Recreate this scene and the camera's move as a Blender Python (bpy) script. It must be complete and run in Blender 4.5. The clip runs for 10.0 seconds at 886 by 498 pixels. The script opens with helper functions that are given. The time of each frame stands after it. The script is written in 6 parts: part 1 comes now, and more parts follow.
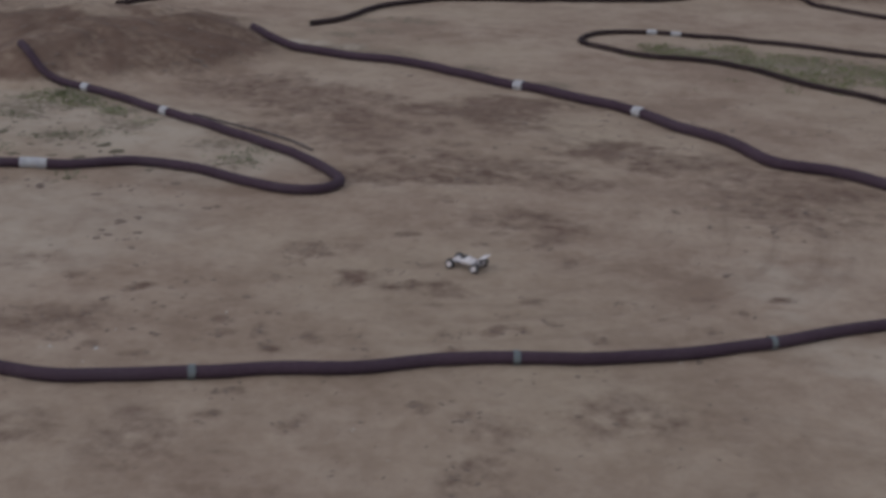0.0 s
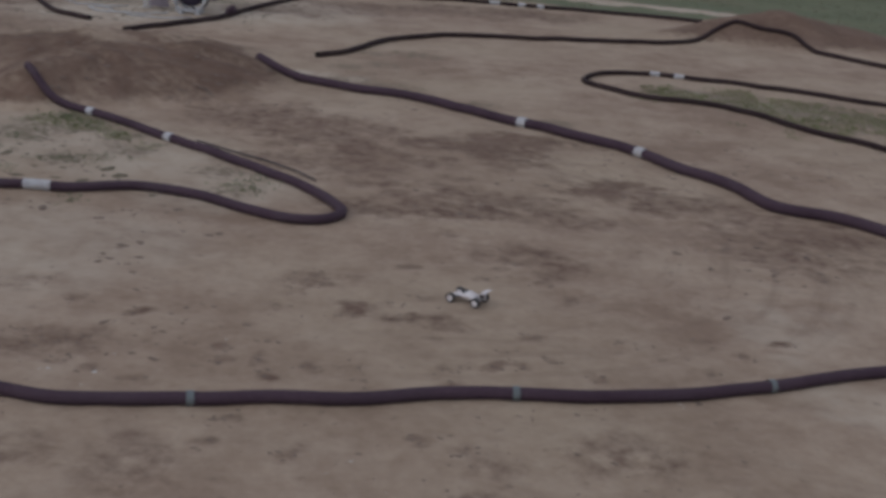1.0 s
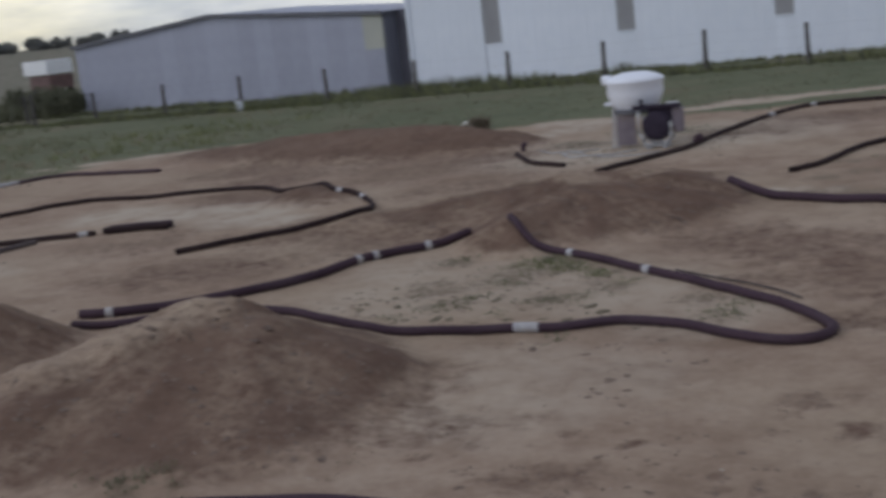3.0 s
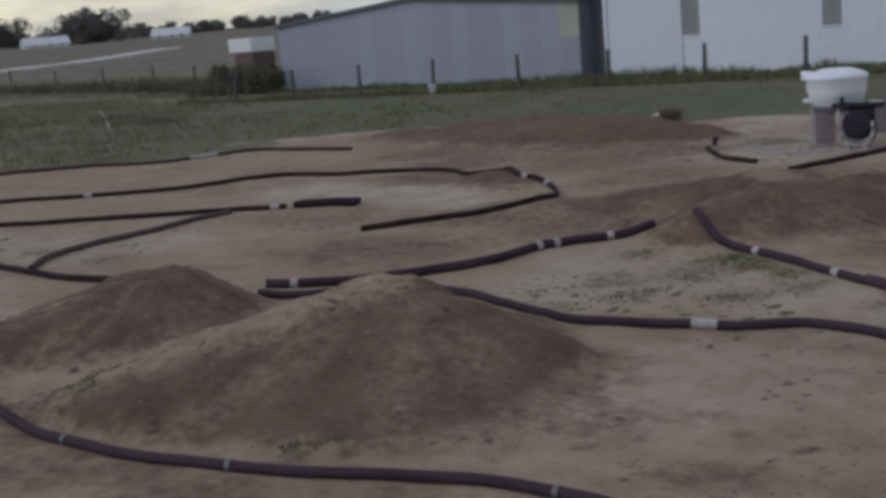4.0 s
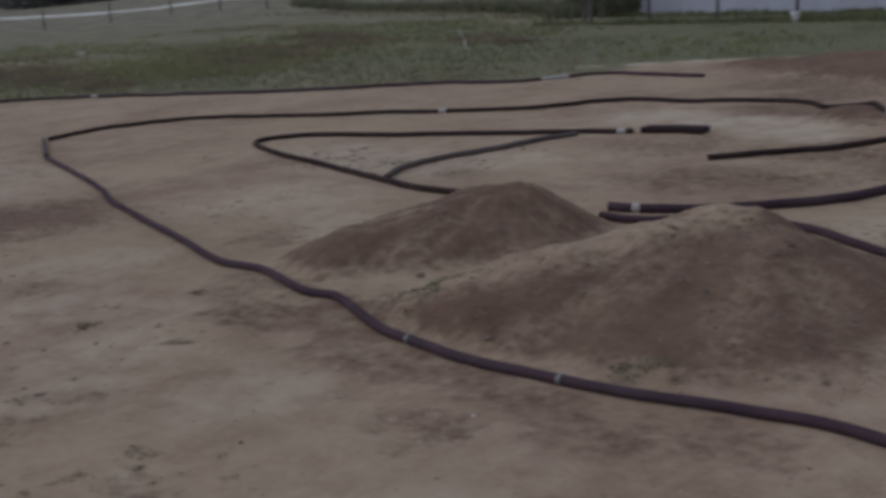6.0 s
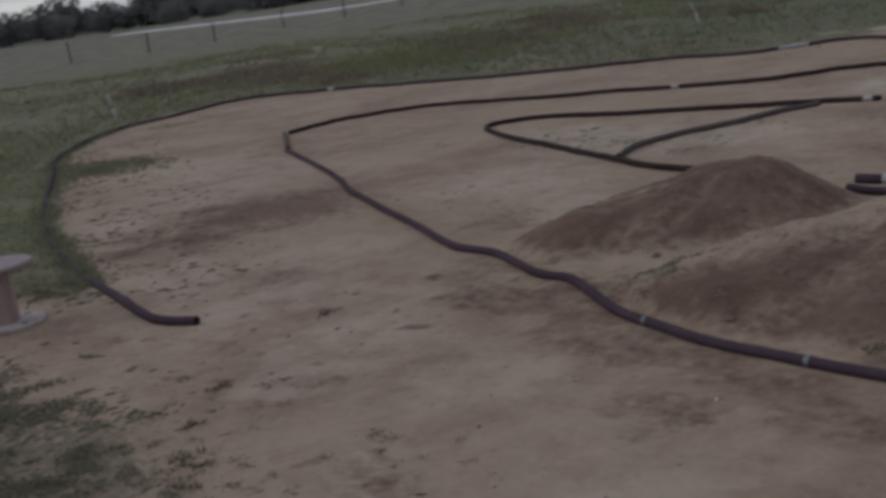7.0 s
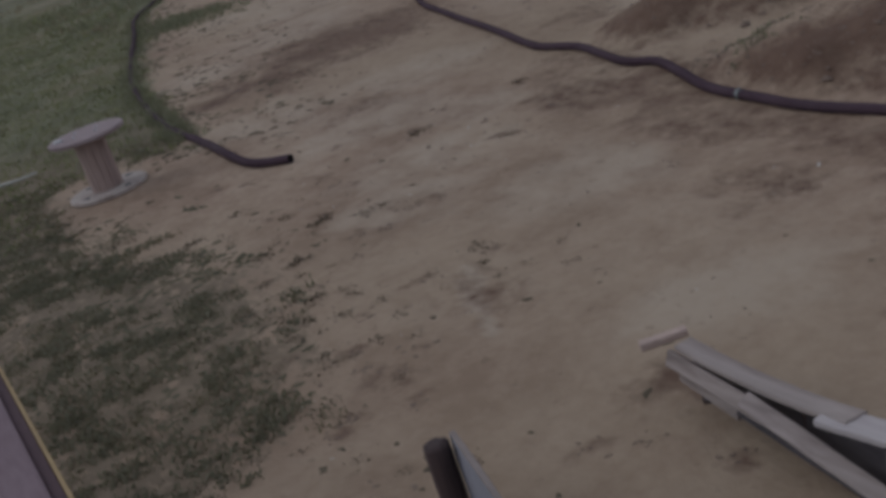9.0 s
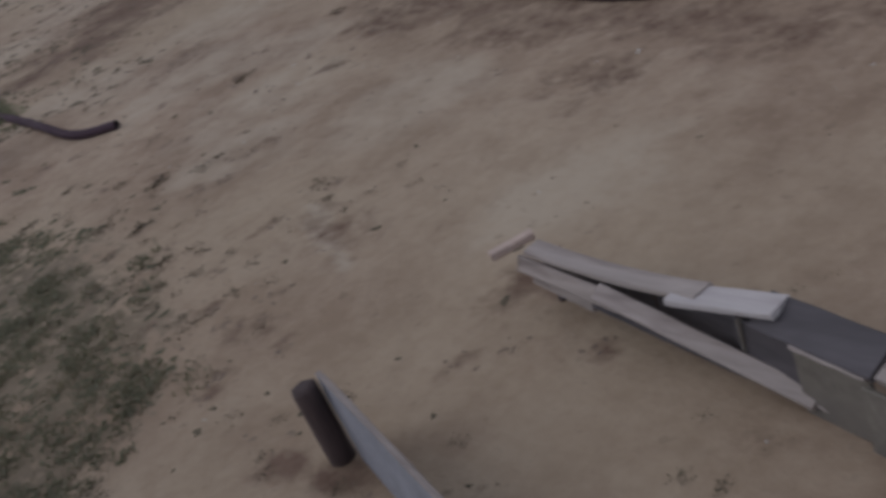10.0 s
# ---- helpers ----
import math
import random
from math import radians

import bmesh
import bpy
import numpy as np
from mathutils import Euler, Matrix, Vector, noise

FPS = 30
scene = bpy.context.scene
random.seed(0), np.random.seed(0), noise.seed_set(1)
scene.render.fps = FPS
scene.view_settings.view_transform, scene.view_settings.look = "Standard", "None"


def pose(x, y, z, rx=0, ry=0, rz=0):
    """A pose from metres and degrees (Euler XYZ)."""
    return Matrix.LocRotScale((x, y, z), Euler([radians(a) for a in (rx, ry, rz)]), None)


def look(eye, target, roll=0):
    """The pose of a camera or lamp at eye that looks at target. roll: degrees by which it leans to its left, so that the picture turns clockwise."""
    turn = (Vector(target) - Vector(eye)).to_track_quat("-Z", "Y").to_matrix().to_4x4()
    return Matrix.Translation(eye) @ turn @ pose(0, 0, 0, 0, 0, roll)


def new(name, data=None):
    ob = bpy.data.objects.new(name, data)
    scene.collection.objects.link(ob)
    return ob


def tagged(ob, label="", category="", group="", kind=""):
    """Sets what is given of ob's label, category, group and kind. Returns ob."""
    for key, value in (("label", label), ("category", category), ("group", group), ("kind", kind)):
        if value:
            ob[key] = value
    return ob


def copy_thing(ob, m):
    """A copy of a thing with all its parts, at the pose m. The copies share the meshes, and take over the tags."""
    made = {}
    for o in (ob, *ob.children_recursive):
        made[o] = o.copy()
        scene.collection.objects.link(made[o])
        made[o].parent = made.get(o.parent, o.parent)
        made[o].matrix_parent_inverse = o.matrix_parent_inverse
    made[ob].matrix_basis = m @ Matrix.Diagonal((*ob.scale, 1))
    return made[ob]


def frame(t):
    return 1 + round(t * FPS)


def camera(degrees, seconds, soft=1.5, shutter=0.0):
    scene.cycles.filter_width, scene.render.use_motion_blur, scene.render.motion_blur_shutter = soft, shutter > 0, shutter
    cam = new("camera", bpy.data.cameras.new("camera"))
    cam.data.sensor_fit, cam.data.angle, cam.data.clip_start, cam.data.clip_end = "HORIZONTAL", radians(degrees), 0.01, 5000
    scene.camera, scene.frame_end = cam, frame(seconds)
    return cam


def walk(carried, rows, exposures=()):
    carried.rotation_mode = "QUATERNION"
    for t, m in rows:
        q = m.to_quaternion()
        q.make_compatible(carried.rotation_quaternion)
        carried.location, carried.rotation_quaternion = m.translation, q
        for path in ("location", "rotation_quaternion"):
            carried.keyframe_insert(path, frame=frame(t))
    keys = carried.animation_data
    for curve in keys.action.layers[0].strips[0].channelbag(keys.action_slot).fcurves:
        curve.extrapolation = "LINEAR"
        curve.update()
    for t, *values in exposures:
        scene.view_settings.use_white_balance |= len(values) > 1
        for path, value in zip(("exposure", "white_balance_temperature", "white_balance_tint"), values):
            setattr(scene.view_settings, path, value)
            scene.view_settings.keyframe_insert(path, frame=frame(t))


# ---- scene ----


def turned(x, y, z, yaw, pitch, lean):
    """A camera pose from its place, its heading to the left of +y, its pitch and its lean, in degrees."""
    a, p = radians(yaw), radians(pitch)
    ahead = Vector((-math.sin(a) * math.cos(p), math.cos(a) * math.cos(p), math.sin(p)))
    return look((x, y, z), Vector((x, y, z)) + ahead, lean)


cam = camera(40.0, 10.0, soft=3.7, shutter=0.4)
PATH = [
    (0.0, turned(0.000, 0.000, 3.098, 0.00, -19.31, 2.96)),
    (0.5, turned(-0.039, -0.019, 3.096, -2.71, -17.76, 5.29)),
    (1.0, turned(-0.043, -0.007, 3.087, -0.09, -17.65, 4.71)),
    (1.5, turned(-0.027, 0.052, 3.054, 4.82, -16.58, 2.45)),
    (2.0, turned(-0.017, 0.061, 3.034, 10.99, -15.13, -1.21)),
    (2.5, turned(-0.007, 0.109, 3.031, 16.38, -13.15, -5.06)),
    (3.0, turned(-0.025, 0.092, 3.035, 23.06, -11.11, -6.60)),
    (3.2, turned(-0.004, 0.077, 3.029, 25.52, -10.90, -6.27)),
    (4.5, turned(0.017, 0.105, 3.011, 35.07, -11.10, -4.45)),
    (5.0, turned(0.027, 0.096, 3.003, 39.09, -11.62, -3.97)),
    (5.2, turned(0.026, 0.075, 2.998, 40.60, -11.76, -3.92)),
    (6.3, turned(0.030, 0.053, 2.991, 52.11, -12.84, -5.43)),
    (6.5, turned(-0.006, 0.081, 2.977, 54.72, -12.38, -6.46)),
    (7.0, turned(-0.065, 0.124, 2.962, 59.61, -12.60, -8.30)),
    (7.5, turned(-0.129, 0.180, 2.937, 64.06, -13.52, -10.31)),
    (8.0, turned(-0.105, 0.184, 2.917, 66.00, -14.50, -12.71)),
    (8.5, turned(-0.103, 0.230, 2.909, 66.98, -16.95, -15.77)),
    (9.0, turned(-0.084, 0.266, 2.903, 66.81, -20.09, -18.46)),
    (9.5, turned(-0.076, 0.322, 2.874, 66.29, -23.20, -22.79)),
    (10.0, turned(-0.077, 0.331, 2.860, 61.42, -25.57, -25.57)),
]
walk(cam, PATH, [(t, e, 5680 if t < 6 else 5750, 9.8) for t, e in ((0.0, 0.0), (2.0, 0.01), (3.0, -0.04), (4.5, -0.3), (5.0, -0.3), (6.5, -0.2), (7.0, -0.34), (8.0, -0.45), (8.5, -0.43), (9.0, -0.36), (9.5, -0.22), (10.0, -0.08))])

# ---- light: a low sun behind thin cloud, soft sky ----
SUN_EL, SUN_AZ = radians(36), radians(128)      # height, and heading to the left of +y
world = bpy.data.worlds.new("overcast_evening")
scene.world = world
world.use_nodes = True
wn = world.node_tree.nodes
sky = wn.new("ShaderNodeTexSky")
sky.sky_type, sky.sun_disc = "NISHITA", False
sky.sun_elevation, sky.sun_rotation = SUN_EL, -SUN_AZ
sky.air_density, sky.dust_density, sky.ozone_density = 1.0, 1.2, 1.0
wn["Background"].inputs["Strength"].default_value = 0.355
wl = world.node_tree.links
around = wn.new("ShaderNodeTexCoord")
layers = wn.new("ShaderNodeMapping")
layers.inputs["Scale"].default_value = (1.6, 1.6, 7.0)
wl.new(around.outputs["Generated"], layers.inputs["Vector"])
cloud = wn.new("ShaderNodeTexNoise")
cloud.inputs["Scale"].default_value, cloud.inputs["Detail"].default_value, cloud.inputs["Roughness"].default_value = 2.2, 7.0, 0.6
wl.new(layers.outputs[0], cloud.inputs["Vector"])
cover = wn.new("ShaderNodeValToRGB")
cover.color_ramp.elements[0].position, cover.color_ramp.elements[0].color = 0.34, (0.45, 0.45, 0.45, 1)
cover.color_ramp.elements[1].position, cover.color_ramp.elements[1].color = 0.62, (0.95, 0.95, 0.95, 1)
wl.new(cloud.outputs["Fac"], cover.inputs["Fac"])
veil = wn.new("ShaderNodeMix")
veil.data_type = "RGBA"
veil.inputs[7].default_value = (6.4, 6.1, 6.0, 1)
wl.new(cover.outputs["Color"], veil.inputs[0])
wl.new(sky.outputs[0], veil.inputs[6])
level = wn.new("ShaderNodeSeparateXYZ")
wl.new(around.outputs["Generated"], level.inputs[0])
glow = wn.new("ShaderNodeValToRGB")          # evening cloud is paler and warmer low down, all the way round
for stop, tone in zip((glow.color_ramp.elements[0], glow.color_ramp.elements.new(0.14), glow.color_ramp.elements[-1]), ((0.66, 0.64, 0.58), (0.60, 0.59, 0.575), (0.52, 0.515, 0.50))):
    stop.color = (*tone, 1)
glow.color_ramp.elements[-1].position = 0.5
wl.new(level.outputs[2], glow.inputs["Fac"])
lit = wn.new("ShaderNodeMix")
lit.data_type, lit.blend_type = "RGBA", "MULTIPLY"
lit.inputs[0].default_value = 1.0
wl.new(veil.outputs[2], lit.inputs[6])
wl.new(glow.outputs["Color"], lit.inputs[7])
bands = wn.new("ShaderNodeTexNoise")
bands.inputs["Scale"].default_value, bands.inputs["Detail"].default_value, bands.inputs["Roughness"].default_value = 4.5, 6.0, 0.55
wl.new(layers.outputs[0], bands.inputs["Vector"])
shade = wn.new("ShaderNodeValToRGB")
shade.color_ramp.elements[0].position, shade.color_ramp.elements[0].color = 0.38, (0.62, 0.63, 0.68, 1)
shade.color_ramp.elements[1].position, shade.color_ramp.elements[1].color = 0.64, (1.0, 0.97, 0.88, 1)
wl.new(bands.outputs["Fac"], shade.inputs["Fac"])
cloudy = wn.new("ShaderNodeMix")
cloudy.data_type, cloudy.blend_type = "RGBA", "MULTIPLY"
cloudy.inputs[0].default_value = 1.0
wl.new(lit.outputs[2], cloudy.inputs[6])
wl.new(shade.outputs["Color"], cloudy.inputs[7])
# a bright break in the evening cloud, low over the far fields
toward = wn.new("ShaderNodeVectorMath")
toward.operation = "DOT_PRODUCT"
toward.inputs[1].default_value = (-math.sin(radians(47)) * math.cos(radians(5)), math.cos(radians(47)) * math.cos(radians(5)), math.sin(radians(5)))
wl.new(around.outputs["Generated"], toward.inputs[0])
gap = wn.new("ShaderNodeValToRGB")
gap.color_ramp.interpolation = "EASE"
gap.color_ramp.elements[0].position, gap.color_ramp.elements[0].color = 0.975, (0.64, 0.665, 0.71, 1)
gap.color_ramp.elements[1].position, gap.color_ramp.elements[1].color = 0.998, (0.86, 0.82, 0.69, 1)
wl.new(toward.outputs["Value"], gap.inputs["Fac"])
broken = wn.new("ShaderNodeMix")
broken.data_type, broken.blend_type = "RGBA", "MULTIPLY"
broken.inputs[0].default_value = 1.0
wl.new(cloudy.outputs[2], broken.inputs[6])
wl.new(gap.outputs["Color"], broken.inputs[7])
wl.new(broken.outputs[2], wn["Background"].inputs["Color"])
sun = new("sun", bpy.data.lights.new("sun", "SUN"))
sun.data.energy, sun.data.angle, sun.data.color = 0.7, radians(40), (1.0, 0.94, 0.87)
sun.matrix_world = look((0, 0, 30), Vector((0, 0, 30)) - Vector((-math.sin(SUN_AZ) * math.cos(SUN_EL), math.cos(SUN_AZ) * math.cos(SUN_EL), math.sin(SUN_EL))))


# ---- materials ----
def nodes_of(name):
    m = bpy.data.materials.new(name)
    m.use_nodes = True
    t = m.node_tree
    return m, t, t.nodes["Principled BSDF"]


def noise_node(t, coord, scale, detail=4.0, rough=0.55):
    n = t.nodes.new("ShaderNodeTexNoise")
    n.inputs["Scale"].default_value, n.inputs["Detail"].default_value, n.inputs["Roughness"].default_value = scale, detail, rough
    t.links.new(coord, n.inputs["Vector"])
    return n.outputs["Fac"]


def ramp(t, fac, stops):
    r = t.nodes.new("ShaderNodeValToRGB")
    e = r.color_ramp.elements
    while len(e) < len(stops):
        e.new(0.5)
    for k, (p, c) in zip(e, stops):
        k.position, k.color = p, (*c, 1)
    t.links.new(fac, r.inputs["Fac"])
    return r.outputs["Color"]


def mix(t, fac, a, b, mode="MIX"):
    n = t.nodes.new("ShaderNodeMix")
    n.data_type, n.blend_type = "RGBA", mode
    for value, slot in ((fac, n.inputs[0]), (a, n.inputs[6]), (b, n.inputs[7])):
        if isinstance(value, (int, float)):
            slot.default_value = value
        elif isinstance(value, tuple):
            slot.default_value = (*value, 1)
        else:
            t.links.new(value, slot)
    return n.outputs[2]


def maths(t, op, a, b=0.0, clamp=False):
    n = t.nodes.new("ShaderNodeMath")
    n.operation, n.use_clamp = op, clamp
    for value, slot in ((a, n.inputs[0]), (b, n.inputs[1])):
        if isinstance(value, (int, float)):
            slot.default_value = value
        else:
            t.links.new(value, slot)
    return n.outputs[0]


def bumped(t, bsdf, height, strength, distance):
    b = t.nodes.new("ShaderNodeBump")
    b.inputs["Strength"].default_value, b.inputs["Distance"].default_value = strength, distance
    t.links.new(height, b.inputs["Height"])
    t.links.new(b.outputs[0], bsdf.inputs["Normal"])


def surface(name, dark, light, scale=6.0, fine=60.0, rough=0.85, metal=0.0, bump=0.3, depth=0.01, stretch=(1, 1, 1), vary=0.0, stain=None, gloss=0.5):
    """A plain procedural surface: two scales of noise, grain relief, and per-object variation."""
    m, t, b = nodes_of(name)
    tc = t.nodes.new("ShaderNodeTexCoord")
    mp = t.nodes.new("ShaderNodeMapping")
    mp.inputs["Scale"].default_value = stretch
    t.links.new(tc.outputs["Object"], mp.inputs["Vector"])
    big, small = noise_node(t, mp.outputs[0], scale), noise_node(t, mp.outputs[0], fine, 3)
    f = maths(t, "ADD", maths(t, "MULTIPLY", big, 0.65), maths(t, "MULTIPLY", small, 0.35))
    c = ramp(t, f, [(0.32, dark), (0.68, light)])
    if stain:
        c = mix(t, maths(t, "MULTIPLY", maths(t, "SUBTRACT", noise_node(t, mp.outputs[0], scale * 0.6, 5, 0.7), 0.5), 4.0, True), c, stain)
    if vary:
        oi = t.nodes.new("ShaderNodeObjectInfo")
        v = maths(t, "ADD", maths(t, "MULTIPLY", oi.outputs["Random"], 2 * vary), 1.0 - vary)
        hs = t.nodes.new("ShaderNodeHueSaturation")
        t.links.new(c, hs.inputs["Color"])
        t.links.new(v, hs.inputs["Value"])
        c = hs.outputs[0]
    t.links.new(c, b.inputs["Base Color"])
    b.inputs["Roughness"].default_value, b.inputs["Metallic"].default_value, b.inputs["Specular IOR Level"].default_value = rough, metal, gloss
    bumped(t, b, f, bump, depth)
    return m


def ground_material():
    """Packed sandy dirt, darker piled soil and turf, by the painted-in extents of each."""
    m, t, b = nodes_of("earth")
    geo = t.nodes.new("ShaderNodeNewGeometry")
    pos = geo.outputs["Position"]
    at = t.nodes.new("ShaderNodeAttribute")
    at.attribute_name = "extent"
    sep = t.nodes.new("ShaderNodeSeparateColor")
    t.links.new(at.outputs["Color"], sep.inputs[0])
    turf, soil, far = sep.outputs[0], sep.outputs[1], sep.outputs[2]
    n1, n2, n3, n4 = noise_node(t, pos, 0.45, 6, 0.6), noise_node(t, pos, 2.3, 6, 0.62), noise_node(t, pos, 11, 5, 0.65), noise_node(t, pos, 55, 3)
    f = maths(t, "ADD", maths(t, "MULTIPLY", n1, 0.45), maths(t, "ADD", maths(t, "MULTIPLY", n2, 0.35), maths(t, "MULTIPLY", n3, 0.2)))
    dirt = ramp(t, f, [(0.415, (0.222, 0.156, 0.111)), (0.505, (0.296, 0.219, 0.160)), (0.585, (0.362, 0.280, 0.209))])
    sandy = maths(t, "MULTIPLY", maths(t, "SUBTRACT", noise_node(t, pos, 0.22, 3, 0.5), 0.42), 5.0, True)
    dirt = mix(t, maths(t, "MULTIPLY", sandy, 0.5), dirt, mix(t, n3, (0.275, 0.213, 0.146), (0.355, 0.282, 0.200)))
    pile = ramp(t, maths(t, "ADD", maths(t, "MULTIPLY", noise_node(t, pos, 1.1, 4, 0.6), 0.5), maths(t, "ADD", maths(t, "MULTIPLY", n2, 0.35), maths(t, "MULTIPLY", n3, 0.15))), [(0.38, (0.092, 0.057, 0.041)), (0.50, (0.124, 0.079, 0.057)), (0.62, (0.160, 0.106, 0.078))])
    dirt = mix(t, maths(t, "MULTIPLY", at.outputs["Alpha"], maths(t, "MULTIPLY", maths(t, "SUBTRACT", n2, 0.22), 2.9, True)), dirt, (0.415, 0.350, 0.275))
    # damp and dug soil, and painted ground shade: broken edges, hardly any where none was laid
    reach = maths(t, "MULTIPLY", maths(t, "ADD", 0.12, maths(t, "MULTIPLY", soil, 4.0), True), maths(t, "SUBTRACT", 1.0, maths(t, "MULTIPLY", maths(t, "MULTIPLY", maths(t, "SUBTRACT", soil, 0.66), 4.0, True), 0.72)))
    ragged = maths(t, "ADD", maths(t, "MULTIPLY", maths(t, "SUBTRACT", n2, 0.5), 2.0), maths(t, "MULTIPLY", maths(t, "SUBTRACT", noise_node(t, pos, 6.5, 6, 0.7), 0.5), 2.6))
    soily = maths(t, "ADD", soil, maths(t, "MULTIPLY", ragged, reach), True)
    c = mix(t, soily, dirt, pile)
    # faint wheel tracks swept round the hairpin
    turn = t.nodes.new("ShaderNodeVectorMath")
    turn.operation = "SUBTRACT"
    t.links.new(pos, turn.inputs[0])
    turn.inputs[1].default_value = (-0.2, 10.3, 0.0)
    flat = t.nodes.new("ShaderNodeSeparateXYZ")
    t.links.new(turn.outputs[0], flat.inputs[0])
    away = maths(t, "SQRT", maths(t, "ADD", maths(t, "MULTIPLY", flat.outputs[0], flat.outputs[0]), maths(t, "MULTIPLY", flat.outputs[1], flat.outputs[1])))
    round_it = t.nodes.new("ShaderNodeCombineXYZ")
    t.links.new(maths(t, "MULTIPLY", away, 6.0), round_it.inputs[0])
    t.links.new(maths(t, "MULTIPLY", maths(t, "ARCTAN2", flat.outputs[1], flat.outputs[0]), 1.6), round_it.inputs[1])
    swept = maths(t, "MULTIPLY", maths(t, "SUBTRACT", noise_node(t, round_it.outputs[0], 1.0, 3, 0.6), 0.52), 6.0, True)
    ring = maths(t, "MULTIPLY", maths(t, "MULTIPLY", maths(t, "SUBTRACT", away, 1.4, True), maths(t, "MULTIPLY", maths(t, "SUBTRACT", 4.4, away), 0.6, True)), maths(t, "MULTIPLY", maths(t, "ADD", flat.outputs[0], 0.6), 0.7, True))
    c = mix(t, maths(t, "MULTIPLY", maths(t, "MULTIPLY", swept, ring), 0.48), c, (0.165, 0.116, 0.084))
    specks = maths(t, "MULTIPLY", maths(t, "SUBTRACT", noise_node(t, pos, 7.0, 2, 0.5), 0.66), 14.0, True)
    c = mix(t, maths(t, "MULTIPLY", specks, 0.30), c, (0.115, 0.082, 0.060))
    blotch = maths(t, "MULTIPLY", maths(t, "SUBTRACT", noise_node(t, pos, 2.1, 5, 0.66), 0.54), 7.0, True)
    c = mix(t, maths(t, "MULTIPLY", blotch, 0.30), c, (0.178, 0.118, 0.084))
    grit = maths(t, "MULTIPLY", maths(t, "SUBTRACT", n4, 0.66), 10.0, True)
    c = mix(t, maths(t, "MULTIPLY", grit, 0.22), c, (0.42, 0.36, 0.29))
    # turf: green and tired grass in patches, browner across the far fields
    g = maths(t, "ADD", maths(t, "MULTIPLY", n2, 0.5), maths(t, "MULTIPLY", n3, 0.5))
    green = ramp(t, g, [(0.38, (0.060, 0.055, 0.036)), (0.48, (0.115, 0.094, 0.066)), (0.59, (0.200, 0.153, 0.110))])
    meadow = ramp(t, noise_node(t, pos, 0.30, 7, 0.68), [(0.36, (0.070, 0.088, 0.046)), (0.47, (0.114, 0.136, 0.074)), (0.56, (0.160, 0.168, 0.098)), (0.67, (0.235, 0.204, 0.142))])
    far_off = t.nodes.new("ShaderNodeSeparateXYZ")
    t.links.new(pos, far_off.inputs[0])
    beyond = maths(t, "MULTIPLY", maths(t, "SUBTRACT", maths(t, "MULTIPLY", far_off.outputs[0], -1.0), 14.0), 0.2, True)
    north = maths(t, "MULTIPLY", maths(t, "SUBTRACT", far_off.outputs[1], 24.0), 0.2, True)
    green = mix(t, maths(t, "MULTIPLY", maths(t, "MAXIMUM", beyond, north), 0.72), green, meadow)
    mown = maths(t, "MULTIPLY", north, maths(t, "MULTIPLY", maths(t, "ADD", far_off.outputs[0], 44.0), 0.08, True))
    green = mix(t, maths(t, "MULTIPLY", mown, 0.6), green, mix(t, noise_node(t, pos, 0.8, 6, 0.7), (0.050, 0.078, 0.040), (0.128, 0.148, 0.084)))
    farc = ramp(t, n1, [(0.4, (0.112, 0.115, 0.082)), (0.6, (0.185, 0.174, 0.132))])
    green = mix(t, far, green, farc)
    wilted = maths(t, "MULTIPLY", maths(t, "SUBTRACT", noise_node(t, pos, 0.16, 6, 0.66), 0.52), 7.0, True)
    green = mix(t, maths(t, "MULTIPLY", wilted, maths(t, "SUBTRACT", 0.55, maths(t, "MULTIPLY", far, 0.4), True)), green, mix(t, n2, (0.125, 0.094, 0.060), (0.190, 0.150, 0.102)))
    edge = maths(t, "ADD", maths(t, "MULTIPLY", maths(t, "SUBTRACT", n3, 0.5), 5.5), maths(t, "MULTIPLY", maths(t, "SUBTRACT", n2, 0.5), 5.0))
    cover = maths(t, "ADD", maths(t, "MULTIPLY", maths(t, "SUBTRACT", turf, 0.5), 3.0), maths(t, "ADD", edge, 0.4), True)
    c = mix(t, maths(t, "MULTIPLY", cover, maths(t, "ADD", 0.5, maths(t, "MULTIPLY", n3, 0.8), True)), c, green)
    t.links.new(c, b.inputs["Base Color"])
    b.inputs["Roughness"].default_value = 0.95
    b.inputs["Specular IOR Level"].default_value = 0.15
    h = maths(t, "ADD", maths(t, "MULTIPLY", n3, 0.8), maths(t, "MULTIPLY", n4, 0.2))
    bumped(t, b, h, 0.5, 0.030)
    return m


def let_light_through(m, share):
    """Thin leaves pass part of the light to their far side."""
    t = m.node_tree
    b, out = t.nodes["Principled BSDF"], t.nodes["Material Output"]
    thin, both = t.nodes.new("ShaderNodeBsdfTranslucent"), t.nodes.new("ShaderNodeMixShader")
    t.links.new(b.inputs["Base Color"].links[0].from_socket, thin.inputs["Color"])
    both.inputs[0].default_value = share
    t.links.new(b.outputs[0], both.inputs[1])
    t.links.new(thin.outputs[0], both.inputs[2])
    t.links.new(both.outputs[0], out.inputs["Surface"])


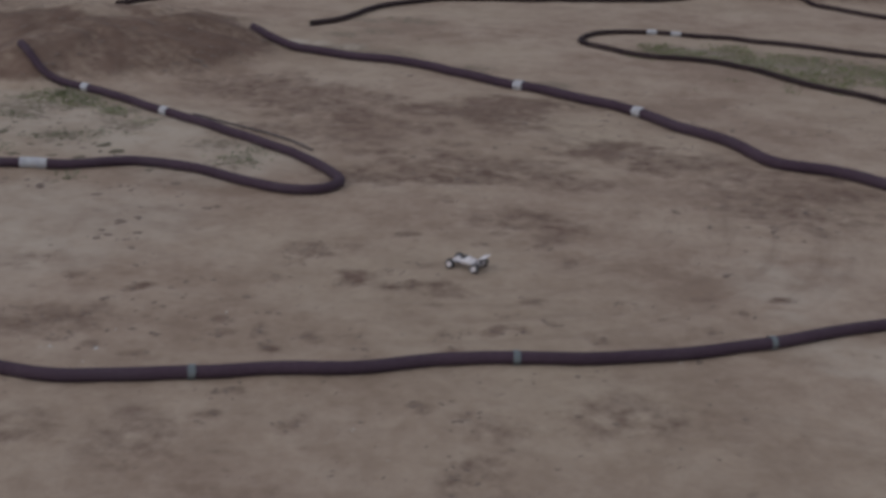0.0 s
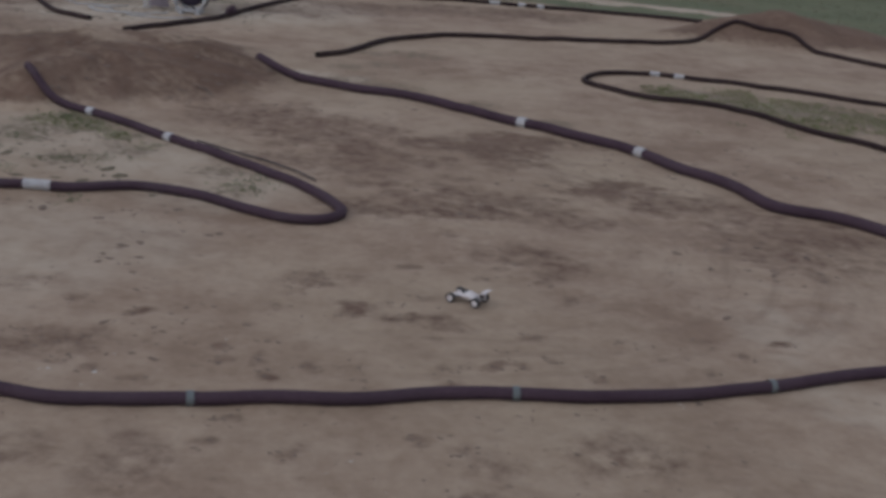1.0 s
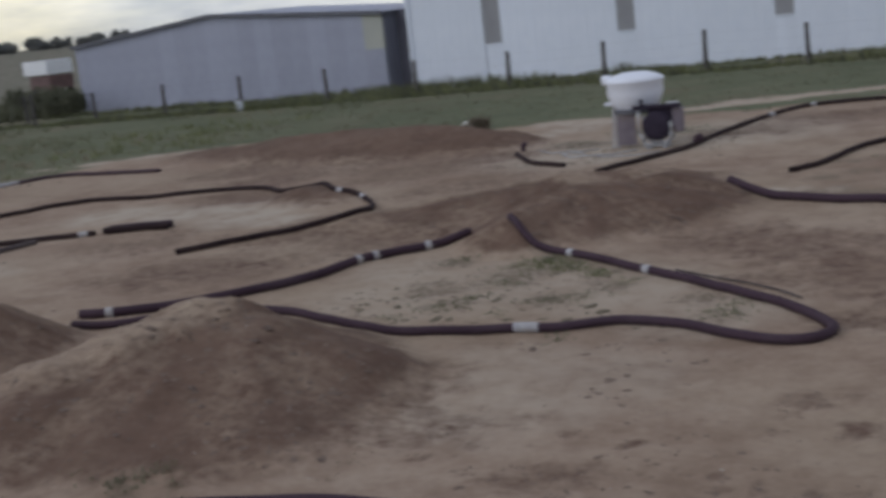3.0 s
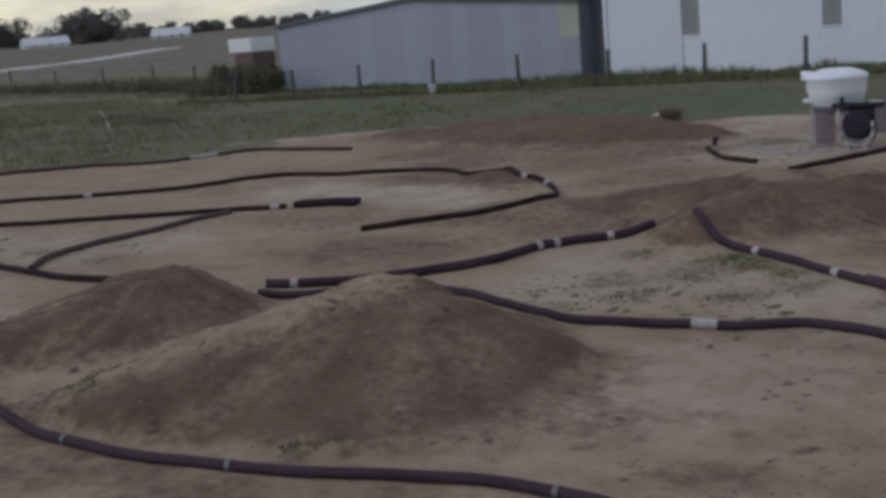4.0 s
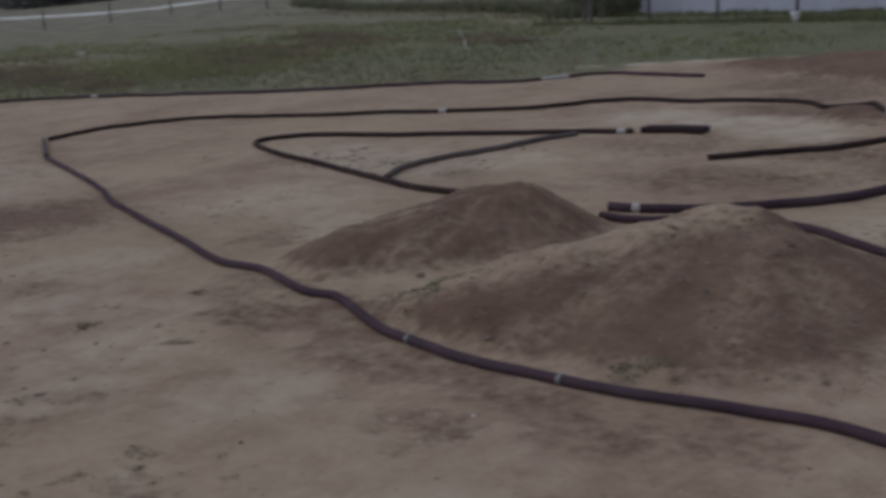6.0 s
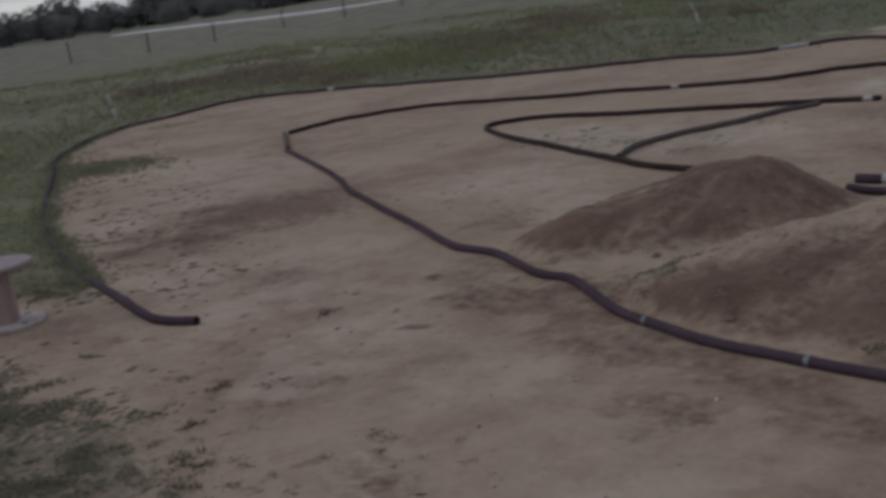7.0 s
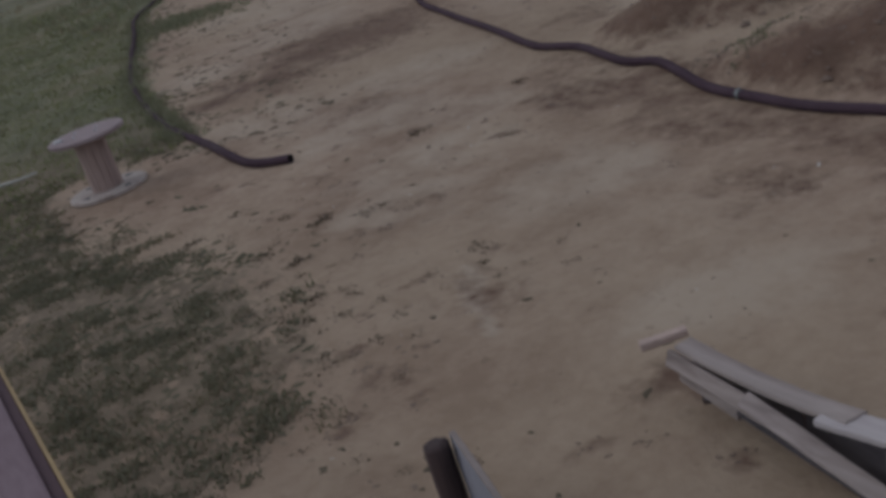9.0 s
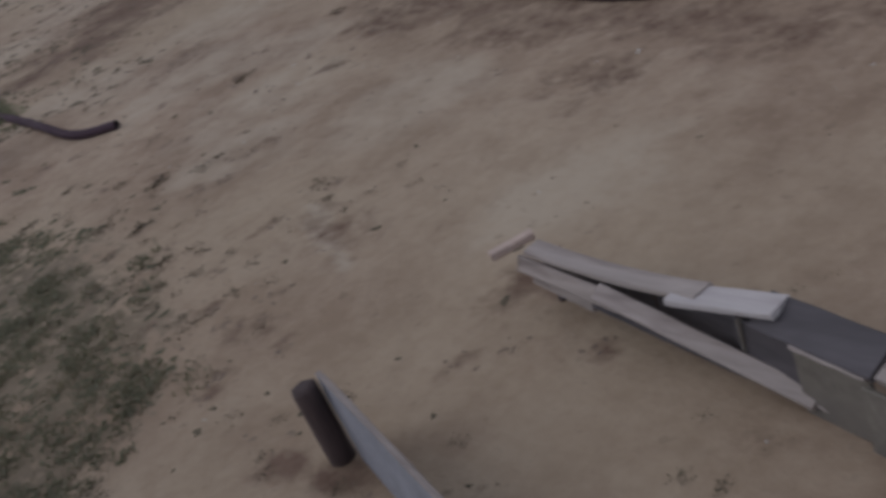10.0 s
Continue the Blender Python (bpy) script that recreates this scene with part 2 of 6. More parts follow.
EARTH = ground_material()
PIPE = surface("black_corrugated_plastic", (0.038, 0.022, 0.031), (0.072, 0.046, 0.059), 1.5, 40, 0.8, bump=0.15, depth=0.004, stain=(0.066, 0.046, 0.056), gloss=0.16)
BLACKPIPE = surface("black_dull_plastic", (0.019, 0.012, 0.013), (0.044, 0.029, 0.030), 1.5, 40, 0.85, bump=0.15, depth=0.004, stain=(0.045, 0.030, 0.026), gloss=0.10)
DUSTYPIPE = surface("dusty_corrugated_plastic", (0.072, 0.058, 0.058), (0.122, 0.102, 0.098), 1.5, 40, 0.9, bump=0.15, depth=0.004, stain=(0.055, 0.042, 0.048), gloss=0.1)
# darker than the pipe wall: the shade inside the open ends is in this colour
HOLLOW = surface("unlit_pipe_bore", (0.006, 0.005, 0.006), (0.014, 0.012, 0.012), 4, 40, 0.9)
TAPE = surface("white_tape", (0.27, 0.26, 0.265), (0.46, 0.45, 0.455), 12, 80, 0.7, stain=(0.33, 0.29, 0.25))
TIE = surface("grey_green_tie", (0.085, 0.095, 0.097), (0.14, 0.152, 0.150), 20, 90, 0.5)
SOIL = surface("dry_clod_soil", (0.075, 0.052, 0.038), (0.20, 0.148, 0.110), 9, 60, 0.95, vary=0.3)
MOUNDSOIL = surface("dug_soil_crumb", (0.080, 0.054, 0.040), (0.190, 0.138, 0.104), 9, 60, 0.95)
CRUMB = surface("damp_crumb", (0.100, 0.070, 0.053), (0.180, 0.132, 0.100), 9, 60, 0.95)
STONE = surface("pale_stone", (0.30, 0.28, 0.25), (0.55, 0.52, 0.48), 9, 60, 0.85)
GRASS = surface("grass_blade", (0.132, 0.140, 0.080), (0.240, 0.238, 0.148), 0.9, 7, 0.7)
DRYGRASS = surface("dry_weed", (0.130, 0.122, 0.070), (0.240, 0.210, 0.135), 0.9, 7, 0.8)
NEARGRASS = surface("turf_blade", (0.116, 0.114, 0.070), (0.222, 0.204, 0.134), 0.9, 7, 0.7)
GREENGRASS = surface("green_blade", (0.136, 0.153, 0.068), (0.262, 0.264, 0.128), 0.9, 7, 0.7)
PALEGRASS = surface("bleached_weed", (0.205, 0.178, 0.115), (0.345, 0.292, 0.205), 0.9, 7, 0.8)
BROWNWEED = surface("brown_weed", (0.140, 0.112, 0.080), (0.250, 0.204, 0.150), 0.7, 6, 0.85)
WEED = surface("dark_weed", (0.088, 0.094, 0.060), (0.158, 0.156, 0.098), 0.7, 6, 0.75)
CLUMP = surface("matted_turf", (0.068, 0.065, 0.043), (0.132, 0.119, 0.081), 5, 45, 1.0, bump=0.6, depth=0.02, gloss=0.05)
FOOTPRINT = surface("kicked_up_soil", (0.105, 0.088, 0.062), (0.175, 0.148, 0.106), 3, 30, 1.0, gloss=0.05)
TRODDEN = surface("trodden_weed", (0.076, 0.064, 0.046), (0.140, 0.116, 0.083), 3, 30, 1.0, gloss=0.05)
# leaf colour is greyed and lightened to hold the haze of distance
HAZELEAF = surface("hazy_tree_leaf", (0.120, 0.125, 0.122), (0.215, 0.214, 0.196), 0.4, 3, 0.7)
BARK = surface("bark", (0.05, 0.038, 0.028), (0.11, 0.085, 0.062), 4, 30, 0.9)
GREYMETAL = surface("grey_sheet_metal", (0.290, 0.300, 0.365), (0.385, 0.395, 0.470), 0.5, 6, 0.55, 0.15, 0.1, 0.004, (1, 1, 0.3), 0.06, (0.265, 0.258, 0.295))
CLEARMETAL = surface("yellowed_translucent_sheet", (0.350, 0.352, 0.310), (0.440, 0.440, 0.375), 0.6, 8, 0.5)
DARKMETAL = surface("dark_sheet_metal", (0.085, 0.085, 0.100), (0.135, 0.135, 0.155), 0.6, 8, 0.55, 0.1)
GAPSHADE = surface("gap_shade_metal", (0.110, 0.106, 0.132), (0.190, 0.182, 0.215), 0.6, 8, 0.55, 0.1)
WHITEMETAL = surface("white_sheet_metal", (0.680, 0.715, 0.785), (0.790, 0.815, 0.870), 0.3, 5, 0.5, 0.0, 0.08, 0.004, (1, 1, 0.25), 0.04, (0.54, 0.55, 0.60))
WINDOWGREY = surface("dusty_skylight_sheet", (0.27, 0.265, 0.27), (0.36, 0.355, 0.36), 2, 20, 0.4)
POSTWOOD = surface("grey_fence_wood", (0.055, 0.050, 0.050), (0.120, 0.108, 0.100), 6, 40, 0.9, stretch=(1, 1, 0.15))
WIRE = surface("rusty_wire", (0.08, 0.07, 0.065), (0.16, 0.14, 0.13), 20, 90, 0.6, 0.6)
WOOD = surface("weathered_plank", (0.140, 0.110, 0.100), (0.410, 0.350, 0.322), 3, 26, 0.85, bump=0.5, depth=0.006, stretch=(0.12, 1, 1), vary=0.14, stain=(0.150, 0.128, 0.115))
PALEWOOD = surface("bleached_plank", (0.300, 0.265, 0.262), (0.510, 0.460, 0.455), 3, 26, 0.85, bump=0.5, depth=0.006, stretch=(0.12, 1, 1), stain=(0.28, 0.26, 0.25))
TANBOARD = surface("tan_board", (0.340, 0.250, 0.210), (0.510, 0.395, 0.340), 3, 26, 0.85, bump=0.4, depth=0.006, stretch=(0.2, 1, 1), stain=(0.20, 0.15, 0.13))
DARKWOOD = surface("dark_board_gap_shade", (0.040, 0.034, 0.038), (0.092, 0.080, 0.086), 3, 26, 0.85, bump=0.5, depth=0.006, stretch=(0.12, 1, 1))
PANEL = surface("dull_sheet_panel", (0.118, 0.104, 0.088), (0.205, 0.182, 0.156), 3, 30, 0.9, stain=(0.095, 0.084, 0.080), gloss=0.15)
LOGWOOD = surface("brown_round_post", (0.030, 0.020, 0.021), (0.076, 0.050, 0.047), 5, 40, 0.9, bump=0.5, depth=0.006, stretch=(1, 1, 0.12))
GREYBOARD = surface("grey_sheet_board", (0.180, 0.180, 0.208), (0.270, 0.270, 0.305), 2, 30, 0.85, stain=(0.15, 0.145, 0.15), gloss=0.2)
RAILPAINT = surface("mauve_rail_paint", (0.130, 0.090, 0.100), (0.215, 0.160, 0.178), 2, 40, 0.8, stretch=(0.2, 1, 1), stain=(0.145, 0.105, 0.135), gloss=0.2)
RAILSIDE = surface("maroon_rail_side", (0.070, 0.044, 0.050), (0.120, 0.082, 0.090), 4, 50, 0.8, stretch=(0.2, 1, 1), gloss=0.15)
RAILEDGE = surface("bare_yellow_wood_edge", (0.200, 0.135, 0.060), (0.360, 0.260, 0.125), 8, 50, 0.8, stretch=(0.15, 1, 1))
SPOOLTOP = surface("weathered_spool_board", (0.200, 0.150, 0.155), (0.310, 0.250, 0.250), 4, 34, 0.85, bump=0.4, depth=0.006, stretch=(0.2, 1, 1))
SPOOLCORE = surface("spool_core_wood", (0.225, 0.160, 0.142), (0.360, 0.272, 0.240), 5, 34, 0.85, bump=0.4, depth=0.006, stretch=(1, 1, 0.15), vary=0.06)
SPOOLBASE = surface("pale_spool_flange", (0.290, 0.245, 0.220), (0.450, 0.395, 0.355), 5, 34, 0.85, stain=(0.18, 0.13, 0.11))
TANKWHITE = surface("white_polyethylene", (0.690, 0.710, 0.770), (0.815, 0.830, 0.880), 2, 20, 0.4, bump=0.05)
STEEL = surface("pale_galvanised_tube", (0.330, 0.325, 0.330), (0.500, 0.490, 0.490), 8, 60, 0.5, 0.3)
STANDMAUVE = surface("mauve_box_and_stand_shade", (0.125, 0.102, 0.118), (0.215, 0.182, 0.205), 5, 40, 0.8, stain=(0.20, 0.16, 0.14))
ENGINE = surface("dark_engine_plastic", (0.022, 0.017, 0.028), (0.048, 0.038, 0.056), 6, 50, 0.8, gloss=0.15)
CONCRETE = surface("pale_concrete", (0.30, 0.28, 0.26), (0.44, 0.42, 0.39), 3, 40, 0.9)
REDPAINT = surface("faded_red_paint", (0.085, 0.050, 0.048), (0.165, 0.095, 0.085), 3, 30, 0.7)
RUBBER = surface("black_rubber", (0.014, 0.013, 0.014), (0.035, 0.032, 0.033), 8, 60, 0.8)
WHITEPAINT = surface("white_paint", (0.66, 0.66, 0.66), (0.80, 0.80, 0.80), 3, 40, 0.5)
PALEROOF = surface("pale_roof_sheet", (0.50, 0.51, 0.53), (0.64, 0.65, 0.67), 1, 10, 0.6)
GLASSDARK = surface("dark_window_glass", (0.02, 0.022, 0.025), (0.05, 0.052, 0.056), 2, 20, 0.15)
CARWHITE = surface("white_car_shell", (0.48, 0.43, 0.42), (0.66, 0.62, 0.61), 20, 90, 0.45, stain=(0.30, 0.16, 0.13))
CARDARK = surface("black_car_chassis", (0.015, 0.012, 0.016), (0.040, 0.034, 0.040), 20, 90, 0.5)
STICK = surface("bleached_stick", (0.33, 0.32, 0.28), (0.50, 0.485, 0.43), 6, 50, 0.8)
for leafy in (GRASS, NEARGRASS, GREENGRASS, DRYGRASS, PALEGRASS, BROWNWEED, WEED, HAZELEAF):
    let_light_through(leafy, 0.4)
ROADPALE = surface("pale_gravel_road", (0.34, 0.335, 0.31), (0.56, 0.55, 0.52), 0.4, 4, 0.9)


# ---- shared builders ----
def mesh_of(name, bm, material):
    me = bpy.data.meshes.new(name)
    bm.to_mesh(me)
    bm.free()
    for mm in (material if isinstance(material, (list, tuple)) else [material]):
        me.materials.append(mm)
    return me


def smooth(me):
    me.polygons.foreach_set("use_smooth", [True] * len(me.polygons))
    return me


def part(name, bm, material, parent=None, label="", soft=False):
    me = mesh_of(name, bm, material) if isinstance(bm, bmesh.types.BMesh) else bm
    if soft:
        smooth(me)
    ob = new(name, me)
    if parent:
        ob.parent = parent
    return tagged(ob, label)


def box_into(bm, m, sx, sy, sz, bevel=0.0):
    r = bmesh.ops.create_cube(bm, size=1.0, matrix=m @ Matrix.Diagonal((sx, sy, sz, 1)))
    if bevel:
        es = list({e for v in r["verts"] for e in v.link_edges})
        bmesh.ops.bevel(bm, geom=es, offset=bevel, segments=2, affect="EDGES", profile=0.6)
    return bm


def box(sx, sy, sz, bevel=0.0, m=None):
    return box_into(bmesh.new(), m or Matrix(), sx, sy, sz, bevel)


def rod_into(bm, a, b, r, r2=None, sides=8, caps=True):
    a, b = Vector(a), Vector(b)
    d = b - a
    m = Matrix.Translation((a + b) / 2) @ d.to_track_quat("Z", "Y").to_matrix().to_4x4()
    bmesh.ops.create_cone(bm, cap_ends=caps, segments=sides, radius1=r, radius2=r if r2 is None else r2, depth=d.length, matrix=m)
    return bm


def rod(a, b, r, r2=None, sides=8):
    return rod_into(bmesh.new(), a, b, r, r2, sides)


def lathe(profile, sides=24, m=None):
    """A turned solid from (radius, height) pairs."""
    bm = bmesh.new()
    rings = [[bm.verts.new((m or Matrix()) @ Vector((r * math.cos(2 * math.pi * k / sides), r * math.sin(2 * math.pi * k / sides), z))) for k in range(sides)] for r, z in profile]
    for lo, hi in zip(rings, rings[1:]):
        for k in range(sides):
            bm.faces.new((lo[k], lo[(k + 1) % sides], hi[(k + 1) % sides], hi[k]))
    bm.faces.new(rings[0][::-1])
    bm.faces.new(rings[-1])
    return bm


def raw_mesh(name, verts, faces, material):
    me = bpy.data.meshes.new(name)
    me.from_pydata(verts, [], faces)
    me.materials.append(material)
    return me


def empty(name, m, label, category, group="", kind=""):
    ob = new(name)
    ob.matrix_basis = m
    return tagged(ob, label, category, group, kind)


# ---- the lie of the land ----
def hashed(ix, iy, seed):
    h = (ix * 374761393 + iy * 668265263 + seed * 974634541) & 0x7FFFFFFF
    h = ((h ^ (h >> 13)) * 1274126177) & 0x7FFFFFFF
    return ((h ^ (h >> 16)) & 0xFFFF) / 65535.0


def value_noise(x, y, seed):
    fx, fy = np.floor(x), np.floor(y)
    ix, iy, u, v = fx.astype(np.int64), fy.astype(np.int64), x - fx, y - fy
    u, v = u * u * (3 - 2 * u), v * v * (3 - 2 * v)
    a, b = hashed(ix, iy, seed), hashed(ix + 1, iy, seed)
    c, d = hashed(ix, iy + 1, seed), hashed(ix + 1, iy + 1, seed)
    return (a + (b - a) * u) * (1 - v) + (c + (d - c) * u) * v - 0.5


def ease(v):
    v = np.clip(v, 0, 1)
    return v * v * (3 - 2 * v)


# each mound: a crest line of (x, y, height, foot radius)
MOUNDS = [
    [(-5.85, 8.9, 0.69, 1.85), (-6.2, 9.0, 0.78, 1.9), (-6.45, 8.5, 0.72, 1.85), (-6.8, 8.05, 0.60, 1.7), (-7.2, 7.75, 0.46, 1.55), (-7.6, 7.35, 0.28, 1.15), (-8.2, 6.95, 0.08, 0.7)],
    [(-6.1, 8.9, 0.66, 1.85), (-5.65, 8.3, 0.50, 1.75), (-5.3, 7.8, 0.32, 1.5)],
    [(-10.35, 7.45, 0.14, 0.5), (-10.2, 7.9, 0.36, 1.0), (-9.95, 8.6, 0.48, 1.4), (-9.65, 9.2, 0.57, 1.5), (-9.4, 9.65, 0.62, 1.08), (-9.2, 9.8, 0.46, 0.66)],
    [(-5.08, 14.4, 0.43, 0.88), (-4.85, 15.1, 0.50, 1.4), (-4.25, 16.0, 0.52, 1.8), (-3.6, 16.7, 0.46, 1.4), (-3.2, 17.15, 0.20, 0.9)],
    [(-8.2, 16.5, 0.08, 1.2), (-6.8, 16.7, 0.28, 1.7), (-5.4, 17.3, 0.42, 2.0), (-4.3, 18.2, 0.34, 1.5), (-3.6, 18.7, 0.12, 0.9)],
    [(-17.5, 26.6, 0.16, 1.6), (-15.0, 26.3, 0.36, 2.2), (-13.0, 25.9, 0.50, 2.4), (-10.8, 25.3, 0.52, 2.2), (-9.0, 24.7, 0.34, 1.4)],
    [(4.9, 25.8, 0.18, 1.1), (5.7, 26.0, 0.44, 1.5), (6.8, 26.4, 0.64, 1.9), (8.2, 26.6, 0.38, 1.8), (9.2, 26.4, 0.15, 1.2)],
    [(-10.6, 19.1, 0.20, 1.1), (-9.9, 18.5, 0.16, 0.9)],
]
TRACK = [(-5.4, -4.0), (-5.6, 0.6), (-6.0, 1.8), (-7.0, 2.2), (-8.8, 2.5), (-10.2, 2.1), (-12.0, 1.75), (-14.3, 1.9), (-14.6, 2.7), (-13.6, 3.4), (-15.5, 4.0), (-17.5, 4.3), (-19.6, 4.7),
         (-21.8, 5.3), (-25.9, 6.6), (-29.3, 7.5), (-32.2, 9.0), (-34.2, 10.4), (-35.3, 12.2), (-36.3, 14.4), (-35.4, 15.8), (-33.6, 16.6), (-29.5, 18.3), (-26.3, 19.9), (-24.2, 21.7), (-21.8, 22.6),
         (-21.2, 24.6), (-20.4, 27.6), (-17.0, 29.6), (-11.0, 28.2), (-7.5, 28.6), (-5.6, 28.6), (-3.9, 28.3), (-2.6, 29.0), (-1.1, 29.45), (0.2, 29.6), (1.5, 29.75), (2.8, 29.4), (4.0, 29.0), (5.4, 29.0), (6.8, 29.6), (9.0, 29.6), (10.8, 27.0), (15.0, 24.0), (22.0, 12.0), (22.0, -6.0)]
TURF_SPOTS = [(-4.35, 13.35, 0.5), (-4.0, 13.05, 0.45), (-4.6, 13.1, 0.4), (-3.5, 12.7, 0.35), (-1.4, 19.9, 0.5), (-0.8, 20.1, 0.55), (-1.7, 18.4, 0.4), (-1.15, 18.8, 0.45), (-0.4, 19.9, 0.35), (3.4, 18.2, 1.0), (4.1, 18.3, 1.1), (4.7, 17.7, 1.2), (3.4, 18.6, 0.7), (5.0, 16.9, 1.2), (7.0, 15.5, 1.6), (9.5, 16.0, 2.0), (-2.3, 17.0, 0.5), (-1.6, 17.2, 0.7), (1.2, 15.3, 0.5), (-4.6, 12.6, 0.8), (-2.3, 11.6, 0.4), (-5.3, 12.2, 0.6), (-2.0, 11.0, 0.4), (-4.2, 13.2, 0.7), (-3.3, 12.3, 0.5), (-5.6, 13.4, 0.5), (4.2, 18.0, 1.0), (5.4, 17.6, 1.4), (6.6, 17.0, 1.8), (8.0, 16.5, 1.8), (-0.9, 16.9, 0.7), (0.3, 16.1, 0.5), (-13.2, 12.2, 0.6), (-14.9, 12.5, 0.4),
              (-32.5, 11.2, 1.0), (-26.2, 7.2, 1.0), (-25.4, 6.8, 0.8), (-25.7, 7.9, 0.5), (-7.0, 24.0, 1.0), (-5.5, 25.5, 1.6), (-3.8, 11.7, 0.5), (-4.9, 11.6, 0.5), (-5.3, 6.55, 0.3), (-8.2, 7.1, 0.35), (-7.9, 7.7, 0.25)]
DAMP_SHADE_SPOTS = {         # dark scuffed soil, and shade painted by planks and pipes, by strength: (x, y, radius)
    # (-4.5, 3.0) and (-4.2, 1.68) paint the shadow under the planks and post
    0.85: [(-7.0, 16.4, 0.26), (-6.5, 16.5, 0.26), (-6.0, 16.6, 0.22), (0.5, 13.6, 0.75), (1.6, 12.3, 0.45), (-8.9, 6.45, 0.16), (-4.5, 3.0, 0.20), (-4.2, 1.68, 0.16), (-4.6, 1.6, 0.13), (-16.4, 6.9, 1.4), (-15.6, 5.3, 0.95)],
    0.64: [(-4.75, 8.65, 0.42), (-4.55, 7.9, 0.40), (-4.4, 7.2, 0.36), (-4.9, 9.4, 0.36), (-8.75, 6.25, 0.62), (-8.2, 6.1, 0.45), (-9.2, 6.0, 0.5), (-14.2, 23.4, 1.4), (-11.2, 23.8, 1.4), (-8.6, 22.9, 1.1), (-12.8, 21.7, 1.1), (-5.6, 5.7, 0.42), (-4.9, 5.65, 0.36), (-6.5, 5.75, 0.42), (-2.4, 26.2, 1.2), (-0.6, 26.8, 1.2), (1.4, 27.2, 1.2), (-3.4, 24.6, 1.0), (-7.4, 5.85, 0.4), (0.0, 11.1, 0.62), (0.7, 11.2, 0.4), (-0.7, 10.9, 0.4), (1.1, 10.8, 0.38), (0.8, 9.5, 0.36), (-0.1, 7.9, 0.23), (3.2, 10.8, 0.75), (2.3, 11.6, 0.5), (-0.6, 8.1, 0.18), (-4.4, 8.9, 0.6), (-2.5, 7.1, 0.22), (-1.0, 8.7, 0.17), (-1.0, 12.4, 0.6), (-9.4, 13.4, 1.1), (-11.9, 19.5, 1.0), (-11.0, 19.0, 0.7), (-7.6, 15.4, 1.0), (-8.8, 15.6, 0.9), (-6.8, 15.2, 0.8), (-2.0, 14.2, 1.0), (-1.2, 13.2, 0.6)],
    0.28: [(-1.6, 5.7, 0.34), (1.1, 6.2, 0.45), (0.3, 5.7, 0.25)],
    # (-5.9, 5.85) is shade painted in front of the border pipe
    0.44: [(-8.45, 13.1, 0.5), (-8.05, 13.9, 0.5), (-4.2, 6.0, 0.22), (-3.8, 6.05, 0.22), (-9.4, 15.4, 0.6), (-9.1, 16.4, 0.6), (-8.05, 16.25, 0.6), (-7.9, 14.9, 0.6), (-2.4, 7.05, 0.24), (-1.4, 12.4, 0.6), (-2.2, 5.7, 0.2), (-0.9, 8.7, 0.22), (0.3, 5.35, 0.16), (-3.8, 8.0, 0.5), (-2.4, 7.1, 0.2), (-12.1, 7.8, 0.46), (-5.8, 4.9, 0.28), (-5.9, 5.85, 0.32), (-4.8, 5.9, 0.3), (-11.6, 15.3, 0.95), (-10.1, 6.5, 0.55), (-6.4, 3.2, 0.30), (-12.1, 5.0, 0.36), (-6.0, 2.2, 0.15), (-5.9, 4.9, 0.3), (-2.7, 2.6, 0.09), (-9.5, 21.5, 1.3), (-12.0, 22.5, 1.4), (-7.6, 19.4, 1.1), (-3.0, 5.6, 0.4)],
}
PALE_SPOTS = [(-22.4, 25.9, 0.6), (-21.2, 26.8, 0.6), (-20, 27.4, 0.6), (-18.8, 27.8, 0.6), (-8.5, 25.9, 0.7), (-7.8, 26.9, 0.8), (-7.4, 28.2, 0.7), (-10.8, 17.3, 1), (-12.6, 17.9, 1.1), (-14.2, 18.2, 1), (-11.6, 18.2, 0.8), (-9.9, 16.9, 0.6), (-15.2, 12.6, 1.3), (-17, 12.9, 1), (-14, 12.2, 0.9), (-13.4, 13.4, 1), (-3.2, 12, 1.1), (-4.4, 12.4, 1.3), (-2.1, 11, 0.8), (-5.6, 11.9, 1.1), (-6, 13, 0.8), (5, 17.5, 0.5), (7, 16.3, 0.6), (-6.5, 22.8, 2.2), (-4, 24.5, 2.2), (3.6, 18.4, 0.45), (4.4, 17.9, 0.4), (6.2, 16.9, 0.45), (-2.3, 17.62, 0.22), (-1.9, 17.5, 0.22), (-1.5, 17.3, 0.22)]
RIM = [[(-8.8, 28.3), (-7.6, 28.1)], [(-5.9, 29.5), (-4.3, 30.3), (-3.0, 30.8), (-1.6, 31.15), (-0.2, 31.45), (1.1, 31.6), (2.5, 31.5), (3.8, 31.3), (5.0, 31.05), (6.5, 30.6)]]      # bleached cuttings on the far verge
DRY_SPOTS = [(-13.3, 4.5, 0.8), (-19.0, 7.0, 1.2), (-21.0, 8.4, 1.3), (-12.6, 6.1, 0.7), (-11.4, 4.8, 0.8), (-10.2, 5.4, 0.5), (-18.0, 5.2, 0.8), (-23.0, 8.0, 1.2), (-14.0, 9.5, 1.2), (-12.0, 9.0, 0.8), (-7.4, 4.6, 0.6), (-9.4, 4.4, 0.6), (-3.0, 9.3, 0.9), (-3.4, 8.3, 0.7), (2.9, 7.2, 0.5), (2.6, 8.6, 0.5), (-8.6, 3.6, 0.5), (-5.0, 4.0, 0.5)]
SCRATCHES = [((-6.75, 3.16), (-6.23, 2.97)), ((-6.67, 3.22), (-5.87, 2.87)), ((-6.9, 3.3), (-6.5, 3.2))]      # scraped through to pale sand
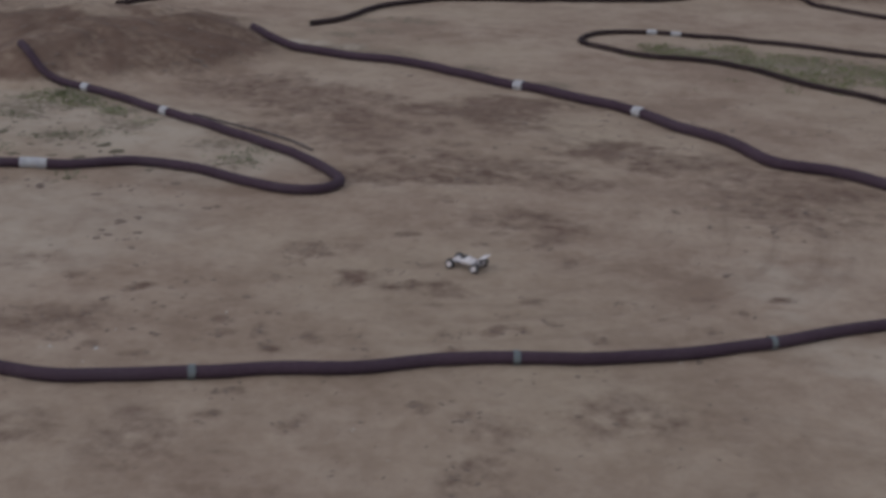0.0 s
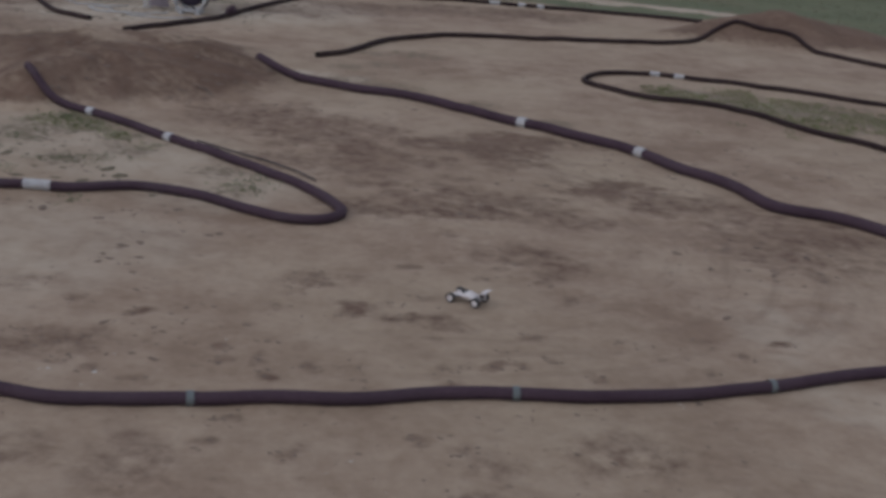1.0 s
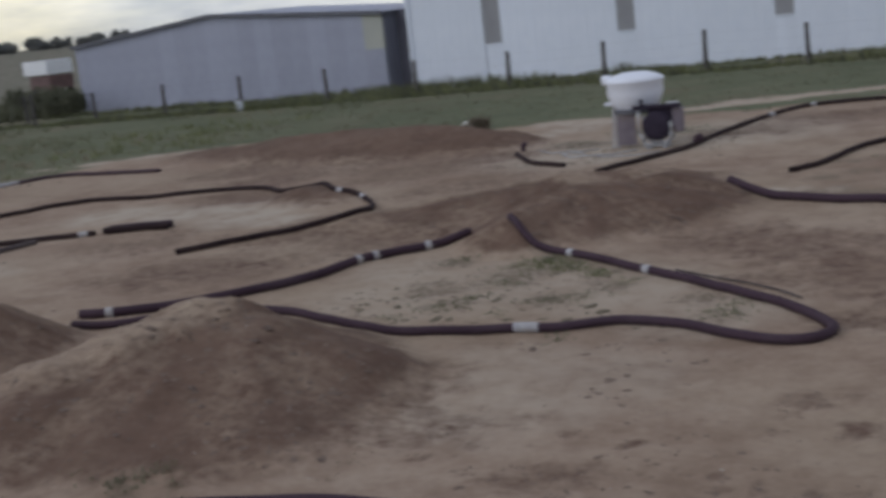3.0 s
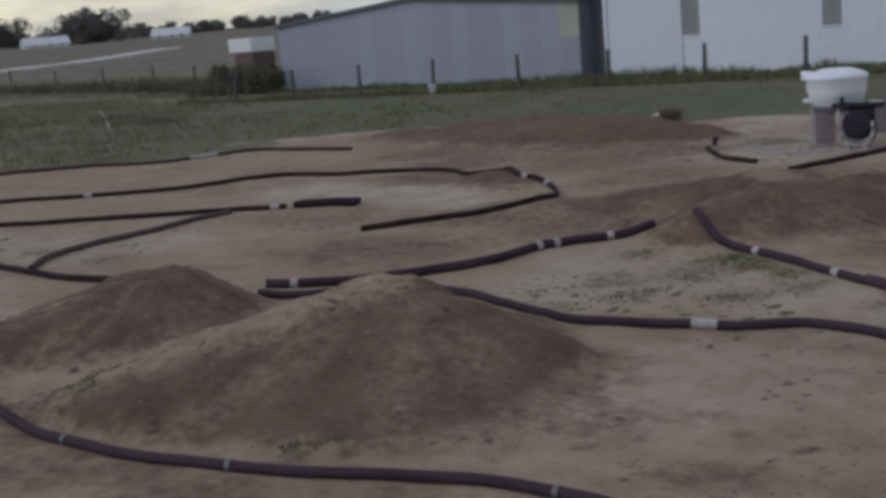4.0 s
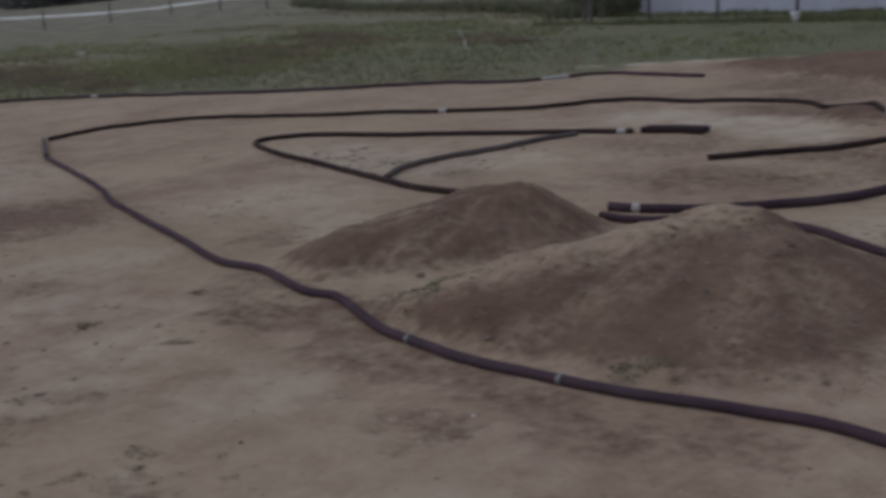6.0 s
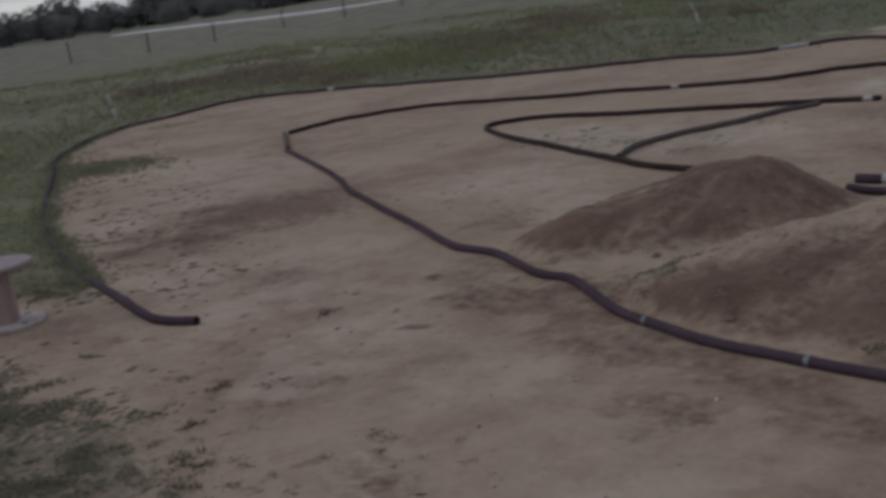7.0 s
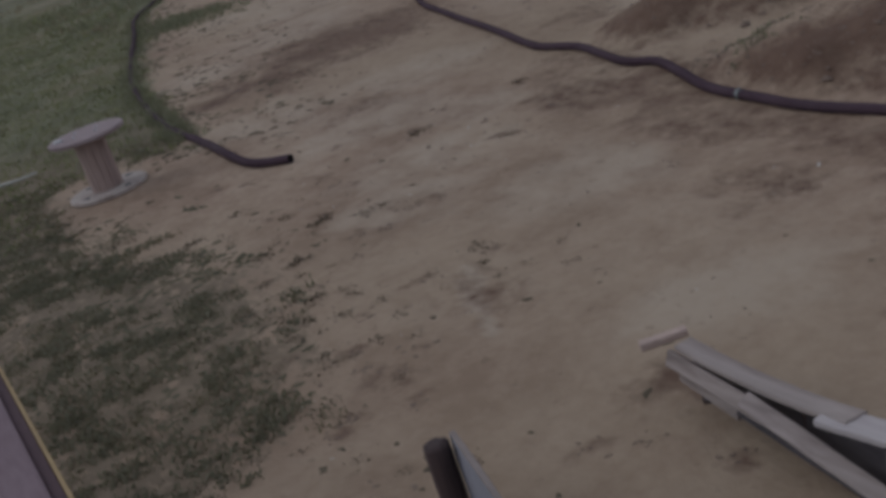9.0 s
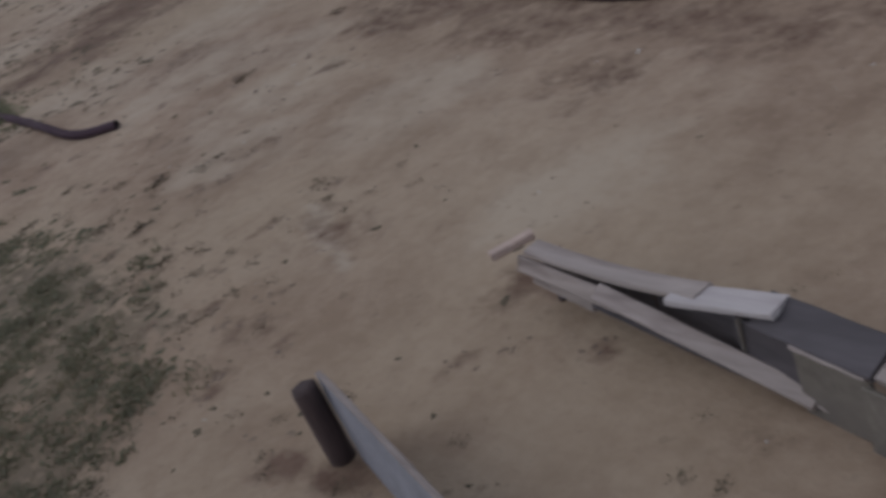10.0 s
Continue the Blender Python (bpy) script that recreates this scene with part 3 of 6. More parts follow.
SCUFFS = [(-0.3, 9.12), (0.01, 10.12), (0.4, 9.24), (0.57, 9.42), (0.98, 8.67), (0.74, 8.98), (-2.84, 8.21), (-3.48, 7.38), (-2.35, 6.84), (-2.4, 7.09), (-2.83, 7.01), (-0.8, 6.99), (-0.52, 7.04), (-1.06, 6.85), (0.02, 7.15), (0.15, 7.22), (-1.18, 8.08), (-0.72, 8), (-0.34, 8.25), (-0.21, 8.05), (0.62, 7.79), (1.03, 7.21), (-1.27, 6.18), (-1.15, 6.23), (0.46, 9.54), (0.31, 8.95), (-1.41, 7.21), (-2.88, 6.15), (-11.01, 4.21), (-10.3, 3.76), (-9.24, 3.26), (-8.44, 2.7), (-7.82, 2.57), (-8.41, 3.23), (-8.28, 3.38), (-8, 2.98), (-10.44, 4.79), (-9.16, 4.98), (-9.07, 5.11), (-9.61, 5.78), (-9.91, 6.08), (-10.5, 6.1), (-12.44, 5.51), (-8.41, 3.9), (-8.45, 3.74)]      # kicked-up heel marks
HEELS = [(-8.6, 3.64), (-6.95, 3.54), (-7.06, 3), (-6.92, 2.55), (-6.88, 1.98), (-6.55, 2.29), (-6.25, 2.18), (-6.06, 2.27), (-5.79, 1.88), (-5.6, 2.19), (-4.18, 2.68), (-3.72, 2.8), (-4.37, 2.48), (-9.79, 3), (-11.19, 3.28), (-11.43, 3.06), (-9.89, 3.66), (-9.65, 3.78), (-8.35, 2.36), (-7.58, 2.23), (-6.14, 2.53), (-5.69, 1.77), (-1.13, 7.06), (-1.37, 7.01), (0.73, 7.42), (0.36, 7.26), (1.88, 8.04), (-0.87, 8.57), (-0.15, 8.41), (-3.07, 7.15), (-2.12, 6.74), (-1.8, 6.65), (-2.55, 7.11), (0.15, 6.02), (-0.09, 6.09), (-0.77, 5.84), (-2.7, 7.24), (-2.29, 7.21), (-2.08, 7.72), (-3.48, 7.86), (-3.41, 8.43), (-16.63, 8), (-13.93, 8.46), (-15.1, 6.26), (0.56, 9.66), (0.82, 9.67), (0.44, 7.5), (0.53, 7.27), (0.09, 6.9), (-0.5, 6.83), (2.11, 7.82), (2.46, 8.14), (1.82, 7.44), (2.36, 7.42), (-2.55, 7.86), (0.12, 5.39), (-1.22, 5.89), (-0.93, 8.84), (-1.15, 8.67), (1.26, 7.86), (-4.4, 9.4), (-4.55, 8.7), (-1, 8.7), (-1.1, 8.4)]
PACKED = [[(-8.45, 6.8), (-8.3, 7.2), (-8.15, 7.9), (-7.9, 8.5), (-7.7, 9.1), (-7.35, 9.6)],      # driven-over strip between the mounds
          [(-8.3, 6.9), (-7.6, 7.4), (-7.2, 7.8), (-6.8, 8.1), (-6.45, 8.5), (-6.25, 8.9)],                  # up the crest of the near mound
          [(-4.6, 16.9), (-5.3, 17.6), (-6.8, 17.2), (-8.4, 16.9)], [(-4.1, 17.9), (-4.6, 19.0)], [(-8.8, 18.6), (-8.2, 19.2), (-7.5, 19.9), (-7.0, 20.6)]]    # and over the jump's top


def mound_height(x, y):
    best = np.zeros_like(x)
    for crest in MOUNDS:
        for (x0, y0, h0, r0), (x1, y1, h1, r1) in zip(crest, crest[1:]):
            dx, dy = x1 - x0, y1 - y0
            s = np.clip(((x - x0) * dx + (y - y0) * dy) / (dx * dx + dy * dy), 0, 1)
            back = y - y0 - s * dy
            if crest is MOUNDS[0]:                  # long in front, short behind
                back = np.where(back < 0, back / 1.28, back / 0.72)
            q = np.clip(1 - np.hypot(x - x0 - s * dx, back) / (r0 + s * (r1 - r0)), 0, 1)
            q = np.where(q > 0.86, 0.86 + 0.075 * ease((q - 0.86) / 0.14), q) / 0.935               # a worn crest
            best = np.maximum(best, (h0 + s * (h1 - h0)) * (0.30 * ease(q) + 0.70 * q))
    return best * ease((y - 6.15 + 0.25 * np.clip(x + 7.5, -3.5, 0)) / 0.45)      # raked back level along the border pipe


def gullies(x, y):
    """Wash lines running down the mounds' flanks from each top."""
    out = np.zeros_like(x)
    for cx, cy, reach in ((-6.2, 8.95, 3.2), (-9.45, 9.5, 2.4), (-4.5, 15.6, 2.6)):
        d, phi = np.hypot(x - cx, y - cy), np.arctan2(y - cy, x - cx)
        out += ease((reach - d) / 0.8) * ease(d / 0.5) * (value_noise(phi * 5.5 + 0.5 * d, d * 0.7, 8) + 0.4 * value_noise(phi * 12 + 0.9 * d, d * 2.2, 9))
    return out


def land(x, y):
    x, y = np.atleast_1d(np.asarray(x, float)), np.atleast_1d(np.asarray(y, float))
    pile = mound_height(x, y)
    lumps = 0.024 * value_noise(x * 0.3, y * 0.3, 1) + 0.022 * value_noise(x * 1.1, y * 1.1, 2) + 0.016 * value_noise(x * 3.1, y * 3.1, 3) + 0.009 * value_noise(x * 8, y * 8, 4)
    ruts = np.clip(pile * 6, 0, 1) * (0.07 * value_noise(x * 1.7, y * 1.7, 5) + 0.050 * value_noise(x * 3.9, y * 3.9, 6) + 0.012 * value_noise(x * 9, y * 9, 7) + 0.045 * gullies(x, y))
    r, heading = np.hypot(x, y), np.degrees(np.arctan2(-x, y))
    hill = 0.0198 * np.clip(r - 100, 0, 240) * (0.5 + 0.5 * ease((66 - heading) / 14) + 0.55 * np.exp(-((heading - 56.0) / 3.6) ** 2)) * ease((heading + 20) / 20)
    wide = ease((r - 40) / 60)
    return pile + lumps * (1 + 2 * wide) + ruts + hill


def height(x, y):
    return float(land(x, y)[0])


def inside_track(x, y):
    """Distance from the edge of the bare dirt, positive on the turf."""
    d, odd = np.full(x.shape, 1e9), np.zeros(x.shape, bool)
    for (x0, y0), (x1, y1) in zip(TRACK, TRACK[1:] + TRACK[:1]):
        dx, dy = x1 - x0, y1 - y0
        s = np.clip(((x - x0) * dx + (y - y0) * dy) / (dx * dx + dy * dy), 0, 1)
        d = np.minimum(d, np.hypot(x - x0 - s * dx, y - y0 - s * dy))
        odd ^= ((y0 > y) != (y1 > y)) & (x < x0 + (y - y0) * dx / (dy if dy else 1e-9))
    return np.where(odd, -d, d)


def extents(x, y):
    edge = inside_track(x, y)
    turf = ease(0.5 + edge / 1.1) * (1 - 0.29 * ease((x + 13) / 2) * ease((3.5 - y) / 1.0))
    for cx, cy, r in TURF_SPOTS:
        turf = np.maximum(turf, (0.63 if r >= 1.0 else 0.54) * ease(1.3 - np.hypot(x - cx, y - cy) / r))
    soil = ease(mound_height(x, y) * 7.5) * np.clip(0.90 + 0.45 * gullies(x, y), 0.4, 1.0)
    for (x0, y0), (x1, y1) in [pair for strip_line in PACKED for pair in zip(strip_line, strip_line[1:])]:
        s = np.clip(((x - x0) * (x1 - x0) + (y - y0) * (y1 - y0)) / ((x1 - x0) ** 2 + (y1 - y0) ** 2), 0, 1)
        soil = np.minimum(soil, 0.15 + ease(np.hypot(x - x0 - s * (x1 - x0), y - y0 - s * (y1 - y0)) / (0.75 if x0 < -7 and y0 < 10 else 0.52) - 0.25))
    wx = 0.9 * value_noise(x * 1.4, y * 1.4, 11) + 0.55 * value_noise(x * 3.7, y * 3.7, 12) + 0.3 * value_noise(x * 9, y * 9, 13)
    wy = 0.9 * value_noise(x * 1.4, y * 1.4, 14) + 0.55 * value_noise(x * 3.7, y * 3.7, 15) + 0.3 * value_noise(x * 9, y * 9, 16)
    for depth, spots in DAMP_SHADE_SPOTS.items():
        for cx, cy, r in spots:
            torn = min(1.0, 1.6 * r)
            soil = np.maximum(soil, depth * ease(1.4 - np.hypot((x - cx + torn * wx) / 1.25, y - cy + torn * wy) / r))
    for n, (cx, cy) in enumerate(SCUFFS + HEELS):
        c0, s0 = math.cos(1.9 * n), math.sin(1.9 * n)
        near = np.nonzero((np.abs(x - cx) < 0.4) & (np.abs(y - cy) < 0.4))[0]
        u, v = x[near] - cx + 0.06 * wx[near], y[near] - cy + 0.06 * wy[near]
        mark = ease(1.5 - np.hypot((u * c0 + v * s0) / (0.10 + 0.03 * s0), (v * c0 - u * s0) / 0.055))
        soil[near] = np.maximum(soil[near], (0.42 + 0.16 * c0) * mark)
    pale = np.zeros_like(x)
    for cx, cy, r in DRY_SPOTS:
        pale = np.maximum(pale, 0.45 * ease(1.5 - np.hypot(x - cx + 0.7 * wx, y - cy + 0.7 * wy) / r))
    for cx, cy, r in PALE_SPOTS:
        pale = np.maximum(pale, (0.62 if 10.5 < cy < 14.0 else 1.0) * ease(1.4 - np.hypot(x - cx + 0.25 * wx, y - cy + 0.25 * wy) / r))
    turf = turf * (1 - 0.85 * pale * ease((y - 25.5) / 0.8))
    for (x0, y0), (x1, y1) in SCRATCHES:
        s = np.clip(((x - x0) * (x1 - x0) + (y - y0) * (y1 - y0)) / ((x1 - x0) ** 2 + (y1 - y0) ** 2), 0, 1)
        pale = np.maximum(pale, 0.7 * ease(1.5 - np.hypot(x - x0 - s * (x1 - x0), y - y0 - s * (y1 - y0)) / 0.035))
    for (x0, y0), (x1, y1) in [pair for rim_line in RIM for pair in zip(rim_line, rim_line[1:])]:
        s = np.clip(((x - x0) * (x1 - x0) + (y - y0) * (y1 - y0)) / ((x1 - x0) ** 2 + (y1 - y0) ** 2), 0, 1)
        band = ease(1.35 - np.hypot(x - x0 - s * (x1 - x0), y - y0 - s * (y1 - y0) + 0.5 * wy) / 0.62) * ease(1.1 + wx)
        pale, turf = np.maximum(pale, band), turf * (1 - 0.9 * band)
    return turf, soil, ease((np.hypot(x, y) - 62) / 55), pale


def axis(lo, hi, core_lo, core_hi, mid_lo, mid_hi, fine, middle):
    v = list(np.arange(core_lo, core_hi, fine))
    for sign, start, edge, limit in ((1, core_hi, mid_hi, hi), (-1, core_lo - fine, mid_lo, lo)):
        p, step, out = start, middle, []
        while sign * p < sign * limit:
            out.append(p)
            if sign * p > sign * edge:
                step *= 1.13
            p += sign * step
        out.append(limit)
        v = v + out if sign > 0 else out[::-1] + v
    return np.array(v)


def build_ground():
    xs = axis(-3500, 3500, -12.5, 5.0, -39, 12, 0.05, 0.17)
    ys = axis(-3500, 3500, 0.8, 16.5, -3, 34, 0.05, 0.17)
    gx, gy = np.meshgrid(xs, ys)
    x, y = gx.ravel(), gy.ravel()
    co = np.stack([x, y, land(x, y)], 1)
    nx, ny = len(xs), len(ys)
    i = (np.arange(ny - 1)[:, None] * nx + np.arange(nx - 1)[None]).ravel()
    quads = np.stack([i, i + 1, i + nx + 1, i + nx], 1)
    me = bpy.data.meshes.new("ground")
    me.vertices.add(len(co))
    me.vertices.foreach_set("co", co.ravel())
    me.loops.add(quads.size)
    me.loops.foreach_set("vertex_index", quads.ravel())
    me.polygons.add(len(quads))
    me.polygons.foreach_set("loop_start", np.arange(0, quads.size, 4))
    me.update(calc_edges=True)
    smooth(me)
    turf, soil, far, pale = extents(x, y)
    a = me.attributes.new("extent", "FLOAT_COLOR", "POINT")
    a.data.foreach_set("color", np.stack([turf, soil, far, pale], 1).ravel())
    me.materials.append(EARTH)
    tagged(new("ground", me), "packed brown dirt track with mounds, ringed by rough grass", "ground", "", "structure")


build_ground()


# ---- border pipes of the track ----
PIPE_R = 0.046


def spline(points, step, thick=PIPE_R):
    """An even walk along a smooth curve through the points, laid on the ground."""
    p = np.array(points, float)
    p = np.vstack([2 * p[0] - p[1], p, 2 * p[-1] - p[-2]])
    out = []
    for k in range(1, len(p) - 2):
        u = np.linspace(0, 1, 40, endpoint=False)[:, None]
        a, b, c, d = p[k - 1], p[k], p[k + 1], p[k + 2]
        out.append(0.5 * (2 * b + (c - a) * u + (2 * a - 5 * b + 4 * c - d) * u ** 2 + (3 * b - a - 3 * c + d) * u ** 3))
    q = np.vstack(out + [p[-2:-1]])
    s = np.r_[0, np.cumsum(np.hypot(*np.diff(q, axis=0).T))]
    t = np.arange(0, s[-1], step)
    x, y = np.interp(t, s, q[:, 0]), np.interp(t, s, q[:, 1])
    z = land(x, y)
    w = max(3, int(0.35 / step) | 1)
    zs = np.convolve(np.pad(z, w // 2, mode="edge"), np.ones(w) / w, "valid")
    return np.stack([x, y, np.maximum(zs, z - 0.01) + thick * 0.9], 1)


def tube_mesh(name, line, radii, material, sides=10, bore=True):
    n = len(line)
    d = np.gradient(line, axis=0)
    d /= np.linalg.norm(d, axis=1)[:, None]
    right = np.cross(d, (0, 0, 1.0))
    right /= np.linalg.norm(right, axis=1)[:, None]
    up = np.cross(right, d)
    a = 2 * np.pi * np.arange(sides) / sides
    ring = np.cos(a)[None, :, None] * right[:, None] + np.sin(a)[None, :, None] * up[:, None]
    rows = [line[:, None] + ring * np.asarray(radii)[:, None, None]]
    order, ends = np.arange(n), []
    co = rows[0].reshape(-1, 3)
    i, k = np.meshgrid(np.arange(n - 1) * sides, np.arange(sides), indexing="ij")
    k2 = (k + 1) % sides
    faces = np.stack([i + k, i + k2, i + sides + k2, i + sides + k], -1).reshape(-1, 4).tolist()
    mats = [0] * len(faces)
    verts = co.tolist()
    if bore:
        for end, way in ((0, 1), (n - 1, -1)):
            base, start = end * sides, len(verts)
            for back, r in ((0.0, 0.80), (0.22, 0.78)):
                c = line[end] + d[end] * way * back
                verts += (c + ring[end] * (radii[end] * r)).tolist()
            for j in range(sides):
                j2 = (j + 1) % sides
                faces.append([base + j, start + j, start + j2, base + j2])
                faces.append([start + j, start + sides + j, start + sides + j2, start + j2])
                mats += [0, 1]
            faces.append([start + sides + j for j in range(sides)])
            mats.append(1)
    me = bpy.data.meshes.new(name)
    me.from_pydata(verts, [], faces)
    me.materials.append(material)
    me.materials.append(HOLLOW)
    me.polygons.foreach_set("material_index", mats)
    me.update()
    return smooth(me)


def drain_pipe(points, label, bands=(), ties=(), near=True, sunk=None, skin=PIPE, thick=PIPE_R):
    """A corrugated pipe on the ground with wraps of tape (x, y, length) and narrow ties (x, y)."""
    step = 0.011 if near else 0.04
    line = spline(points, step, thick)
    if sunk:                                  # (x from, x to, depth): settled into the grass
        line[:, 2] -= sunk[2] * ease((line[:, 0] - sunk[0]) / 2) * ease((sunk[1] - line[:, 0]) / 2) * (line[:, 1] < 12)
    k = np.arange(len(line))
    radii = thick * (1 + (0.05 * np.where(k % 2, 1, -1) if near else 0 * k))
    at = line.mean(0)
    at[2] = line[:, 2].min() - thick
    ob = tagged(new("drain_pipe", tube_mesh("drain_pipe", line - at, radii, skin)), label, "pipe", "track border pipes")
    ob.location = at
    for x, y, length, material, name, extra in [(*b, TAPE, "tape_band", 1.12) for b in bands] + [(*b, 0.035, TIE, "tie_band", 1.16) for b in ties]:
        m = int(np.argmin(np.hypot(line[:, 0] - x, line[:, 1] - y)))
        h = max(2, int(length / 2 / step))
        piece = line[max(0, m - h):m + h + 1] - at
        part(name, tube_mesh(name, piece, np.full(len(piece), thick * extra), material, bore=False), material, ob, "dirty white tape wrap" if material is TAPE else "grey-green tie")
    return ob


drain_pipe([(6.2, 9.4), (4.6, 8.5), (3.52, 7.89), (3.03, 7.68), (2.64, 7.50), (2.16, 7.26), (1.69, 7.06), (1.31, 6.91), (0.92, 6.80), (0.49, 6.75), (0.02, 6.69), (-0.44, 6.52), (-0.9, 6.46), (-1.44, 6.37), (-1.9, 6.27), (-2.25, 6.24), (-2.62, 6.33), (-2.92, 6.42), (-3.29, 6.48), (-3.81, 6.49), (-4.25, 6.44), (-4.75, 6.32), (-5.2, 6.22), (-5.73, 6.17), (-6.48, 6.12),
            (-7.29, 6.18), (-7.93, 6.29), (-8.45, 6.49), (-9.0, 6.69), (-9.40, 6.66), (-9.95, 6.77), (-10.58, 6.93), (-11.21, 6.89), (-11.89, 7.03), (-13.2, 7.4), (-14.65, 7.75), (-16.2, 8.15), (-17.62, 8.66), (-19.9, 9.3), (-22.14, 9.86)],
           "long black corrugated drain pipe lying along the dirt", ties=[(2.16, 7.23), (0.48, 6.71), (-1.42, 6.40), (-3.27, 6.45), (-5.68, 6.15), (-7.36, 6.27)], thick=0.0415)
drain_pipe([(-24.85, 11.2), (-25.05, 11.6), (-25.3, 12.5), (-25.1, 14.0), (-24.2, 15.0), (-21.9, 15.9), (-20.7, 16.7), (-19.1, 17.4), (-17.3, 18.5), (-16.7, 19.4), (-16.0, 19.95), (-14.86, 19.95), (-13.5, 20.4), (-12.3, 20.4), (-11.6, 19.85), (-11.1, 19.95), (-10.5, 19.55),
            (-9.85, 18.8), (-9.25, 18.5), (-8.75, 17.85), (-8.45, 17.1), (-8.5, 16.6), (-8.75, 16.25), (-9.25, 15.65), (-9.83, 15.05), (-10.34, 14.5)],
           "black drain pipe winding in a hairpin over dirt", bands=[(-19.1, 17.35, 0.2), (-9.75, 18.72, 0.16), (-9.2, 18.45, 0.16)], near=False, skin=BLACKPIPE)
drain_pipe([(-2.85, 17.15), (-2.5, 17.0), (-2.04, 16.8), (-1.4, 16.5), (-0.77, 16.34), (-0.3, 15.97), (0.22, 15.46), (0.83, 15.0), (1.64, 14.33), (2.17, 13.8), (2.53, 13.2), (3.0, 12.52), (3.22, 11.97), (3.43, 11.74), (3.84, 11.62), (4.2, 11.2), (4.7, 10.85), (6.0, 10.2)],
           "black drain pipe sagging along the jump approach", bands=[(0.84, 14.98, 0.14), (2.17, 13.8, 0.14)], thick=0.060)
drain_pipe([(-5.08, 14.2), (-4.72, 13.85), (-4.2, 13.65), (-3.01, 12.67), (-2.21, 11.98), (-1.72, 11.52), (-1.26, 11.02), (-1.02, 10.64), (-0.95, 10.38), (-1.06, 10.15), (-1.34, 10.09), (-1.73, 10.25), (-2.28, 10.60), (-2.84, 10.77), (-3.32, 10.53),
            (-3.69, 10.49), (-4.27, 10.43), (-5.0, 10.43), (-5.48, 10.62), (-6.17, 10.98), (-6.9, 11.28), (-7.6, 11.08), (-8.2, 10.9), (-8.55, 10.74), (-9.08, 10.62)],
           "black drain pipe bent in a tight hairpin round weeds", bands=[(-4.15, 13.6, 0.11), (-3.03, 12.7, 0.11), (-3.7, 10.47, 0.26)])
drain_pipe([(-5.82, 14.7), (-6.29, 14.32), (-6.8, 13.78), (-7.15, 12.9), (-7.6, 12.2), (-8.34, 11.52), (-8.96, 11.17), (-9.32, 11.08)],
           "black drain pipe with three tape wraps below the jump", bands=[(-6.94, 13.52, 0.10), (-6.8, 13.78, 0.10), (-6.29, 14.32, 0.10), (-8.97, 11.17, 0.10)], thick=0.057)
drain_pipe([(-13.1, 16.25), (-14.4, 15.8), (-15.4, 15.35), (-17.5, 14.5), (-19.0, 13.85), (-19.45, 13.2), (-19.1, 12.6), (-17.6, 12.1), (-15.44, 11.6), (-13.65, 11.17), (-12.6, 10.97), (-11.5, 11.0), (-10.6, 11.4)],
           "black drain pipe folded round a bare wedge of dirt", bands=[(-13.3, 16.2, 0.12)], near=False, skin=BLACKPIPE)
drain_pipe([(-13.75, 11.3), (-14.15, 11.9), (-14.36, 12.9), (-14.15, 14.1), (-14.1, 15.1), (-13.9, 15.75)], "dusty brown drain pipe crossing the wedge", near=False, skin=DUSTYPIPE)
drain_pipe([(-12.95, 16.3), (-12.4, 16.45), (-11.85, 16.58)], "short black drain pipe offcut", near=False, skin=BLACKPIPE, thick=0.062)
drain_pipe([(-12.95, 16.47), (-12.42, 16.63), (-11.9, 16.76)], "short black drain pipe offcut beside another", near=False, skin=PIPE, thick=0.062)
drain_pipe([(-17.4, 24.3), (-19.1, 24.3), (-20.2, 24.5), (-20.85, 24.2), (-21.15, 23.5), (-22.0, 22.3), (-24.2, 21.6), (-26.1, 20.2), (-27.8, 19.2), (-29.5, 18.4), (-33.6, 16.8), (-35.5, 15.9), (-36.3, 14.35), (-35.0, 12.0), (-33.9, 10.0),
            (-32.2, 8.7), (-29.25, 7.15), (-25.9, 6.2), (-21.84, 5.0), (-19.57, 4.42), (-17.52, 4.04), (-15.48, 3.76), (-13.42, 3.62), (-12.1, 3.54), (-11.6, 3.58), (-11.17, 3.79)],
           "long black drain pipe curving along the grass edge", bands=[(-21.35, 23.3, 0.75), (-33.7, 16.8, 0.25)], sunk=(-24.0, -13.0, 0.034))
drain_pipe([(7.5, 18.4), (6.63, 18.77), (5.71, 19.17), (4.73, 19.62), (3.6, 19.98), (2.85, 19.95), (2.28, 19.6), (1.95, 18.85), (2.13, 18.28), (2.81, 17.7), (3.6, 17.5), (4.17, 17.0), (4.62, 16.2), (5.1, 15.7), (5.5, 15.2), (6.0, 14.5), (7.2, 13.4)],
           "black drain pipe looping round a weedy strip", bands=[(3.2, 20.0, 0.14), (3.62, 19.98, 0.14)], near=False, skin=BLACKPIPE, thick=0.040)
drain_pipe([(-2.23, 19.05), (-1.81, 19.72), (-1.2, 21.5), (-0.33, 22.6), (0.57, 23.0), (1.43, 23.1), (3.1, 23.7), (4.14, 24.1), (4.84, 24.9), (5.41, 25.45), (5.83, 25.6), (6.18, 25.35), (6.76, 25.15), (6.98, 24.7), (7.29, 24.18), (8.06, 23.2), (9.2, 22.6), (11.0, 22.0)], "black drain pipe climbing over a dirt hump", near=False, skin=BLACKPIPE)
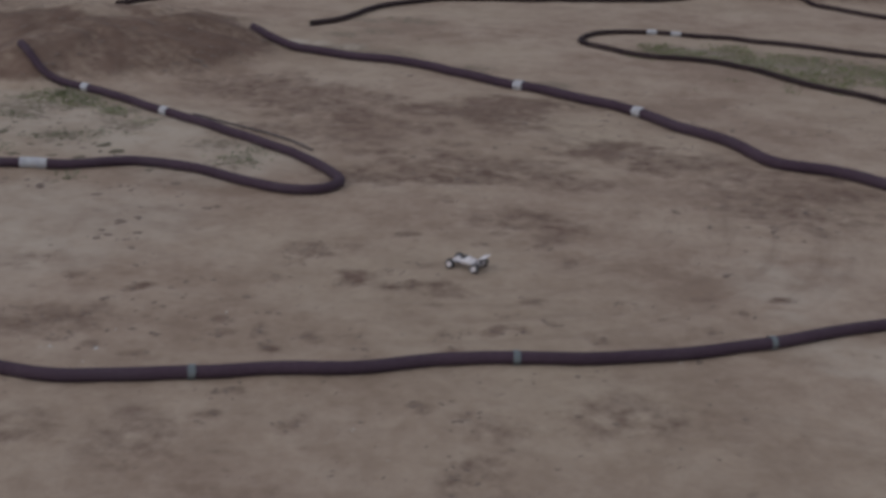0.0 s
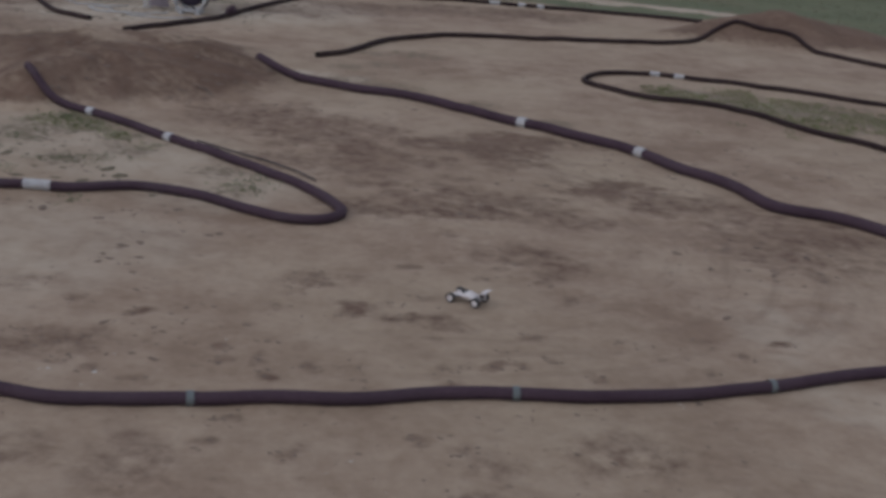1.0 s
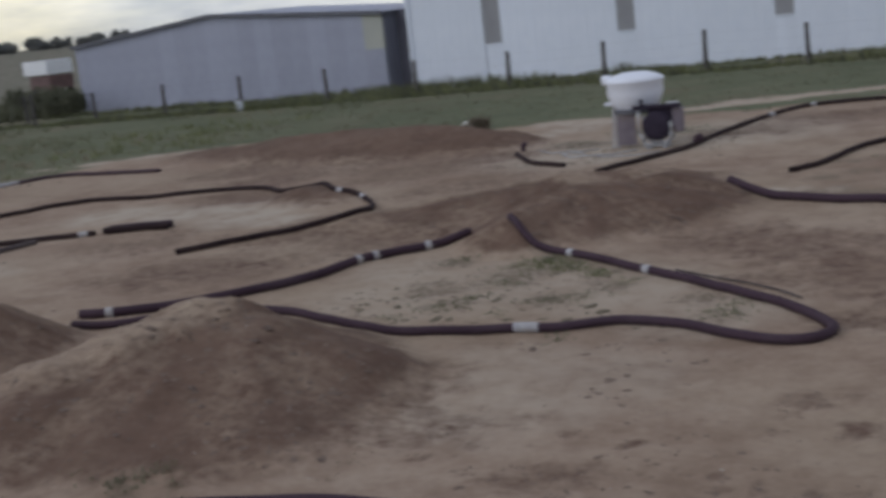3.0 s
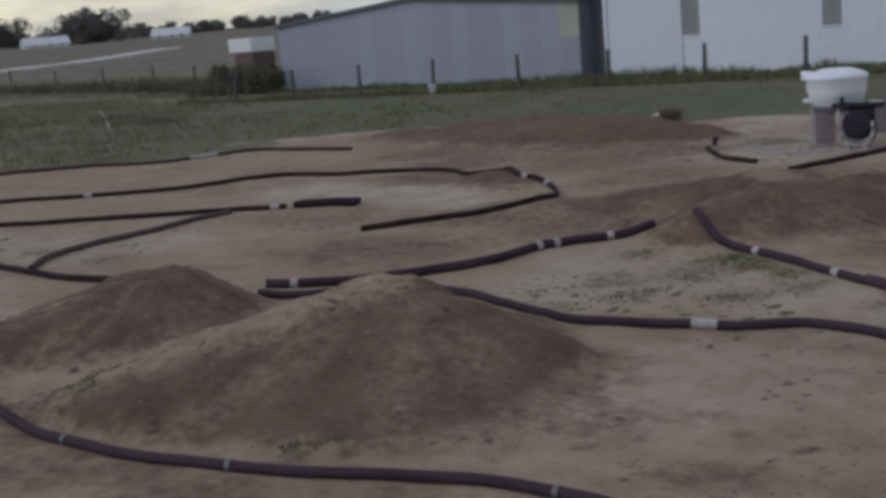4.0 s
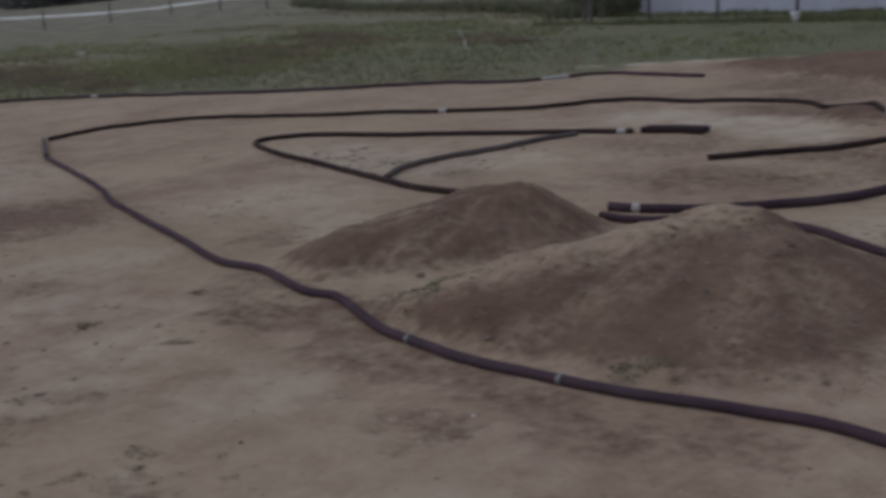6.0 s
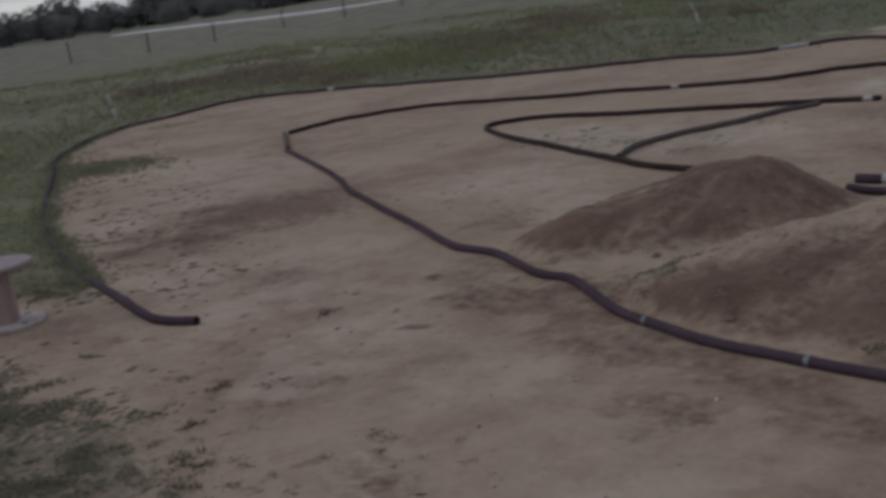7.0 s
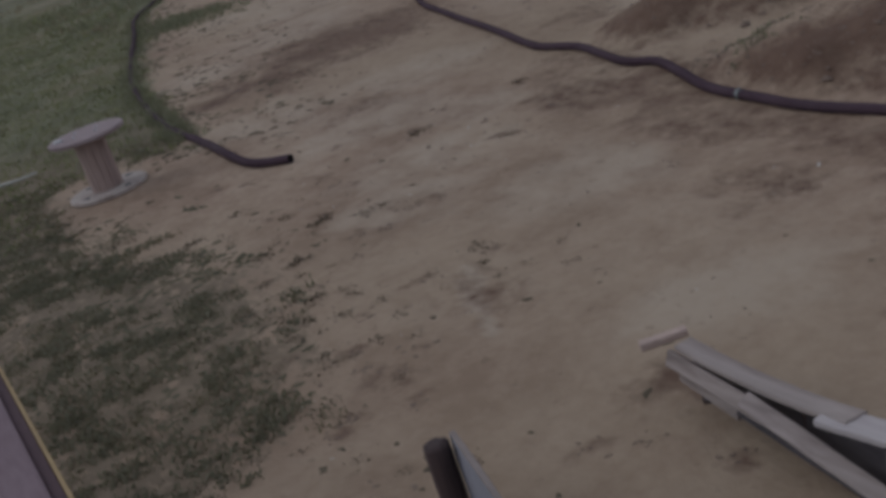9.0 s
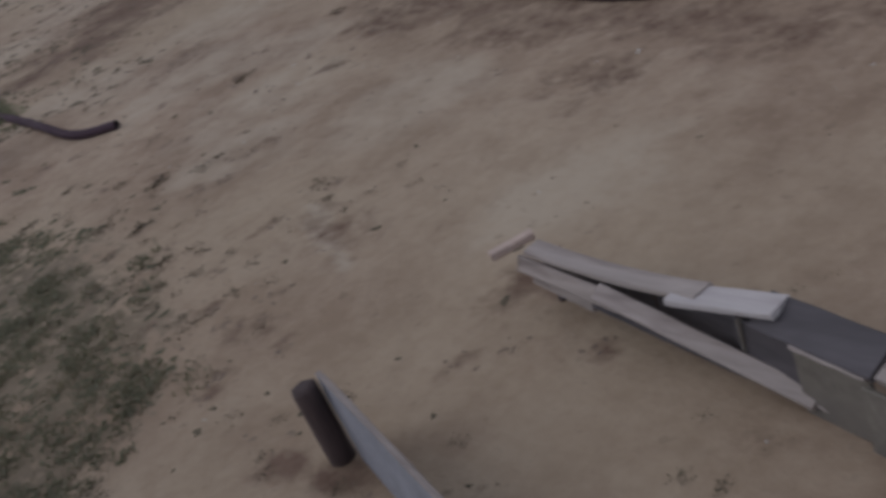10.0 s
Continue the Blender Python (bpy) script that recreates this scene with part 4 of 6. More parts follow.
drain_pipe([(-5.53, 20.04), (-5.2, 20.82), (-4.49, 22.2), (-4.1, 24.3), (-3.5, 26.6), (-2.7, 28.2), (-1.14, 28.6), (0.83, 28.8), (2.76, 28.6), (4.67, 28.6), (5.51, 28.3)],
           "black drain pipe along the far side of the track", bands=[(-3.45, 26.7, 0.25), (-2.65, 28.1, 0.2), (0.75, 28.5, 0.25), (1.35, 28.7, 0.2), (1.8, 28.7, 0.2)], near=False, skin=BLACKPIPE)
drain_pipe([(-7.95, 23.0), (-7.6, 22.3), (-7.0, 21.4), (-6.37, 21.0)], "short black drain pipe beside the water tank", near=False, skin=BLACKPIPE)


drain_pipe([(-24.95, 11.12), (-23.6, 10.52), (-22.3, 9.95)], "dusty grey length of drain pipe joining two others", near=False, skin=DUSTYPIPE)


# ---- near structures by the drivers' stand ----
def plank(name, a, b, width, thick, material, parent, label="", tilt=0.0, bend=0.0):
    """A worn board from a to b, slightly bowed, with softened edges."""
    a, b = Vector(a), Vector(b)
    d = b - a
    side = d.cross(Vector((0, 0, 1))).normalized()
    up = side.cross(d).normalized()
    turn = Matrix.Rotation(radians(tilt), 3, d.normalized())
    side, up = turn @ side, turn @ up
    bm = bmesh.new()
    n, w, h = 8, width / 2, thick / 2
    c = min(0.006, thick * 0.25)
    shape = [(-w + c, -h), (w - c, -h), (w, -h + c), (w, h - c), (w - c, h), (-w + c, h), (-w, h - c), (-w, -h + c)]
    rings = []
    for k in range(n + 1):
        s = k / n
        o = a + d * s + up * (bend * 4 * s * (1 - s))
        rings.append([bm.verts.new(o + side * (p + random.uniform(-0.002, 0.002)) + up * q) for p, q in shape])
    for lo, hi in zip(rings, rings[1:]):
        for k in range(8):
            bm.faces.new((lo[k], lo[(k + 1) % 8], hi[(k + 1) % 8], hi[k]))
    bm.faces.new(rings[0][::-1])
    bm.faces.new(rings[-1])
    bmesh.ops.recalc_face_normals(bm, faces=bm.faces[:])
    me = mesh_of(name, bm, material)
    o = (a + b) / 2
    me.transform(Matrix.Translation(-o))
    x_axis = d.normalized()
    ob = new(name, me)
    if parent:
        ob.parent = parent
        ob.location = o - parent.location
    return tagged(ob, label)


def plank_edging():
    o = (-3.3, 2.85, 0.0)
    ob = empty("plank_edging", Matrix.Translation(o), "low edging of weathered grey planks on short stakes beside the dirt", "edging")
    plank("top_plank", (-4.24, 3.02, 0.31), (-3.13, 2.93, 0.345), 0.104, 0.028, WOOD, ob, bend=-0.030)
    plank("top_plank", (-3.27, 2.905, 0.325), (-2.76, 2.925, 0.355), 0.125, 0.032, PALEWOOD, ob, "bleached pale plank")
    plank("side_plank", (-4.30, 2.965, 0.250), (-3.62, 2.890, 0.215), 0.080, 0.026, WOOD, ob, tilt=68)
    plank("side_plank", (-4.27, 2.99, 0.15), (-3.82, 2.925, 0.125), 0.05, 0.026, WOOD, ob, tilt=72)
    plank("leaning_plank", (-3.70, 2.875, 0.270), (-2.60, 2.795, 0.075), 0.080, 0.030, WOOD, ob, tilt=30)
    plank("leaning_plank", (-2.62, 2.80, 0.076), (-2.48, 2.785, 0.045), 0.045, 0.022, WOOD, ob, "split end of the leaning plank", tilt=30)
    plank("end_board", (-4.385, 2.885, 0.325), (-4.295, 3.09, 0.330), 0.056, 0.040, TANBOARD, ob, "short crosswise board of paler brown wood")
    plank("back_board", (-2.97, 2.880, 0.16), (-2.66, 2.822, 0.16), 0.28, 0.022, DARKWOOD, ob, "dark sheet panel", tilt=86)
    plank("upright_batten", (-2.955, 2.868, 0.03), (-2.925, 2.862, 0.31), 0.022, 0.014, PANEL, ob, "pale batten on the panel's edge")
    plank("back_board", (-2.655, 2.808, 0.15), (-2.31, 2.745, 0.15), 0.29, 0.022, PANEL, ob, "dull green-grey sheet panel", tilt=86)
    plank("panel_edge", (-2.655, 2.806, 0.300), (-2.31, 2.743, 0.300), 0.030, 0.012, WOOD, ob, "pale worn top edge")
    plank("back_board", (-2.335, 2.728, 0.13), (-1.5, 2.56, 0.14), 0.27, 0.022, PANEL, ob, "dull green-grey sheet panel", tilt=84)
    # these two dark boards are added for the shade in the gaps between planks
    plank("back_board", (-3.35, 2.985, 0.16), (-2.70, 2.90, 0.16), 0.26, 0.022, DARKWOOD, ob, "dark backing board added to shade the gaps", tilt=88)
    plank("back_board", (-4.20, 3.035, 0.15), (-3.36, 2.995, 0.16), 0.25, 0.022, DARKWOOD, ob, "dark backing board added to shade the gaps", tilt=88)
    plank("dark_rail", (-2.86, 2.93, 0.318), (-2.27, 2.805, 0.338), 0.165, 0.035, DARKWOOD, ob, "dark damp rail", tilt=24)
    plank("dark_rail", (-2.25, 2.80, 0.335), (-1.5, 2.645, 0.350), 0.150, 0.040, WOOD, ob, "paler worn rail", tilt=20)
    plank("lower_plank", (-3.80, 2.915, 0.165), (-2.95, 2.850, 0.060), 0.05, 0.024, DARKWOOD, ob, "dark lower strip", tilt=60)
    for x, y in ((-4.20, 3.04), (-3.5, 3.01), (-2.82, 2.965), (-1.75, 2.69)):
        part("stake", rod((x - o[0], y - o[1], -0.1), (x - o[0], y - o[1], 0.29), 0.022, sides=8), LOGWOOD, ob)
    return ob


plank_edging()


def sheet_edging():
    o = (-4.40, 1.797, 0.0)
    ob = empty("sheet_edging", Matrix.Translation(o), "round brown wooden post with a grey board nailed along it", "edging")
    bm = lathe([(0.060, -0.12), (0.062, 0.10), (0.060, 0.34), (0.059, 0.395), (0.052, 0.41), (0.012, 0.405)], 14)
    for v in bm.verts:                                # a split, battered top and bark along the sides
        rough = noise.noise(Vector((v.co.x * 40, v.co.y * 40, 3.0)))
        v.co.z += 0.022 * rough * (v.co.z > 0.3)
        v.co.x *= 1 + 0.10 * noise.noise(v.co * 9)
    part("post", bm, LOGWOOD, ob, "brown round wooden post", True)
    bm = bmesh.new()
    rim = [Vector(v) for v in ((-4.40, 1.872, 0.42), (-2.0, 1.325, 0.41), (-2.0, 1.275, 0.0), (-4.30, 1.835, 0.0), (-4.395, 1.862, 0.30))]
    front, rear = [[bm.verts.new(v + Vector((0.005, 0.022, 0)) * k - Vector(o)) for v in rim] for k in (0, 1)]
    bm.faces.new(front)
    bm.faces.new(rear[::-1])
    for k in range(5):
        bm.faces.new((front[k], rear[k], rear[(k + 1) % 5], front[(k + 1) % 5]))
    bmesh.ops.recalc_face_normals(bm, faces=bm.faces[:])
    part("board", bm, GREYBOARD, ob, "grey sheet board with a slanted end")
    plank("top_edge", (-4.39, 1.883, 0.424), (-2.0, 1.337, 0.414), 0.026, 0.012, WOOD, ob, "pale worn top edge")
    part("stake", rod((1.5, -0.25, -0.1), (1.5, -0.25, 0.3), 0.035), LOGWOOD, ob)
    return ob


sheet_edging()


def handrail():
    ob = empty("handrail", Matrix.Translation((-4.2, 0.408, 0.0)), "mauve-painted wooden rail with a worn yellow edge strip", "handrail")
    slope = Matrix.Rotation(-0.0123, 4, "Z")
    part("rail", box(5.6, 0.15, 0.05, 0.014, slope @ Matrix.Translation((0, -0.145, 1.22))), RAILPAINT, ob)
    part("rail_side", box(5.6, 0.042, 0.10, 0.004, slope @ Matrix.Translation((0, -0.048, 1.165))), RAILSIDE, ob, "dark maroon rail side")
    part("edge_strip", box(5.6, 0.016, 0.055, 0.003, slope @ Matrix.Translation((0, -0.018, 1.198))), RAILEDGE, ob, "bare yellow wood edge")
    for x in (-2.5, -0.85, 0.85, 2.5):
        part("post", box(0.08, 0.08, 1.30, 0.006, slope @ Matrix.Translation((x, -0.145, 0.55))), RAILPAINT, ob)
    return ob


handrail()


# ---- cable spool, sticks, stakes ----
def cable_spool():
    x, y = -13.3, 2.42
    ob = empty("cable_spool", Matrix.Translation((x, y, height(x, y))), "weathered wooden cable spool standing on end in dirt", "cable spool")
    for z, name, material, lab in ((0.02, "lower_flange", SPOOLBASE, "pale lower flange with bolt holes"), (0.655, "upper_flange", SPOOLTOP, "mauve-brown weathered top")):
        r = 0.435 if z < 0.1 else 0.415
        part(name, lathe([(r - 0.012, z - 0.02), (r, z - 0.010), (r, z + 0.020), (r - 0.012, z + 0.03)], 36), material, ob, lab)
    for k in range(14):
        a = 2 * math.pi * k / 14
        m = Matrix.Rotation(a, 4, "Z") @ Matrix.Translation((0.155, 0, 0.3425))
        part("stave", box(0.03, 0.070, 0.585, 0.005, m), SPOOLCORE, ob)
    for k in range(4):
        a = 0.5 + math.pi / 2 * k
        part("bolt_plate", lathe([(0.04, 0.050), (0.04, 0.055), (0.02, 0.056)], 12, Matrix.Translation((0.32 * math.cos(a), 0.32 * math.sin(a), 0))), CARDARK, ob, "dark bolt hole")
        part("bolt", lathe([(0.016, 0.685), (0.016, 0.700), (0.010, 0.705)], 8, Matrix.Translation((0.17 * math.cos(a), 0.17 * math.sin(a), 0))), STEEL, ob)
    part("rag", lathe([(0.06, 0.685), (0.055, 0.705), (0.03, 0.715)], 9, Matrix.Translation((-0.03, -0.30, 0))), TAPE, ob, "crumpled white scrap")
    return ob


cable_spool()


def bent_stick(name, points, r, label, category):
    bm = bmesh.new()
    for k, (a, b) in enumerate(zip(points, points[1:])):
        rod_into(bm, a, b, r * (1 - 0.5 * k / len(points)), r * (1 - 0.5 * (k + 1) / len(points)), 7)
    return tagged(part(name, bm, STICK, None, soft=True), label, category)


forked = bent_stick("marker_stick", [(-23.4, 2.62, -0.1), (-23.4, 2.55, 0.45), (-23.4, 2.46, 0.82), (-23.4, 2.40, 1.12), (-23.4, 2.28, 1.46)], 0.040, "bleached white forked stick planted in the grass", "stick")
part("fork", rod((-23.4, 2.28, 1.45), (-23.38, 2.60, 1.13), 0.022, 0.012, 6), STICK, forked)
bent_stick("marker_stick", [(-37.1, 11.1, -0.1), (-37.1, 11.0, 0.4), (-37.1, 10.9, 0.85)], 0.045, "thin pale stake planted at the grass edge", "stick")
bent_stick("marker_stick", [(-32.0, 30.5, -0.1), (-32.1, 30.4, 0.4), (-32.2, 30.25, 0.8)], 0.04, "leaning pale stick among dry weeds in the pasture", "stick")
bent_stick("fallen_branch", [(-15.95, 1.42, 0.04), (-15.7, 1.62, 0.07), (-15.65, 1.82, 0.06), (-15.78, 2.08, 0.04)], 0.03, "pale fallen branch lying in the grass", "branch")


# ---- model car ----
def model_car(x, y, turn):
    ob = empty("model_car", Matrix.Translation((x, y, height(x, y) + 0.004)) @ Matrix.Rotation(radians(turn), 4, "Z") @ Matrix.Scale(0.64, 4), "white and black radio-controlled off-road buggy on the dirt", "toy car")
    part("chassis", box(0.34, 0.10, 0.02, 0.006, Matrix.Translation((0, 0, 0.055))), CARDARK, ob)
    bm = bmesh.new()
    prof = [(-0.17, 0.03, 0.075, 0.05), (-0.10, 0.055, 0.11, 0.05), (-0.02, 0.06, 0.135, 0.05), (0.06, 0.05, 0.105, 0.05), (0.14, 0.035, 0.085, 0.05), (0.19, 0.02, 0.07, 0.05)]
    rings = [[bm.verts.new((px, s * w, z)) for s, w, z in ((-1, hw, lo), (-1, hw, (lo + hi) / 2), (-1, hw * 0.6, hi), (1, hw * 0.6, hi), (1, hw, (lo + hi) / 2), (1, hw, lo))] for px, hw, hi, lo in prof]
    for lo, hi in zip(rings, rings[1:]):
        for k in range(6):
            bm.faces.new((lo[k], hi[k], hi[(k + 1) % 6], lo[(k + 1) % 6]))
    bm.faces.new(rings[0])
    bm.faces.new(rings[-1][::-1])
    bmesh.ops.recalc_face_normals(bm, faces=bm.faces[:])
    part("body_shell", bm, CARWHITE, ob, "white body shell", True)
    part("windscreen", box(0.05, 0.07, 0.035, 0.008, Matrix.Translation((0.035, 0, 0.118)) @ Matrix.Rotation(0.6, 4, "Y")), GLASSDARK, ob, "dark windscreen")
    part("rear_wing", box(0.075, 0.19, 0.008, 0.003, Matrix.Translation((-0.215, 0, 0.165)) @ Matrix.Rotation(0.25, 4, "Y")), CARWHITE, ob, "white rear wing")
    for s in (-1, 1):
        part("wing_strut", rod((-0.17, 0.03 * s, 0.07), (-0.21, 0.03 * s, 0.162), 0.006), CARDARK, ob)
        part("shock_absorber", rod((-0.14, 0.055 * s, 0.12), (-0.15, 0.10 * s, 0.06), 0.009), CARDARK, ob)
    for px in (-0.155, 0.155):
        for s in (-1, 1):
            part("axle_arm", rod((px, 0.03 * s, 0.05), (px, 0.11 * s, 0.056), 0.008), CARDARK, ob)
            m = Matrix.Translation((px, 0.128 * s, 0.056)) @ Matrix.Rotation(math.pi / 2, 4, "X")
            wheel = part("wheel", lathe([(0.035, -0.024), (0.053, -0.021), (0.057, -0.01), (0.057, 0.01), (0.053, 0.021), (0.035, 0.024)], 16, m), RUBBER, ob, "black knobbly tyre")
            part("rim", lathe([(0.034, -0.027), (0.034, 0.027), (0.02, 0.029)], 12, m), CARWHITE, wheel, "white dished rim")
    return ob


model_car(0.18, 8.42, 155)


# ---- water tank and pump ----
def water_tank():
    x, y = -5.55, 23.4
    ob = empty("water_tank", Matrix.Translation((x, y, height(x, y) - 0.05)), "white plastic water tank on a pale tube stand", "water tank")
    bm = lathe([(0.38, 0.75), (0.43, 0.79), (0.515, 1.00), (0.540, 1.08), (0.545, 1.27), (0.565, 1.29), (0.565, 1.34), (0.535, 1.37), (0.45, 1.41), (0.28, 1.465), (0.10, 1.48)], 28)
    part("tank_shell", bm, TANKWHITE, ob, "tapered white plastic tank", True)
    part("filler_cap", lathe([(0.10, 1.28), (0.11, 1.30), (0.11, 1.43), (0.09, 1.45)], 14, Matrix.Translation((-0.52, -0.1, 0))), TANKWHITE, ob, "white filler cap", True)
    part("outlet", box(0.16, 0.12, 0.07, 0.02, Matrix.Translation((-0.50, -0.14, 0.90))), TANKWHITE, ob, "white outlet fitting")
    for a in (0.5, 2.0, 3.6, 5.2):
        c, s = math.cos(a), math.sin(a)
        part("leg", rod((0.42 * c, 0.42 * s, -0.05), (0.40 * c, 0.40 * s, 0.80), 0.03), STEEL, ob)
    part("ring", lathe([(0.43, 0.70), (0.46, 0.72), (0.46, 0.78), (0.43, 0.80)], 24), DARKMETAL, ob, "dark support ring")
    # sheet added under the tank; its mauve holds the shadow among the legs
    part("shade_sheet", box(0.36, 0.03, 0.58, 0.004, Matrix.Translation((-0.14, -0.36, 0.40))), STANDMAUVE, ob, "dull mauve sheet for the stand's legs in shadow")
    part("hose_drop", rod((-0.38, -0.30, 0.86), (-0.42, -0.36, 0.05), 0.022), STEEL, ob, "pale hose")
    return ob


water_tank()


def engine_pump():
    x, y = -5.02, 22.95
    ob = empty("engine_pump", Matrix.Translation((x, y, height(x, y))), "dark engine pump in a pale bent tube frame", "pump")
    part("housing", lathe([(0.22, -0.18), (0.275, -0.15), (0.29, 0.0), (0.275, 0.15), (0.22, 0.18)], 20, Matrix.Translation((-0.04, 0, 0.42)) @ Matrix.Rotation(math.pi / 2, 4, "X")), ENGINE, ob, "dark round housing", True)
    part("fuel_tank", box(0.50, 0.30, 0.22, 0.04, Matrix.Translation((0.04, 0.05, 0.66))), ENGINE, ob, "dark top cover")
    part("side_box", box(0.18, 0.26, 0.46, 0.03, Matrix.Translation((0.35, 0.02, 0.50))), STANDMAUVE, ob, "dull mauve side box")
    part("top_bar", box(0.92, 0.10, 0.07, 0.012, Matrix.Translation((-0.02, -0.12, 0.785))), ENGINE, ob, "dark top bar")
    part("cover_plate", box(0.22, 0.20, 0.03, 0.008, Matrix.Translation((0.26, 0.0, 0.822))), STEEL, ob, "pale top plate")
    for yy in (-0.2, 0.2):
        bm = bmesh.new()
        pts = [(-0.36, yy, 0.72), (-0.36, yy, 0.30), (-0.28, yy, 0.12), (-0.14, yy, 0.06), (0.06, yy, 0.06), (0.19, yy, 0.14), (0.24, yy, 0.30), (0.24, yy, 0.50)]
        for a, b in zip(pts, pts[1:]):
            rod_into(bm, a, b, 0.024, sides=8)
        part("frame_tube", bm, STEEL, ob, "pale bent tube", True)
    for xx in (-0.2, 0.1):
        part("skid", box(0.06, 0.5, 0.08, 0.006, Matrix.Translation((xx, 0, 0.02))), STEEL, ob)
    part("exhaust", rod((-0.32, -0.05, 0.78), (-0.32, -0.05, 0.92), 0.035), ENGINE, ob)
    return ob


engine_pump()


def tube_feature(name, pts, r, material, label, category):
    bm = bmesh.new()
    for a, b in zip(pts, pts[1:]):
        rod_into(bm, a, b, r, sides=8)
    return tagged(part(name, bm, material, None, soft=True), label, category)


def on_land(x, y, up=0.0):
    return (x, y, height(x, y) + up)


tube_feature("hose", [on_land(*p, 0.025) for p in ((-6.3, 23.1), (-6.9, 22.6), (-6.6, 22.1), (-5.8, 22.2), (-5.4, 22.5))], 0.014, STEEL, "pale hose lying on trampled ground by the tank", "hose")
tube_feature("pipe_elbow", [on_land(-8.02, 23.65, -0.02), on_land(-8.02, 23.65, 0.10), on_land(-7.96, 23.6, 0.15)], 0.055, PIPE, "black pipe elbow standing upright in dirt", "pipe")
tube_feature("pipe_elbow", [on_land(-4.35, 22.9, -0.02), on_land(-4.35, 22.9, 0.12), on_land(-4.25, 22.85, 0.17)], 0.07, PIPE, "black pipe stub beside the pump", "pipe")


# ---- barns ----
def ribbed_sheet(width, z0, tops, pitch=0.25, depth=0.014):
    """A standing sheet of ribbed metal, width along x, with its top edge following tops(x)."""
    bm = bmesh.new()
    xs, x = [], 0.0
    while x < width - 1e-6:
        for off, out in ((0.0, 0), (0.62, 0), (0.70, 1), (0.90, 1), (0.98, 0)):
            xx = x + off * pitch
            if xx <= width + 1e-6:
                xs.append((xx, -depth * out))
        x += pitch
    xs.append((width, 0.0))
    rows = [[bm.verts.new((px, py + back, z)) for px, py in xs for z in ((z0,) if low else (tops(px),))] for back, low in ((0, 1), (0, 0), (0.05, 0), (0.05, 1))]
    for lo, hi in ((0, 1), (1, 2), (2, 3)):
        for k in range(len(xs) - 1):
            bm.faces.new((rows[lo][k], rows[lo][k + 1], rows[hi][k + 1], rows[hi][k]))
    return bm


def grey_barn():
    ax, ay, bx, by = -39.5, 49.7, -20.75, 45.25
    length, turn = math.hypot(bx - ax, by - ay), math.atan2(by - ay, bx - ax)
    ob = empty("grey_barn", Matrix.Translation((ax, ay, 0)) @ Matrix.Rotation(turn, 4, "Z"), "low grey ribbed-metal barn with a shallow gable roof", "barn")

    def top(x):
        return 3.15 + 0.68 * (1 - abs(2 * x / length - 1))

    n = 19
    back = 6.0
    w = length / n
    for k in range(n):
        clear = k == n - 1
        p = part("wall_sheet", ribbed_sheet(w - 0.006, -0.3, lambda x, k=k: top(x + k * w)), CLEARMETAL if clear else GREYMETAL, ob, "yellowed translucent sheet" if clear else "")
        p.location = (k * w, 0, 0)
        if k == n - 1:
            patch = part("lower_sheet", ribbed_sheet(w - 0.006, -0.3, lambda x: 1.75), GREYMETAL, p, "grey sheet lapped over the lower half")
            patch.location = (0, -0.012, 0)
    part("end_wall", box(0.08, back, 3.45, 0, Matrix.Translation((0.0, back / 2 + 0.06, 1.42))), GREYMETAL, ob)
    part("end_wall", box(0.08, back, 3.45, 0, Matrix.Translation((length - 0.05, back / 2 + 0.06, 1.42))), GREYMETAL, ob)
    for s in (0, 1):
        bm = bmesh.new()
        x0, x1 = (-0.15, length / 2) if s == 0 else (length / 2, length + 0.15)
        z0, z1 = (3.14, 3.86) if s == 0 else (3.86, 3.14)
        vs = [bm.verts.new(v) for v in ((x0, -0.14, z0), (x1, -0.14, z1), (x1, back + 0.3, z1), (x0, back + 0.3, z0), (x0, -0.14, z0 + 0.07), (x1, -0.14, z1 + 0.07), (x1, back + 0.3, z1 + 0.07), (x0, back + 0.3, z0 + 0.07))]
        for f in ((0, 1, 2, 3), (7, 6, 5, 4), (0, 4, 5, 1), (1, 5, 6, 2), (2, 6, 7, 3), (3, 7, 4, 0)):
            bm.faces.new([vs[i] for i in f])
        part("roof_slope", bm, GREYMETAL, ob, "dull grey roof sheeting")
        m = Matrix.Translation(((x0 + x1) / 2, -0.16, (z0 + z1) / 2 + 0.02)) @ Matrix.Rotation(-math.atan2(z1 - z0, x1 - x0), 4, "Y")
        part("verge_trim", box(math.hypot(x1 - x0, z1 - z0), 0.03, 0.16, 0.004, m), DARKMETAL, ob, "dark verge trim")
    return ob


grey_barn()


